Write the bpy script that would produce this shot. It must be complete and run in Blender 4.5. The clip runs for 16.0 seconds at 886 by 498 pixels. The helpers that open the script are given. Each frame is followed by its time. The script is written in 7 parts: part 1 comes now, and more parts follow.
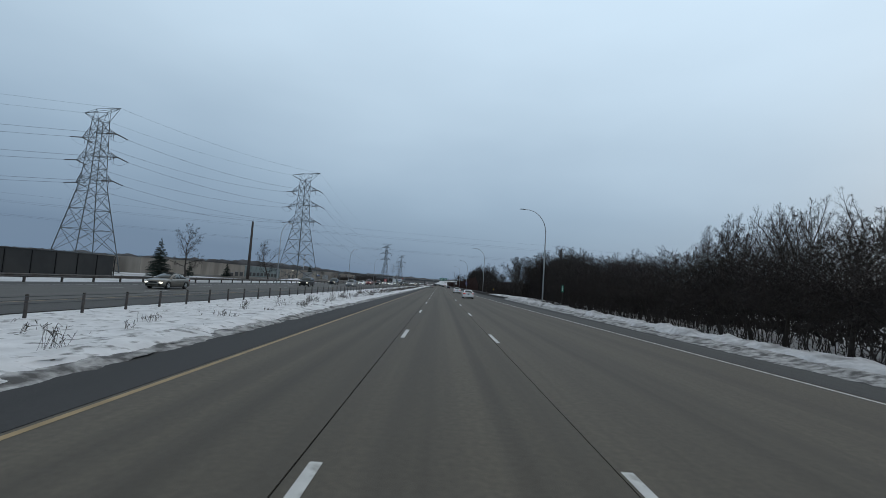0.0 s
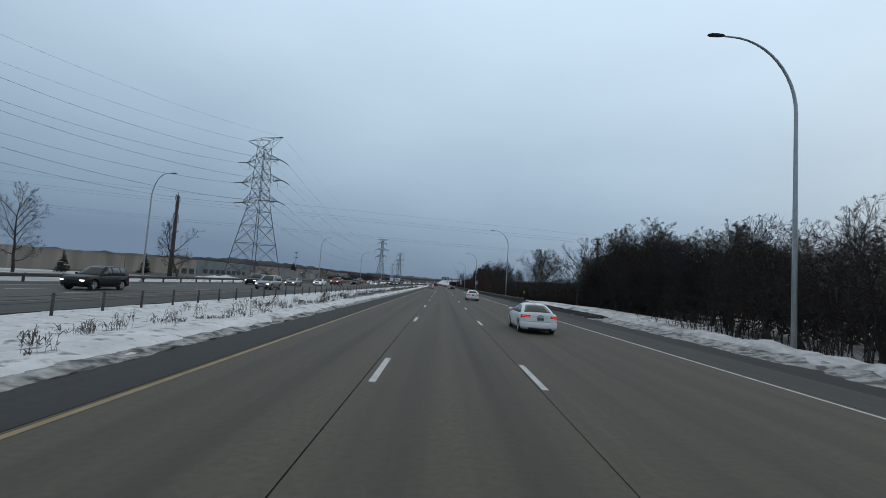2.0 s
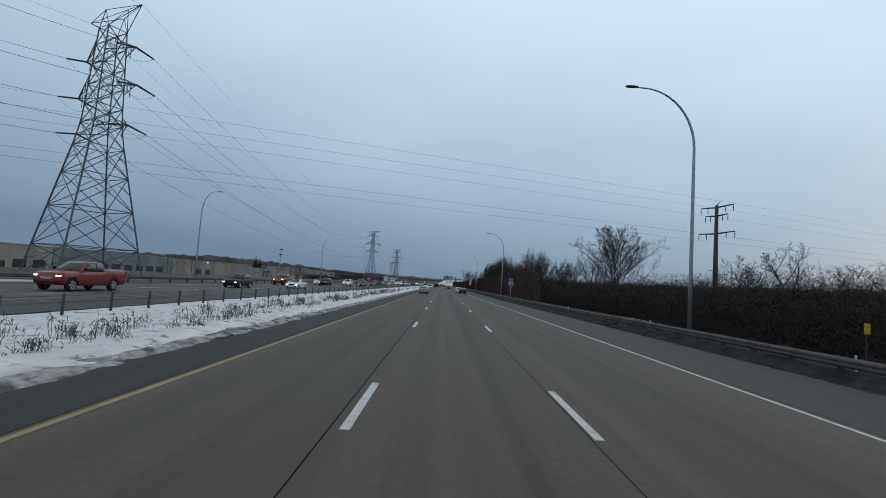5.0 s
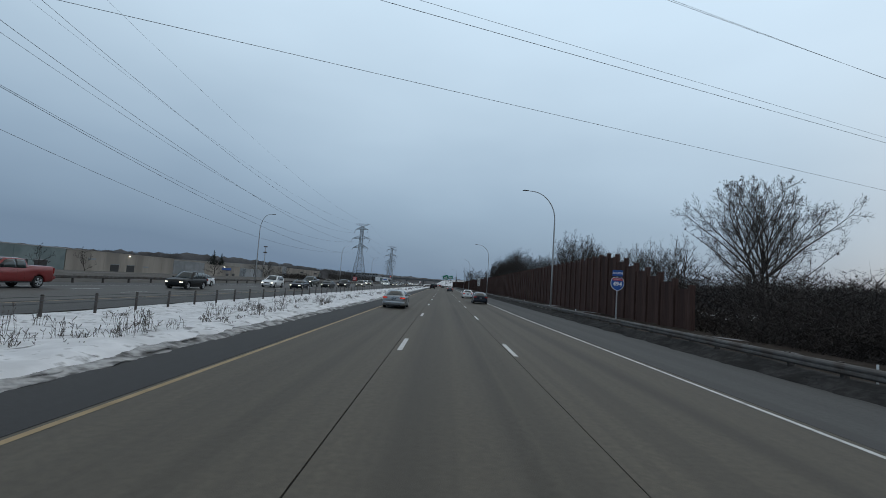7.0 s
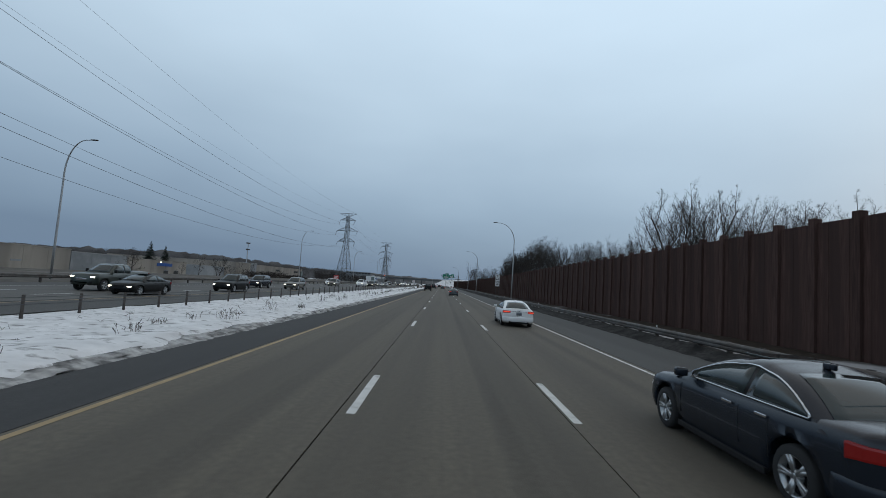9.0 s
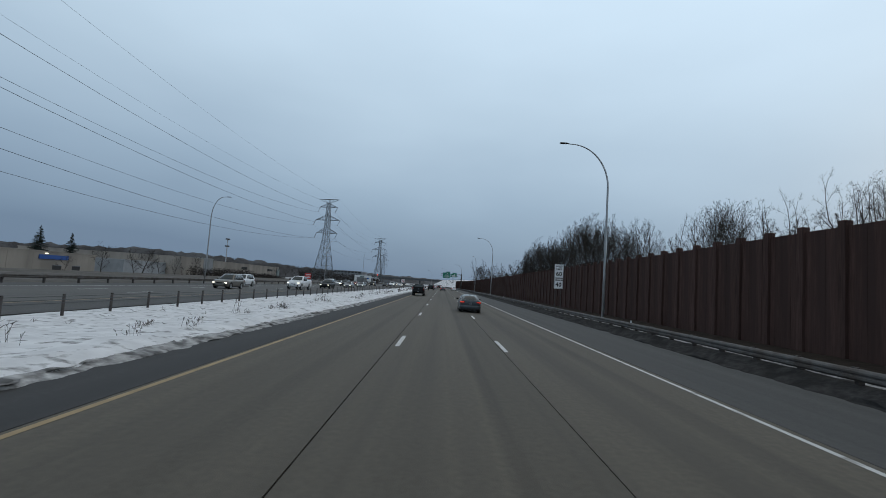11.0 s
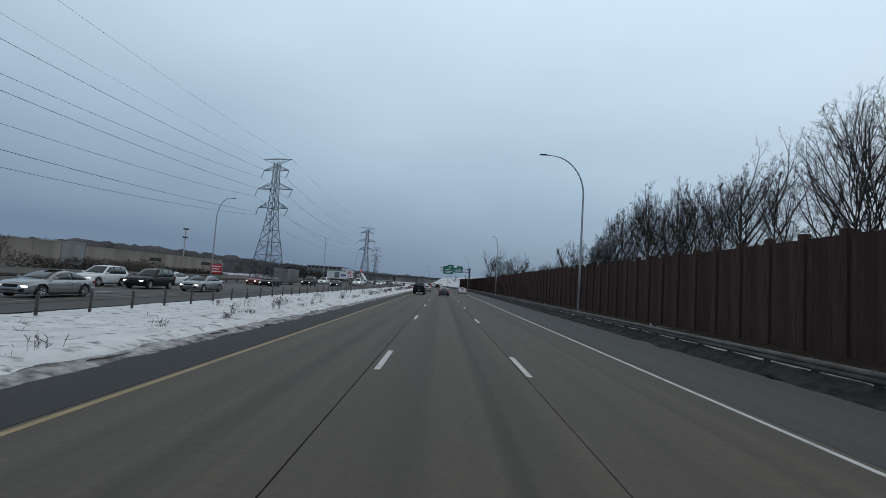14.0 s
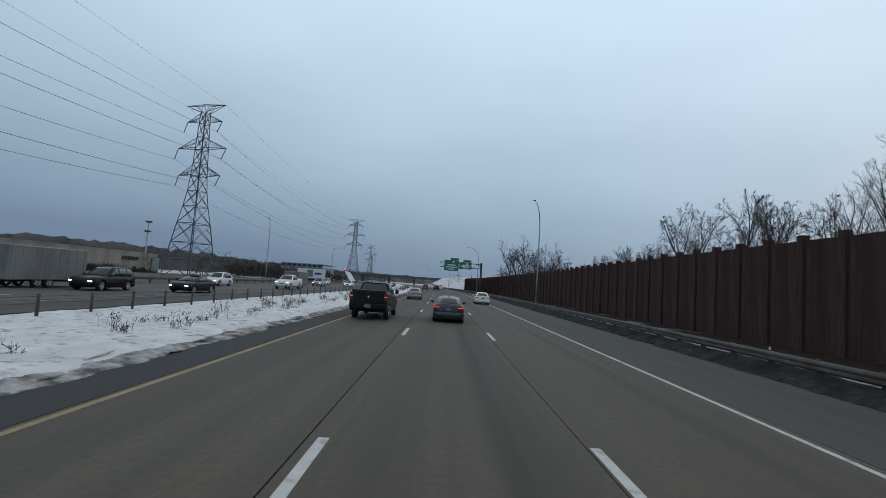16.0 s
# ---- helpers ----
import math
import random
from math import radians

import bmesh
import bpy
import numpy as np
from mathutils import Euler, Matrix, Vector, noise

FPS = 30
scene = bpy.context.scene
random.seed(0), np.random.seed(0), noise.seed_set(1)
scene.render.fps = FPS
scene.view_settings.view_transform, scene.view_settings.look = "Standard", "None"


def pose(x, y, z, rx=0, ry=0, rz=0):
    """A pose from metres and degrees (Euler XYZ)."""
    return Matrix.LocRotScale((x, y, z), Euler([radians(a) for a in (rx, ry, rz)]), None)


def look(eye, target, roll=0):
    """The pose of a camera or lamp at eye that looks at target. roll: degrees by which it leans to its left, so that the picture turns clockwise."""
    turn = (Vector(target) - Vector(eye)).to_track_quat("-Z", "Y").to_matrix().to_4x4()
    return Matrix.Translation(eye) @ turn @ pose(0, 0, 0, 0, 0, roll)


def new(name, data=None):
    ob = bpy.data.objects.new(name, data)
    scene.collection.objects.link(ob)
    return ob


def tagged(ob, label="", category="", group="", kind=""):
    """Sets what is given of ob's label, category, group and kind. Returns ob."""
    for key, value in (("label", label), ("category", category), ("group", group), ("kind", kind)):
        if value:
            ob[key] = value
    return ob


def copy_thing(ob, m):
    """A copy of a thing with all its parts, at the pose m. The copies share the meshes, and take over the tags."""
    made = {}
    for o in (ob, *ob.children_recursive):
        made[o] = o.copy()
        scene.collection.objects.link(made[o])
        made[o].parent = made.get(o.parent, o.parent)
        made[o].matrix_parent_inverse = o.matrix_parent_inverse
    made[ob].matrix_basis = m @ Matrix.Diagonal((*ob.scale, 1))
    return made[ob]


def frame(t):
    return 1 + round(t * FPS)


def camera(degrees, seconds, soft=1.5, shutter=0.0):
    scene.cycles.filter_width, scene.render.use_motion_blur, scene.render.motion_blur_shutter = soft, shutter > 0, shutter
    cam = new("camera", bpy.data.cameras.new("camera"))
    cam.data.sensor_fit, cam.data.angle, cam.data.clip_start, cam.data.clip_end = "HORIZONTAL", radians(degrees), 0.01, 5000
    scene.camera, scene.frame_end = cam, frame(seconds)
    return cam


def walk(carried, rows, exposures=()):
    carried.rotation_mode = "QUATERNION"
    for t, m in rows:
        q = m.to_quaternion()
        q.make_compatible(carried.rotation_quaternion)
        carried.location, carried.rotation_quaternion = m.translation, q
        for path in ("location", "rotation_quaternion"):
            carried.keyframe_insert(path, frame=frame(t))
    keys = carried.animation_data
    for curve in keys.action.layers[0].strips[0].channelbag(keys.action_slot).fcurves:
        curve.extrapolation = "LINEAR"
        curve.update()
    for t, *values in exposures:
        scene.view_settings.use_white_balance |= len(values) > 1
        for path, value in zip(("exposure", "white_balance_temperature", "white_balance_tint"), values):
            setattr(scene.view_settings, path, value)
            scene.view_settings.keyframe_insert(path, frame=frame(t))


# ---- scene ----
EYE, LEAN = 2.11, 3.85
cam = camera(87.7, 16.0, soft=0.7, shutter=0.02)


def aim(x, y, pitch, yaw):
    """The camera's pose from its place over the road, its pitch and its yaw in degrees."""
    p, w = radians(pitch), radians(yaw)
    ahead = Vector((-math.sin(w) * math.cos(p), math.cos(w) * math.cos(p), math.sin(p)))
    eye = Vector((x, y, EYE))
    return look(eye, eye + ahead * 10, LEAN)


# seconds, x, y, pitch, yaw
PATH = [
    (0, -0.57, 0.00, 4.35, -0.14),
    (0.5, -0.60, 13.50, 4.35, 0.00),
    (1, -0.53, 27.07, 4.32, 0.09),
    (1.5, -0.53, 40.41, 4.24, 0.06),
    (2, -0.54, 53.65, 4.29, 0.05),
    (2.5, -0.54, 66.98, 4.27, 0.15),
    (3, -0.60, 80.19, 4.32, 0.12),
    (3.5, -0.61, 93.42, 4.30, 0.20),
    (4, -0.59, 106.58, 4.28, 0.34),
    (6.5, -0.64, 172.74, 4.40, 0.18),
    (7, -0.66, 186.04, 4.38, 0.15),
    (7.5, -0.64, 199.34, 4.21, 0.08),
    (8, -0.61, 212.66, 4.30, 0.05),
    (8.5, -0.59, 225.62, 4.42, 0.01),
    (9, -0.54, 238.82, 4.39, 0.12),
    (11.5, -0.47, 305.09, 4.44, 0.14),
    (12, -0.42, 318.52, 4.41, 0.09),
    (12.5, -0.39, 332.03, 4.34, 0.24),
    (13, -0.43, 345.47, 4.45, 0.24),
    (13.5, -0.45, 358.98, 4.37, 0.08),
    (14, -0.45, 372.36, 4.28, 0.11),
    (14.5, -0.45, 385.77, 4.23, 0.06),
    (15, -0.42, 399.33, 4.28, 0.20),
    (15.5, -0.44, 412.67, 4.33, 0.12),
    (16, -0.42, 425.91, 4.37, 0.17),
]
walk(cam, [(t, aim(x, y, p, w)) for t, x, y, p, w in PATH])

# ---- light ----
world = bpy.data.worlds.new("overcast_sky")
scene.world = world
world.use_nodes = True
wn, wl = world.node_tree.nodes, world.node_tree.links
wn.clear()
w_out = wn.new("ShaderNodeOutputWorld")
w_bg = wn.new("ShaderNodeBackground")
w_sky = wn.new("ShaderNodeTexSky")
w_sky.sky_type = "NISHITA"
w_sky.sun_disc = False
w_sky.sun_elevation, w_sky.sun_rotation = radians(14), radians(60)
w_sky.air_density, w_sky.dust_density, w_sky.ozone_density = 1.0, 2.0, 2.0
w_co = wn.new("ShaderNodeTexCoord")
w_sep = wn.new("ShaderNodeSeparateXYZ")
w_map = wn.new("ShaderNodeMapping")
w_map.inputs["Scale"].default_value = (1.0, 1.0, 2.6)
w_noise = wn.new("ShaderNodeTexNoise")
w_noise.inputs["Scale"].default_value, w_noise.inputs["Detail"].default_value = 1.7, 4.0
w_noise.inputs["Roughness"].default_value = 0.45
# cloud deck: grey blue near the horizon, paler high up
w_ramp = wn.new("ShaderNodeValToRGB")
w_ramp.color_ramp.elements[0].position, w_ramp.color_ramp.elements[0].color = 0.0, (0.185, 0.27, 0.39, 1)
w_ramp.color_ramp.elements[1].position, w_ramp.color_ramp.elements[1].color = 1.0, (0.355, 0.375, 0.39, 1)
for w_at, w_color in ((0.2, (0.37, 0.50, 0.64, 1)), (0.36, (0.56, 0.72, 0.87, 1)), (0.54, (0.74, 0.93, 1.10, 1)), (0.74, (0.44, 0.455, 0.465, 1))):
    w_ramp.color_ramp.elements.new(w_at).color = w_color
w_add = wn.new("ShaderNodeMath")
w_add.operation = "MULTIPLY_ADD"
w_add.inputs[1].default_value, w_add.inputs[2].default_value = 0.22, -0.11
w_sum = wn.new("ShaderNodeMath")
w_sum.operation = "ADD"
w_side = wn.new("ShaderNodeMath")
w_side.operation = "MULTIPLY_ADD"
w_side.inputs[1].default_value = 0.07
w_mix = wn.new("ShaderNodeMix")
w_mix.data_type = "RGBA"
w_mix.inputs["Factor"].default_value = 0.93
w_gain = wn.new("ShaderNodeMix")
w_gain.data_type, w_gain.blend_type = "RGBA", "MULTIPLY"
w_gain.inputs["Factor"].default_value = 1.0
w_gain.inputs["B"].default_value = (9.0, 9.0, 9.0, 1)
wl.new(w_co.outputs["Generated"], w_sep.inputs[0])
wl.new(w_co.outputs["Generated"], w_map.inputs["Vector"])
wl.new(w_map.outputs[0], w_noise.inputs["Vector"])
wl.new(w_noise.outputs["Fac"], w_add.inputs[0])
wl.new(w_sep.outputs["X"], w_side.inputs[0])
wl.new(w_add.outputs[0], w_side.inputs[2])
wl.new(w_side.outputs[0], w_sum.inputs[0])
wl.new(w_sep.outputs["Z"], w_sum.inputs[1])
wl.new(w_sum.outputs[0], w_ramp.inputs[0])
wl.new(w_ramp.outputs[0], w_gain.inputs["A"])
wl.new(w_sky.outputs[0], w_mix.inputs["A"])
wl.new(w_gain.outputs["Result"], w_mix.inputs["B"])
wl.new(w_mix.outputs["Result"], w_bg.inputs["Color"])
w_bg.inputs["Strength"].default_value = 0.1
wl.new(w_bg.outputs[0], w_out.inputs[0])

sun = new("sun", bpy.data.lights.new("sun", "SUN"))
sun.data.energy, sun.data.angle, sun.data.color = 0.3, radians(110), (1.0, 0.98, 0.95)
sun.matrix_world = look((0, 0, 100), (-70, -40, 0))
scene.view_settings.exposure = 0.0

# ---- materials ----
def material(name, color, rough=0.7, metal=0.0, vary=0.25, scale=3.0, stretch=(1, 1, 1), bump=0.0, bump_scale=40.0, second=None, second_scale=0.4, second_cut=(0.45, 0.6), spec=0.5, glow=None, coat=0.0, island=0.0):
    """A surface with fine grain, a second colour in larger stains, and relief."""
    m = bpy.data.materials.new(name)
    m.use_nodes = True
    n, l = m.node_tree.nodes, m.node_tree.links
    b = n["Principled BSDF"]
    b.inputs["Roughness"].default_value, b.inputs["Metallic"].default_value = rough, metal
    b.inputs["Specular IOR Level"].default_value = spec
    b.inputs["Coat Weight"].default_value = coat
    co = n.new("ShaderNodeTexCoord")
    mp = n.new("ShaderNodeMapping")
    mp.inputs["Scale"].default_value = stretch
    l.new(co.outputs["Object"], mp.inputs["Vector"])
    grain = n.new("ShaderNodeTexNoise")
    grain.inputs["Scale"].default_value, grain.inputs["Detail"].default_value = scale, 6.0
    l.new(mp.outputs[0], grain.inputs["Vector"])
    ramp = n.new("ShaderNodeValToRGB")
    lo, hi = [tuple(min(1.0, c * k) for c in color) + (1,) for k in (1 - vary, 1 + vary)]
    ramp.color_ramp.elements[0].position, ramp.color_ramp.elements[0].color = 0.3, lo
    ramp.color_ramp.elements[1].position, ramp.color_ramp.elements[1].color = 0.7, hi
    l.new(grain.outputs["Fac"], ramp.inputs[0])
    out = ramp.outputs[0]
    if second:
        stain = n.new("ShaderNodeTexNoise")
        stain.inputs["Scale"].default_value, stain.inputs["Detail"].default_value = second_scale, 5.0
        l.new(mp.outputs[0], stain.inputs["Vector"])
        cut = n.new("ShaderNodeMapRange")
        cut.inputs["From Min"].default_value, cut.inputs["From Max"].default_value = second_cut
        l.new(stain.outputs["Fac"], cut.inputs["Value"])
        mix = n.new("ShaderNodeMix")
        mix.data_type = "RGBA"
        l.new(cut.outputs[0], mix.inputs["Factor"])
        l.new(out, mix.inputs["A"])
        mix.inputs["B"].default_value = (*second, 1)
        out = mix.outputs["Result"]
    if island:
        info = n.new("ShaderNodeObjectInfo")
        geo = n.new("ShaderNodeNewGeometry")
        both = n.new("ShaderNodeMath")
        both.operation = "ADD"
        l.new(info.outputs["Random"], both.inputs[0])
        l.new(geo.outputs["Random Per Island"], both.inputs[1])
        val = n.new("ShaderNodeMapRange")
        val.inputs["From Max"].default_value = 2.0
        val.inputs["To Min"].default_value, val.inputs["To Max"].default_value = 1 - island, 1 + island
        l.new(both.outputs[0], val.inputs["Value"])
        hsv = n.new("ShaderNodeHueSaturation")
        l.new(val.outputs[0], hsv.inputs["Value"])
        l.new(out, hsv.inputs["Color"])
        out = hsv.outputs[0]
    l.new(out, b.inputs["Base Color"])
    if bump:
        rel = n.new("ShaderNodeTexNoise")
        rel.inputs["Scale"].default_value, rel.inputs["Detail"].default_value = bump_scale, 4.0
        l.new(mp.outputs[0], rel.inputs["Vector"])
        bp = n.new("ShaderNodeBump")
        bp.inputs["Strength"].default_value, bp.inputs["Distance"].default_value = min(1.0, bump), 0.02
        l.new(rel.outputs["Fac"], bp.inputs["Height"])
        l.new(bp.outputs[0], b.inputs["Normal"])
    if glow:
        b.inputs["Emission Color"].default_value = (*glow[:3], 1)
        b.inputs["Emission Strength"].default_value = glow[3]
    return m


def pavement_material(name, base, track, rough, oil=()):
    """Driving surface: fine aggregate, long tyre tracks, oil strip and patchy wear."""
    m = material(name, base, rough, vary=0.16, scale=9.0, bump=0.25, bump_scale=60)
    n, l = m.node_tree.nodes, m.node_tree.links
    b = n["Principled BSDF"]
    src = b.inputs["Base Color"].links[0].from_socket
    co = n.new("ShaderNodeTexCoord")
    for scl, sc, lo, hi, amount in (((1, 0.012, 1), 1.1, 0.42, 0.62, 0.55), ((1, 0.05, 1), 0.35, 0.45, 0.65, 0.35), ((1, 0.004, 1), 4.0, 0.5, 0.7, 0.35)):
        mp = n.new("ShaderNodeMapping")
        mp.inputs["Scale"].default_value = scl
        l.new(co.outputs["Object"], mp.inputs["Vector"])
        t = n.new("ShaderNodeTexNoise")
        t.inputs["Scale"].default_value, t.inputs["Detail"].default_value = sc, 4.0
        l.new(mp.outputs[0], t.inputs["Vector"])
        r = n.new("ShaderNodeMapRange")
        r.inputs["From Min"].default_value, r.inputs["From Max"].default_value, r.inputs["To Max"].default_value = lo, hi, amount
        l.new(t.outputs["Fac"], r.inputs["Value"])
        mix = n.new("ShaderNodeMix")
        mix.data_type = "RGBA"
        l.new(r.outputs[0], mix.inputs["Factor"])
        l.new(src, mix.inputs["A"])
        mix.inputs["B"].default_value = (*track, 1)
        src = mix.outputs["Result"]
    sep = n.new("ShaderNodeSeparateXYZ")
    l.new(co.outputs["Object"], sep.inputs[0])
    patch = n.new("ShaderNodeTexNoise")
    patch.inputs["Scale"].default_value = 0.07
    l.new(co.outputs["Object"], patch.inputs["Vector"])
    for centre, half, amount in oil:
        # oil and rubber strip along the lane
        off = n.new("ShaderNodeMath")
        off.operation = "SUBTRACT"
        off.inputs[1].default_value = centre
        l.new(sep.outputs["X"], off.inputs[0])
        size = n.new("ShaderNodeMath")
        size.operation = "ABSOLUTE"
        l.new(off.outputs[0], size.inputs[0])
        r = n.new("ShaderNodeMapRange")
        r.interpolation_type = "SMOOTHSTEP"
        r.inputs["From Min"].default_value, r.inputs["From Max"].default_value = half, half * 0.2
        r.inputs["To Max"].default_value = amount
        l.new(size.outputs[0], r.inputs["Value"])
        fac = n.new("ShaderNodeMath")
        fac.operation = "MULTIPLY"
        l.new(r.outputs[0], fac.inputs[0])
        l.new(patch.outputs["Fac"], fac.inputs[1])
        mix = n.new("ShaderNodeMix")
        mix.data_type = "RGBA"
        l.new(fac.outputs[0], mix.inputs["Factor"])
        l.new(src, mix.inputs["A"])
        mix.inputs["B"].default_value = (*(c * 0.35 for c in track), 1)
        src = mix.outputs["Result"]
    l.new(src, b.inputs["Base Color"])
    return m


CONCRETE = pavement_material("road_concrete", (0.112, 0.097, 0.074), (0.069, 0.060, 0.048), 0.8, [(0.58, 0.26, 0.75), (-0.85, 0.5, 0.3), (1.0, 0.6, 0.3), (4.2, 0.35, 0.5), (-3.3, 0.35, 0.5), (-4.4, 0.5, 0.25), (2.9, 0.5, 0.25)])
CONCRETE_FAR = pavement_material("far_road_concrete", (0.105, 0.101, 0.093), (0.07, 0.068, 0.064), 0.8)
SHOULDER = pavement_material("shoulder_asphalt", (0.042, 0.041, 0.041), (0.026, 0.026, 0.027), 0.85)
SHOULDER_PALE = pavement_material("pale_shoulder", (0.076, 0.075, 0.072), (0.048, 0.047, 0.046), 0.85)
JOINT = material("joint_tar", (0.02, 0.02, 0.02), 0.9)
WHITE_LINE = material("white_road_paint", (0.62, 0.62, 0.60), 0.7, vary=0.12, second=(0.30, 0.29, 0.27), second_scale=2.5, second_cut=(0.55, 0.72))
YELLOW_LINE = material("yellow_road_paint", (0.36, 0.26, 0.135), 0.7, vary=0.15, second=(0.26, 0.19, 0.09), second_scale=1.5, second_cut=(0.5, 0.7))
SNOW = material("snow", (0.72, 0.72, 0.73), 0.65, vary=0.22, scale=3.2, bump=1.0, bump_scale=5, second=(0.34, 0.34, 0.355), second_scale=1.1, second_cut=(0.47, 0.66))
MEDIAN_SNOW = material("crusted_snow", (0.74, 0.74, 0.75), 0.65, vary=0.16, scale=1.3, bump=0.9, bump_scale=6, second=(0.22, 0.215, 0.21), second_scale=2.6, second_cut=(0.55, 0.69))
BANK_SNOW = material("grey_bank_snow", (0.56, 0.56, 0.57), 0.75, vary=0.2, scale=3, bump=0.9, bump_scale=7, second=(0.16, 0.155, 0.15), second_scale=0.8, second_cut=(0.5, 0.75))
DIRTY_SNOW = material("dirty_snow", (0.40, 0.395, 0.39), 0.75, vary=0.35, scale=5, bump=1.0, bump_scale=7, second=(0.085, 0.082, 0.08), second_scale=2.2, second_cut=(0.44, 0.62))
GRIT_BERM = material("grit_covered_snow", (0.042, 0.040, 0.039), 0.95, spec=0.15, vary=0.4, scale=5, bump=0.9, bump_scale=9, second=(0.022, 0.021, 0.020), second_scale=1.4, second_cut=(0.45, 0.62))
DEAD_GRASS = material("dead_grass", (0.075, 0.064, 0.052), 0.95, vary=0.4, scale=0.7, bump=0.7, bump_scale=4, second=(0.15, 0.14, 0.13), second_scale=0.09, second_cut=(0.55, 0.68))
FIELD = material("snowy_ground", (0.60, 0.61, 0.63), 0.8, vary=0.12, scale=0.8, bump=0.5, bump_scale=3, second=(0.17, 0.155, 0.135), second_scale=0.035, second_cut=(0.42, 0.70))
GALVANISED = material("galvanised_steel", (0.36, 0.37, 0.38), 0.5, metal=0.7, vary=0.12, scale=6)
RAIL_STEEL = material("weathered_rail", (0.105, 0.098, 0.094), 0.7, metal=0.15, vary=0.25, scale=3, second=(0.075, 0.062, 0.054), second_scale=1.2)
POST_STEEL = material("dark_post_steel", (0.075, 0.065, 0.06), 0.7, metal=0.3, vary=0.3, scale=5)
PYLON_STEEL = material("pylon_steel", (0.11, 0.125, 0.135), 0.65, metal=0.3, vary=0.2, scale=2)
WIRE = material("conductor", (0.06, 0.065, 0.07), 0.6, metal=0.3, vary=0.1)
INSULATOR = material("insulator", (0.045, 0.04, 0.04), 0.4, vary=0.2)
DARK_POLE = material("dark_monopole", (0.06, 0.05, 0.045), 0.8, vary=0.3, scale=2, stretch=(3, 3, 0.3))
WALL_WOOD = material("brown_stained_timber", (0.074, 0.043, 0.037), 0.9, spec=0.15, vary=0.28, scale=4, stretch=(4, 4, 0.25), bump=0.4, bump_scale=10, second=(0.054, 0.033, 0.029), second_scale=0.5, island=0.16)
WALL_POST = material("brown_wall_post", (0.060, 0.036, 0.031), 0.9, spec=0.15, vary=0.3, scale=3, stretch=(4, 4, 0.3), island=0.35)
BARK = material("bark", (0.042, 0.034, 0.029), 0.9, vary=0.35, scale=3, stretch=(3, 3, 0.5), bump=0.5, bump_scale=12, island=0.35)
TWIG = material("bare_twigs", (0.026, 0.021, 0.018), 0.9, vary=0.3, scale=1.0, island=0.45)
BRUSH = material("undergrowth_twigs", (0.027, 0.021, 0.0185), 0.95, vary=0.4, scale=0.5, island=0.5)
NEEDLE = material("spruce_needles", (0.018, 0.028, 0.022), 0.85, vary=0.4, scale=2, island=0.4)
LITTER = material("dead_leaf_litter", (0.036, 0.028, 0.022), 0.95, spec=0.1, vary=0.4, scale=1.6, bump=0.8, bump_scale=5, second=(0.36, 0.36, 0.37), second_scale=0.11, second_cut=(0.60, 0.66))
WEED = material("dry_weeds", (0.075, 0.064, 0.055), 0.95, vary=0.35, scale=2, island=0.5)
BEIGE = material("beige_precast_wall", (0.32, 0.285, 0.247), 0.85, vary=0.10, scale=0.6, stretch=(1, 1, 0.3), second=(0.235, 0.21, 0.185), second_scale=0.15)
GREY_WALL = material("grey_block_wall", (0.26, 0.27, 0.28), 0.85, vary=0.1, scale=0.6, second=(0.21, 0.22, 0.23), second_scale=0.2)
TEAL_WALL = material("grey_green_glazing_wall", (0.17, 0.215, 0.215), 0.5, vary=0.15, scale=0.4, second=(0.12, 0.16, 0.165), second_scale=0.2)
DARK_WALL = material("charcoal_wall", (0.018, 0.019, 0.020), 0.8, vary=0.2, scale=0.5, second=(0.028, 0.028, 0.028), second_scale=0.15)
DARK_OPENING = material("dark_opening", (0.02, 0.02, 0.022), 0.5)
ROOF_GRAVEL = material("roof_gravel", (0.3, 0.3, 0.3), 0.9, vary=0.15)
HILL = material("far_woods", (0.060, 0.058, 0.060), 0.95, vary=0.4, scale=0.08, second=(0.10, 0.10, 0.105), second_scale=0.03, island=0.35)
BRIDGE = material("bridge_concrete", (0.085, 0.09, 0.095), 0.85, vary=0.1, scale=1)
GLASS = material("tinted_car_glass", (0.026, 0.038, 0.040), 0.04, vary=0.1, spec=0.65)
GLASS.node_tree.nodes["Principled BSDF"].inputs["IOR"].default_value = 1.48
TYRE = material("tyre_rubber", (0.018, 0.018, 0.019), 0.85, vary=0.2)
RIM = material("alloy_rim", (0.42, 0.43, 0.44), 0.35, metal=0.8, vary=0.1)
BLACK_TRIM = material("black_trim", (0.010, 0.010, 0.011), 0.55, vary=0.2, spec=0.3)
CHROME = material("chrome", (0.6, 0.6, 0.62), 0.15, metal=1.0, vary=0.03)
TAIL_LIT = material("lit_tail_lamp", (0.20, 0.010, 0.010), 0.2, vary=0.1, glow=(1.0, 0.03, 0.02, 0.07))
SIGNAL_RED = material("lit_signal_lens", (0.6, 0.02, 0.02), 0.3, vary=0.05, glow=(1.0, 0.06, 0.04, 4.0))
BRAKE_GLOW = material("glowing_brake_strip", (0.5, 0.02, 0.02), 0.3, vary=0.05, glow=(1.0, 0.10, 0.05, 0.9))
TAIL = material("tail_lamp", (0.17, 0.010, 0.010), 0.2, vary=0.1, glow=(1.0, 0.03, 0.02, 0.03))
HEAD_LIT = material("lit_head_lamp", (0.9, 0.88, 0.8), 0.2, vary=0.02, glow=(1.0, 0.93, 0.75, 3.0))
PLATE = material("plate_face", (0.24, 0.27, 0.31), 0.5, vary=0.1)
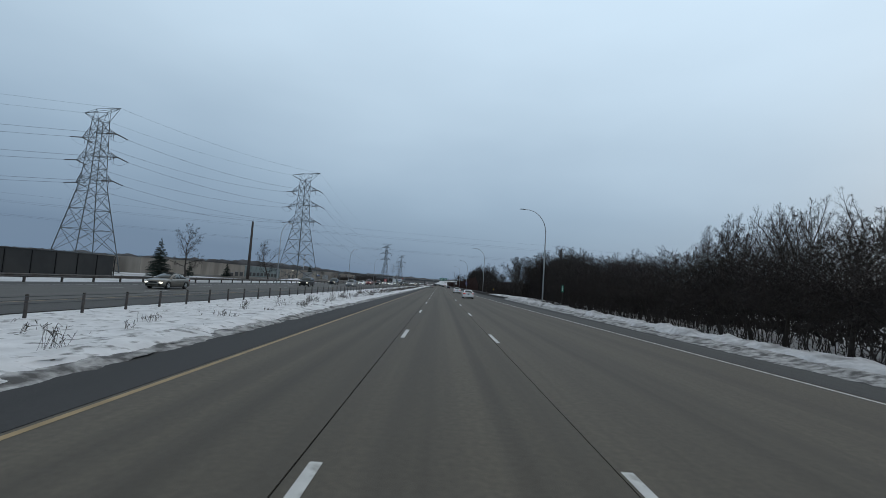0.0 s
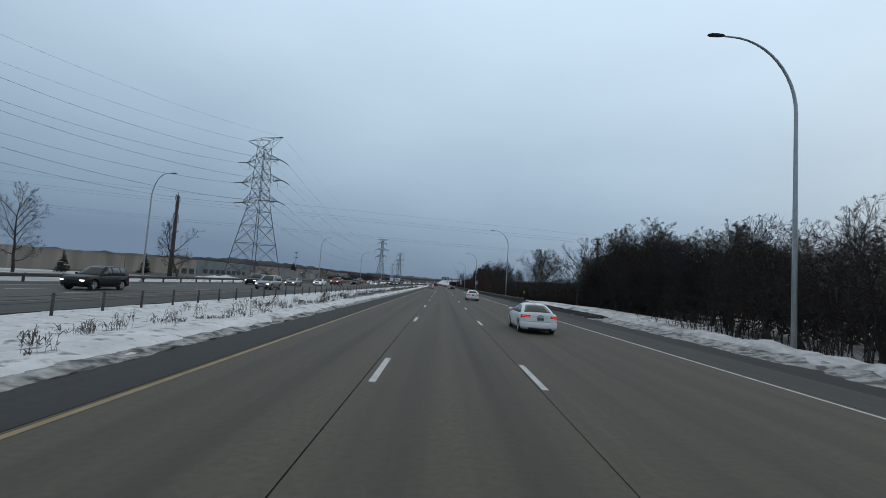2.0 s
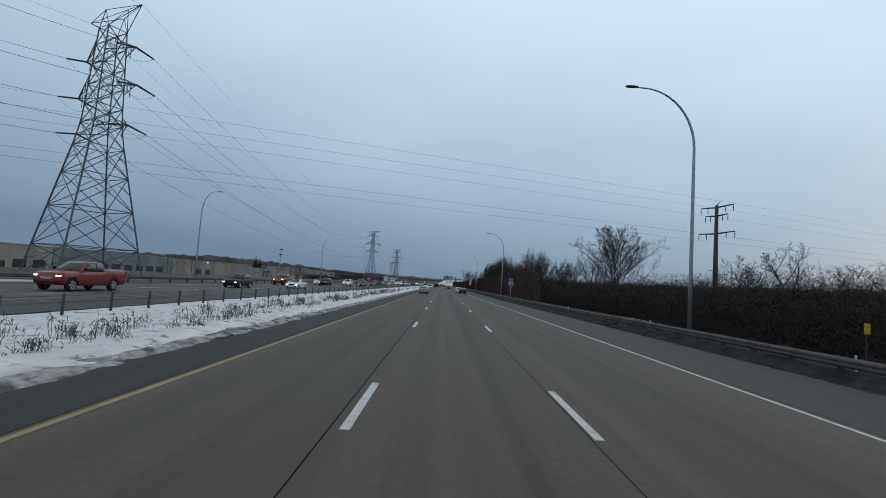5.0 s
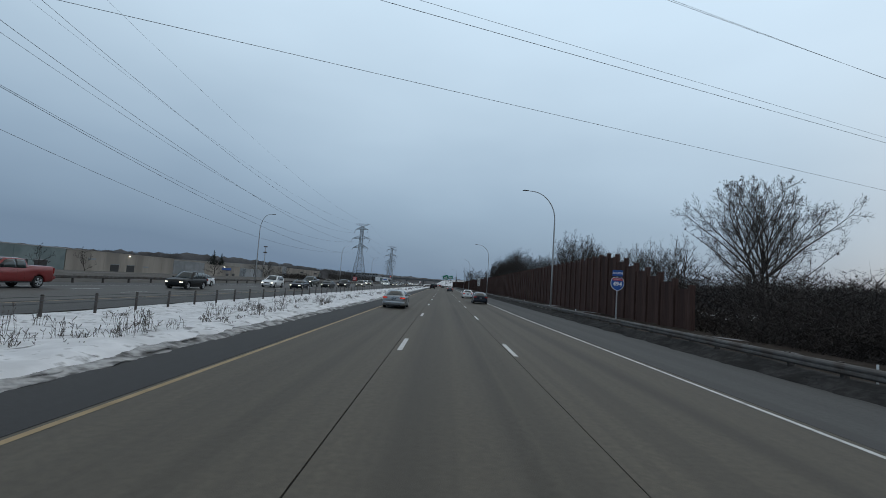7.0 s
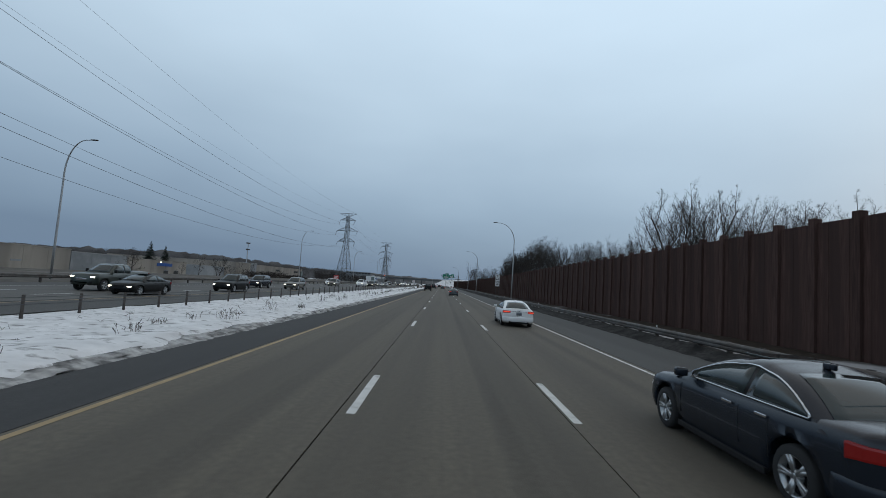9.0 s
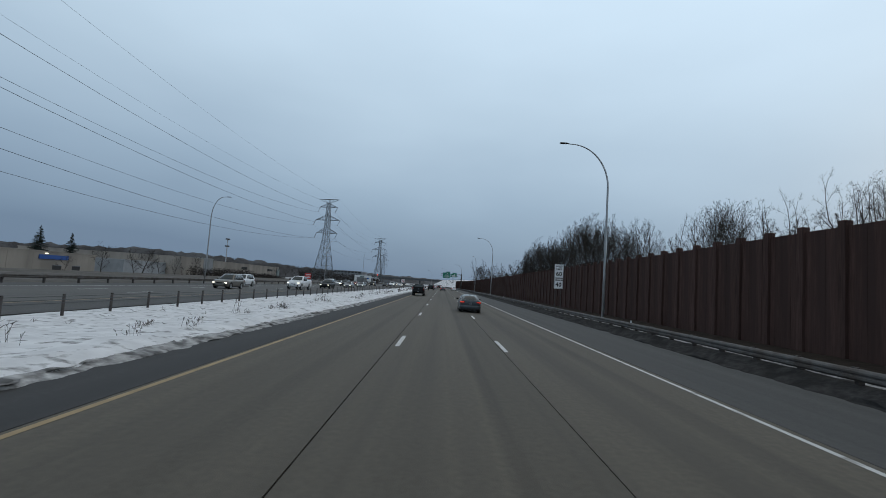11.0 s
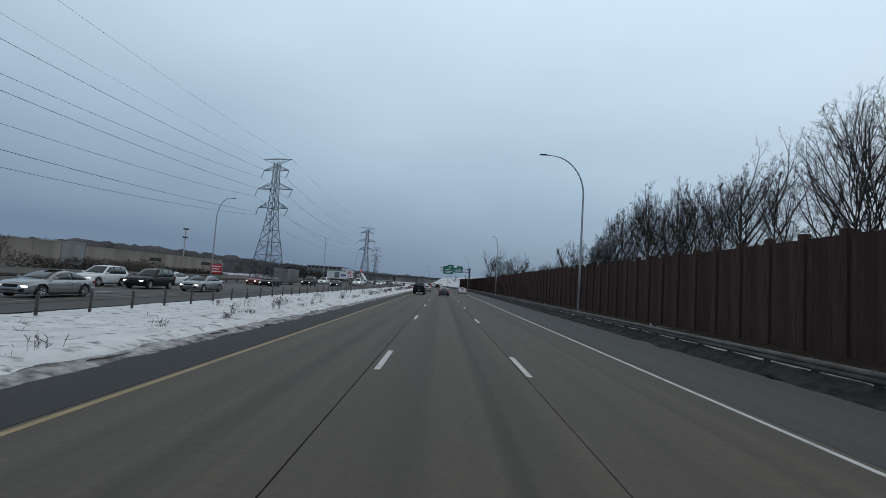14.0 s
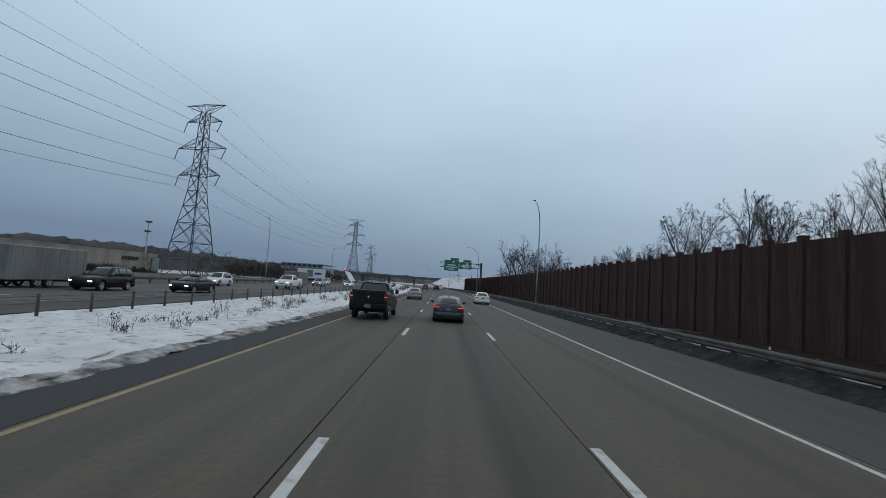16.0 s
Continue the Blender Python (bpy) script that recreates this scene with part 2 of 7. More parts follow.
INK = material("sign_black", (0.012, 0.012, 0.013), 0.6)
SIGN_WHITE = material("sign_white", (0.72, 0.73, 0.74), 0.45, vary=0.05)
SIGN_GREEN = material("sign_green", (0.012, 0.17, 0.11), 0.45, vary=0.08)
SIGN_BLUE = material("sign_blue", (0.012, 0.075, 0.30), 0.45, vary=0.08)
SIGN_RED = material("sign_red", (0.50, 0.03, 0.03), 0.45, vary=0.08)
SIGN_YELLOW = material("sign_yellow", (0.65, 0.42, 0.02), 0.45, vary=0.05)


def paint(name, color, metal=0.0, rough=0.32):
    return material(name, color, rough, metal=metal, vary=0.04, scale=0.8, second=tuple(c * 0.8 + 0.006 for c in color), second_scale=1.6, second_cut=(0.55, 0.85), coat=0.5)


WHITE_PAINT = paint("white_car_paint", (0.78, 0.79, 0.80))
SILVER_PAINT = paint("silver_car_paint", (0.33, 0.345, 0.36), 0.7, 0.3)
BLUE_BLACK_PAINT = paint("blue_black_car_paint", (0.012, 0.017, 0.026), 0.2, 0.25)
GREY_PAINT = paint("grey_car_paint", (0.045, 0.055, 0.064), 0.3, 0.32)
BLACK_PAINT = paint("black_car_paint", (0.004, 0.005, 0.006), 0.0, 0.35)
RED_PAINT = paint("dark_red_car_paint", (0.20, 0.02, 0.02), 0.2, 0.35)
GREEN_PAINT = paint("dark_green_car_paint", (0.025, 0.035, 0.03), 0.2, 0.35)
BRONZE_PAINT = paint("bronze_car_paint", (0.17, 0.16, 0.14), 0.4, 0.35)
for dark_paint, gloss in ((BLACK_PAINT, 0.06), (BLUE_BLACK_PAINT, 0.25)):
    dark_paint.node_tree.nodes["Principled BSDF"].inputs["Coat Weight"].default_value = gloss
    dark_paint.node_tree.nodes["Principled BSDF"].inputs["Specular IOR Level"].default_value = 0.3

# ---- building tools ----
def part(name, bm, mat, parent=None, label="", smooth=False):
    """Links a bmesh as one mesh object, under a thing or a part."""
    me = bpy.data.meshes.new(name)
    bm.normal_update()
    bm.to_mesh(me)
    bm.free()
    me.materials.append(mat)
    if smooth:
        me.polygons.foreach_set("use_smooth", [True] * len(me.polygons))
    return hang(new(name, me), parent, label)


def hang(ob, parent, label=""):
    if parent:
        ob.parent = parent
    if label:
        ob["label"] = label
    return ob


def shared(name, me, parent, m=None):
    """An object of its own on mesh data that alike pieces share."""
    ob = new(name, me)
    ob.parent = parent
    if m is not None:
        ob.matrix_basis = m
    return ob


def thing(name, label, category, group="", kind="", at=None):
    ob = new(name)
    ob.empty_display_size = 0.2
    if at is not None:
        ob.matrix_basis = at
    return tagged(ob, label, category, group, kind)


def box(bm, x0, x1, y0, y1, z0, z1, bevel=0.0):
    v = [bm.verts.new((x, y, z)) for z in (z0, z1) for y in (y0, y1) for x in (x0, x1)]
    f = [bm.faces.new([v[i] for i in q]) for q in ((0, 2, 3, 1), (4, 5, 7, 6), (0, 1, 5, 4), (2, 6, 7, 3), (0, 4, 6, 2), (1, 3, 7, 5))]
    if bevel:
        es = list({e for q in f for e in q.edges})
        bmesh.ops.bevel(bm, geom=es, offset=bevel, segments=2, affect="EDGES", profile=0.5)
    return bm


def block(x0, x1, y0, y1, z0, z1, bevel=0.0):
    return box(bmesh.new(), x0, x1, y0, y1, z0, z1, bevel)


def rounded(x0, x1, y0, y1, z0, z1, r):
    return block(min(x0, x1), max(x0, x1), y0, y1, z0, z1, r)


def tube(bm, pts, radii, sides=8, caps=True):
    """A round bar through points; radii one or one a point."""
    pts = [Vector(p) for p in pts]
    if not isinstance(radii, (list, tuple)):
        radii = [radii] * len(pts)
    rings = []
    side = None
    for i, p in enumerate(pts):
        d = (pts[min(i + 1, len(pts) - 1)] - pts[max(i - 1, 0)]).normalized()
        ref = side if side is not None else (Vector((1, 0, 0)) if abs(d.x) < 0.9 else Vector((0, 1, 0)))
        a = (ref - d * ref.dot(d)).normalized()
        side = a
        b = d.cross(a)
        rings.append([bm.verts.new(p + (a * math.cos(t) + b * math.sin(t)) * radii[i]) for t in (2 * math.pi * k / sides for k in range(sides))])
    for r0, r1 in zip(rings, rings[1:]):
        for k in range(sides):
            bm.faces.new((r0[k], r0[(k + 1) % sides], r1[(k + 1) % sides], r1[k]))
    if caps:
        bm.faces.new(rings[0][::-1])
        bm.faces.new(rings[-1])
    return bm


def cylinder(bm, c, axis, r, half, sides=20):
    """A disc round an axis ("x", "y" or "z")."""
    a = {"x": Vector((1, 0, 0)), "y": Vector((0, 1, 0)), "z": Vector((0, 0, 1))}[axis]
    return tube(bm, [Vector(c) - a * half, Vector(c) + a * half], r, sides)


def tri_mesh(name, verts, tris, mat):
    me = bpy.data.meshes.new(name)
    verts, tris = np.asarray(verts, np.float32), np.asarray(tris, np.int32)
    me.vertices.add(len(verts))
    me.vertices.foreach_set("co", verts.ravel())
    me.loops.add(tris.size)
    me.loops.foreach_set("vertex_index", tris.ravel())
    me.polygons.add(len(tris))
    me.polygons.foreach_set("loop_start", np.arange(0, tris.size, 3, dtype=np.int32))
    me.update(calc_edges=True)
    me.validate()
    me.materials.append(mat)
    return me


def sticks(segs, sides=3):
    """Tapered bars as arrays: rows of p (3), q (3), r0, r1. Bars with r1 = 0 end in a point."""
    segs = np.asarray(segs, float).reshape(-1, 8)
    p, q, r0, r1 = segs[:, :3], segs[:, 3:6], segs[:, 6], segs[:, 7]
    d = q - p
    d /= np.linalg.norm(d, axis=1, keepdims=True) + 1e-9
    ref = np.where(np.abs(d[:, 2:3]) < 0.9, [[0, 0, 1.0]], [[1.0, 0, 0]])
    a = np.cross(d, ref)
    a /= np.linalg.norm(a, axis=1, keepdims=True) + 1e-9
    b = np.cross(d, a)
    rings = []
    for c, r in ((p, r0), (q, r1)):
        rings.append(np.stack([c + (a * math.cos(t) + b * math.sin(t)) * r[:, None] for t in (2 * math.pi * k / sides for k in range(sides))], 1))
    v = np.concatenate(rings, 1).reshape(-1, 3)
    n = len(segs)
    base = np.arange(n)[:, None] * 2 * sides
    f = []
    for k in range(sides):
        j = (k + 1) % sides
        f += [base + [k, j, sides + j], base + [k, sides + j, sides + k]]
    return v, np.concatenate(f, 0)


def spikes(segs):
    """Thin pointed twigs: three sides that meet at the tip."""
    segs = np.asarray(segs, float).reshape(-1, 8)
    p, q, r0 = segs[:, :3], segs[:, 3:6], segs[:, 6]
    d = q - p
    d /= np.linalg.norm(d, axis=1, keepdims=True) + 1e-9
    ref = np.where(np.abs(d[:, 2:3]) < 0.9, [[0, 0, 1.0]], [[1.0, 0, 0]])
    a = np.cross(d, ref)
    a /= np.linalg.norm(a, axis=1, keepdims=True) + 1e-9
    b = np.cross(d, a)
    ring = [p + (a * math.cos(t) + b * math.sin(t)) * r0[:, None] for t in (0, 2.094, 4.189)]
    v = np.stack(ring + [q], 1).reshape(-1, 3)
    base = np.arange(len(segs))[:, None] * 4
    return v, np.concatenate([base + [0, 1, 3], base + [1, 2, 3], base + [2, 0, 3]], 0)


def slivers(segs, seed=1):
    """The finest twigs: one narrow pointed splinter each, turned at random."""
    segs = np.asarray(segs, float).reshape(-1, 8)
    p, q, r0 = segs[:, :3], segs[:, 3:6], segs[:, 6]
    a = np.cross(q - p, np.random.default_rng(seed).normal(0, 1, p.shape))
    a *= (1.25 * r0 / (np.linalg.norm(a, axis=1) + 1e-9))[:, None]
    v = np.stack([p + a, p - a, q], 1).reshape(-1, 3)
    return v, np.arange(len(segs))[:, None] * 3 + [[0, 1, 2]]


def merged(pieces):
    vs, fs, n = [], [], 0
    for v, f in pieces:
        vs.append(v)
        fs.append(f + n)
        n += len(v)
    return np.concatenate(vs), np.concatenate(fs)


def words(text, size, mat, parent, m, name="lettering", bold=0.0):
    """Letters in the built-in font, as a thin mesh facing -y before m."""
    cu = bpy.data.curves.new(name, "FONT")
    cu.body, cu.size, cu.align_x, cu.align_y, cu.extrude, cu.offset, cu.resolution_u = text, size, "CENTER", "CENTER", 0.003, bold, 2
    tmp = bpy.data.objects.new("tmp", cu)
    scene.collection.objects.link(tmp)
    me = bpy.data.meshes.new_from_object(tmp.evaluated_get(bpy.context.evaluated_depsgraph_get()))
    bpy.data.objects.remove(tmp)
    me.materials.clear()
    me.materials.append(mat)
    ob = new(name, me)
    ob.parent = parent
    ob.matrix_basis = m @ pose(0, 0, 0, 90, 0, 0)
    return ob


def bend(y):
    """How far the carriageways have swung to the left at a distance along them."""
    return -((y - 500) ** 2) / 2600 if y > 500 else 0.0


def along(points, y):
    ys, xs = zip(*points)
    return float(np.interp(y, ys, xs))


def strip(name, x_left, x_right, y0, y1, z, mat, parent=None, step=8.0, thick=0.0):
    """A long band of pavement between two lines that follow the road."""
    bm = bmesh.new()
    n = max(1, int((y1 - y0) / step))
    rows = []
    for i in range(n + 1):
        y = y0 + (y1 - y0) * i / n
        a, b = [(f(y) if callable(f) else f) + bend(y) for f in (x_left, x_right)]
        row = [bm.verts.new((a, y, z)), bm.verts.new((b, y, z))]
        if thick:
            row += [bm.verts.new((b, y, z - thick)), bm.verts.new((a, y, z - thick))]
        rows.append(row)
    for r, s in zip(rows, rows[1:]):
        k = len(r)
        for j in range(k if thick else 1):
            bm.faces.new((r[j], r[(j + 1) % k], s[(j + 1) % k], s[j]))
    return part(name, bm, mat, parent)

# ---- the ground and the two carriageways ----
FAR_END = 1500.0
EDGE = [(-60, 11.0), (0, 10.4), (45, 8.95), (60, 8.6), (90, 7.95), (125, 7.15), (182, 6.24), (222, 5.5), (2000, 5.49)]
RAIL = [(60, 13.6), (100, 12.9), (140, 11.8), (200, 10.25), (240, 10.0), (2000, 10.0)]


def edge_line(y):
    return along(EDGE, y)


def rail_line(y):
    return along(RAIL, y)


def shoulder_edge(y):
    return min(13.3, rail_line(y) - 0.45) if y > 60 else 13.3


def ground_height(x, y):
    x = x - bend(y)
    z = along([(-3000, -3), (-140, -1.6), (-70, -1.0), (-45, -0.6), (-36.5, -0.12), (-7.5, -0.12), (13, -0.12), (15, -0.12), (21, -0.7), (40, -1.0), (3000, -3)], x)
    if x < -45 or x > 17:
        z += 0.35 * noise.noise(Vector((x * 0.05, y * 0.05, 0)))
    return z


def build_ground():
    xs = [-2600, -1200, -600, -350, -230, -180, -150, -130, -118, -105, -95, -85, -78, -70, -62, -54, -46, -40, -36, -30, -15, 0, 8, 13.5, 15, 17, 19, 21, 24, 27, 30, 34, 38, 43, 50, 60, 75, 100, 150, 250, 500, 1200, 2600]
    ys = [-900, -300, -120, -60] + [-40 + 8 * i for i in range(80)] + [620, 660, 700, 750, 800, 850, 900, 1000, 1150, 1350, 1600, 2000, 2600, 3400, 4300]
    bm = bmesh.new()
    g = [[bm.verts.new((x, y, ground_height(x, y))) for x in xs] for y in ys]
    for r, s in zip(g, g[1:]):
        for i in range(len(xs) - 1):
            bm.faces.new((r[i], r[i + 1], s[i + 1], s[i]))
    return tagged(part("ground", bm, FIELD, None, smooth=True), "snow-patched winter ground with dead grass", "ground", kind="structure")


build_ground()
road = tagged(strip("road", -7.45, lambda y: shoulder_edge(y) + 0.25, -60, FAR_END, -0.03, JOINT), "grey concrete three-lane motorway carriageway with dark joints", "road", kind="structure")
strip("left_shoulder", -7.4, -5.66, -60, FAR_END, 0, SHOULDER, road, thick=0.02)
strip("lane_slab", -5.635, -2.06, -60, FAR_END, 0, CONCRETE, road, thick=0.02)
strip("lane_slab", -2.035, 1.70, -60, FAR_END, 0, CONCRETE, road, thick=0.02)
strip("lane_slab", 1.72, lambda y: edge_line(y) + 0.22, -60, FAR_END, 0, CONCRETE, road, thick=0.02)
strip("right_shoulder", lambda y: edge_line(y) + 0.245, lambda y: min(edge_line(y) + 2.2, shoulder_edge(y)) if y < 130 else shoulder_edge(y), -60, FAR_END, 0, SHOULDER_PALE, road, thick=0.02)
strip("gravel_edge", lambda y: edge_line(y) + 2.22, shoulder_edge, -60, 128, -0.004, SHOULDER, road, thick=0.02)
strip("yellow_line", -5.55, -5.43, -60, 900, 0.004, YELLOW_LINE, road)
strip("white_line", lambda y: edge_line(y) - 0.06, lambda y: edge_line(y) + 0.06, -60, 900, 0.004, WHITE_LINE, road)
bm = bmesh.new()
vs = [bm.verts.new(p) for p in ((-0.075, -3.05, 0.005), (0.075, -3.05, 0.005), (0.075, 0, 0.005), (-0.075, 0, 0.005))]
bm.faces.new(vs)
first_dash = part("lane_dash", bm, WHITE_LINE, road)
first_dash.matrix_basis = Matrix.Translation((-1.83, 5.42 - 30.48, 0))
for k in range(-1, 55):
    for x, first in ((-1.83, 5.42), (1.83, 5.72)):
        y = first + 15.24 * k
        shared("lane_dash", first_dash.data, road, Matrix.Translation((x + bend(y), y, 0)))

# opposite carriageway
far_road = tagged(strip("road_opposite", -35.2, -16.0, -60, FAR_END, -0.03, JOINT), "grey concrete carriageway for oncoming traffic beyond the median", "road", kind="structure")
strip("inner_shoulder", -19.9, -16.05, -60, FAR_END, 0, SHOULDER_PALE, far_road, thick=0.02)
for a, b in ((-23.58, -19.93), (-27.26, -23.6), (-30.94, -27.28)):
    strip("lane_slab", a, b, -60, FAR_END, 0, CONCRETE_FAR, far_road, thick=0.02)
strip("outer_shoulder", -35.0, -30.96, -60, FAR_END, 0, SHOULDER_PALE, far_road, thick=0.02)
strip("yellow_line", -20.0, -19.88, -60, 900, 0.004, YELLOW_LINE, far_road)
strip("white_line", -31.0, -30.88, -60, 900, 0.004, WHITE_LINE, far_road)
for k in range(-1, 55):
    for x in (-23.59, -27.27):
        y = 9.0 + 15.24 * k
        shared("lane_dash", first_dash.data, far_road, Matrix.Translation((x + bend(y), y, 0)))


def snow_band(name, label, stations, y0, y1, mat, step, rough, seed, category="snow", ends=0.0):
    """A snow surface: stations of (x(y), z) across, uneven along."""
    bm = bmesh.new()
    n = int((y1 - y0) / step)
    rows = []
    for i in range(n + 1):
        y = y0 + (y1 - y0) * i / n
        row = []
        for j, (fx, z) in enumerate(stations):
            x = (fx(y) if callable(fx) else fx) + bend(y)
            inner = 0 < j < len(stations) - 1
            w = noise.noise(Vector((x * 0.7 + seed, y * 0.45, seed))) + 0.6 * noise.noise(Vector((x * 2.1, y * 1.7, seed)))
            if ends:
                sink = max(0.0, 1 - (y - y0) / ends, 1 - (y1 - y) / ends)
                z = z - (z + 1.2) * sink ** 2
            row.append(bm.verts.new((x + 0.25 * noise.noise(Vector((y * 0.6, j, seed))) + 0.16 * noise.noise(Vector((y * 2.1, j * 0.4, seed))), y, z + rough * w * (1 if inner else 0.25))))
        rows.append(row)
    for r, s in zip(rows, rows[1:]):
        for j in range(len(r) - 1):
            bm.faces.new((r[j], r[j + 1], s[j + 1], s[j]))
    return tagged(part(name, bm, mat, None, smooth=True), label, category, kind="structure")


SNOW_EDGE = [(-60, -7.25), (120, -7.15), (250, -7.4), (330, -7.05), (380, -7.2), (436, -6.8), (900, -6.8)]


def beside_snow(d):
    """A line that keeps a distance from the foot of the median snow."""
    return lambda y: along(SNOW_EDGE, y) - d


snow_band("median_snow", "crusted snow filling the grassy median", [(-16.1, -0.05), (-15.4, 0.03), (-14.6, 0.06), (-13.8, 0.05), (-13.0, 0.03), (-12.3, 0.03), (-11.6, 0.05), (-10.9, 0.08), (-10.3, 0.11), (-9.7, 0.14), (beside_snow(1.9), 0.17), (beside_snow(1.5), 0.20), (beside_snow(1.15), 0.20), (beside_snow(0.85), 0.17), (beside_snow(0.6), 0.12), (beside_snow(0.4), 0.05), (beside_snow(0.25), -0.04)], -50, 760, MEDIAN_SNOW, 0.4, 0.075, 3)
snow_band("dirty_snow_edge", "grey dirty snow melting along the shoulder", [(beside_snow(0.6), 0.06), (beside_snow(0.5), 0.10), (beside_snow(0.38), 0.085), (beside_snow(0.26), 0.06), (beside_snow(0.15), 0.035), (beside_snow(0.06), 0.015), (beside_snow(0.0), -0.03)], -50, 760, DIRTY_SNOW, 0.2, 0.045, 9)
snow_band("ploughed_snow_bank", "lumpy ploughed ridge of greyish snow beside the shoulder", [(13.0, -0.03), (13.25, 0.14), (13.55, 0.30), (13.9, 0.40), (14.3, 0.40), (14.8, 0.30), (15.4, 0.16), (16.2, 0.0), (17.5, -0.4), (19.0, -0.9)], -50, 104, BANK_SNOW, 0.22, 0.30, 5)
snow_band("gritty_snow_toe", "gritty grey toe of the snow bank", [(12.1, -0.012), (12.5, 0.03), (12.8, 0.06), (13.1, 0.16), (13.45, 0.22), (13.7, 0.1)], -50, 100, DIRTY_SNOW, 0.3, 0.07, 7)
snow_band("snowy_slope", "open snow slope beyond the berm", [(12.7, -0.06), (13.1, 0.10), (13.7, 0.26), (14.6, 0.36), (15.8, 0.36), (17.4, 0.30), (19.4, 0.20), (22.0, 0.05), (25.0, -0.2), (27.5, -0.8)], 90, 136, SNOW, 0.45, 0.16, 12, ends=8.0)
snow_band("dirty_berm", "dark gritty snow berm packed under the guard rail", [(lambda y: rail_line(y) - 0.75, -0.012), (lambda y: rail_line(y) - 0.6, 0.05), (lambda y: rail_line(y) - 0.42, 0.14), (lambda y: rail_line(y) - 0.2, 0.21), (lambda y: rail_line(y) + 0.05, 0.32), (lambda y: rail_line(y) + 0.35, 0.32), (lambda y: rail_line(y) + 0.7, 0.14), (lambda y: rail_line(y) + 1.5, -0.12)], 92, 700, GRIT_BERM, 0.35, 0.055, 8)
snow_band("verge_snow", "old snow lying between guard rail and wall", [(lambda y: rail_line(y) + 0.35, 0.06), (lambda y: rail_line(y) + 0.8, 0.08), (lambda y: rail_line(y) + 1.6, 0.05), (lambda y: rail_line(y) + 3.0, 0.0), (14.4, -0.08)], 236, 700, DIRTY_SNOW, 0.9, 0.07, 4)
snow_band("wall_foot", "dark leaf litter along the foot of the timber wall", [(13.6, -0.02), (14.2, 0.03), (15.2, 0.05), (16.4, 0.05), (17.6, 0.04), (18.4, -0.2)], 236, 700, LITTER, 1.2, 0.05, 6, "ground")
snow_band("brush_floor", "dark leaf litter with scraps of old snow under the brush", [(lambda y: rail_line(y) + 0.3, 0.10), (lambda y: rail_line(y) + 0.7, 0.19), (lambda y: rail_line(y) + 1.8, 0.12), (15.6, 0.05), (18.0, -0.05), (21, -0.35), (26, -0.55), (34, -0.62), (44, -0.7), (lambda y: 56 + 9 * noise.noise(Vector((y * 0.06, 2, 2))), -1.1)], 129, 238, LITTER, 0.9, 0.12, 4, "ground")


snow_band("far_verge", "dead brown grass verge beyond the oncoming lanes", [(-111, -1.0), (-100, -0.75), (-85, -0.55), (-70, -0.45), (-55, -0.3), (-45, -0.15), (-38, 0.0), (-35.6, -0.1)], 182, 640, DEAD_GRASS, 2.5, 0.14, 15, "ground", ends=14.0)
snow_band("far_snow_pile", "heaped white snow beyond the far guard rail", [(-56, -0.9), (-54, -0.3), (-52, 0.2), (-50.5, 0.5), (-49, 0.35), (-47, -0.2), (-45, -0.9)], 148, 168, SNOW, 0.8, 0.35, 2, ends=5.0)


snow_band("wood_floor", "dark leaf litter under the trees behind the timber wall", [(18.3, -0.25), (20, -0.3), (24, -0.4), (30, -0.5), (38, -0.62), (46, -0.75), (lambda y: 58 + 10 * noise.noise(Vector((y * 0.06, 2, 2))), -1.15)], 236.5, 480, LITTER, 2.0, 0.12, 11, "ground")


# ---- guard rails ----
def w_beam(bm, line, y0, y1, side, z=0.72, step=4.0):
    """A corrugated rail whose folds face the road."""
    prof = [(0.0, 0.0), (0.045, 0.02), (0.08, 0.06), (0.08, 0.115), (0.045, 0.14), (0.045, 0.165), (0.08, 0.19), (0.08, 0.24), (0.045, 0.29), (0.0, 0.31)]
    loop = prof + [(a - 0.014, b) for a, b in prof[::-1]]
    rows = []
    n = int((y1 - y0) / step)
    for i in range(n + 1):
        y = y0 + (y1 - y0) * i / n
        rows.append([bm.verts.new((line(y) + bend(y) + side * a, y, z - 0.31 + b)) for a, b in loop])
    for r, s in zip(rows, rows[1:]):
        for j in range(len(loop)):
            k = (j + 1) % len(loop)
            bm.faces.new((r[j], r[k], s[k], s[j]) if side < 0 else (r[j], s[j], s[k], r[k]))
    return bm


def guard_rail(name, label, line, y0, y1, side, spacing):
    rail = thing(name, label, "guard rail")
    part("beam", w_beam(bmesh.new(), line, y0, y1, side), RAIL_STEEL, rail, "corrugated steel beam")
    bm = block(-0.08, 0.08, -0.06, 0.06, -0.35, 0.70)
    box(bm, -0.06 + 0.11 * side, 0.06 + 0.11 * side, -0.07, 0.07, 0.42, 0.74)
    y = y0 + 0.5
    first = None
    k = 0
    while y < y1:
        m = Matrix.Translation((line(y) + bend(y) - side * 0.17, y, 0))
        if first is None:
            first = part("post", bm, POST_STEEL, rail, "dark steel post")
            first.matrix_basis = m
        else:
            shared("post", first.data, rail, m)
        y += spacing
    return rail


guard_rail("guard_rail", "weathered grey steel guard rail beside the shoulder", rail_line, 124, 700, -1, 1.905)
guard_rail("guard_rail", "dark steel guard rail beyond the oncoming lanes", lambda y: -34.4, -50, 700, 1, 3.81)
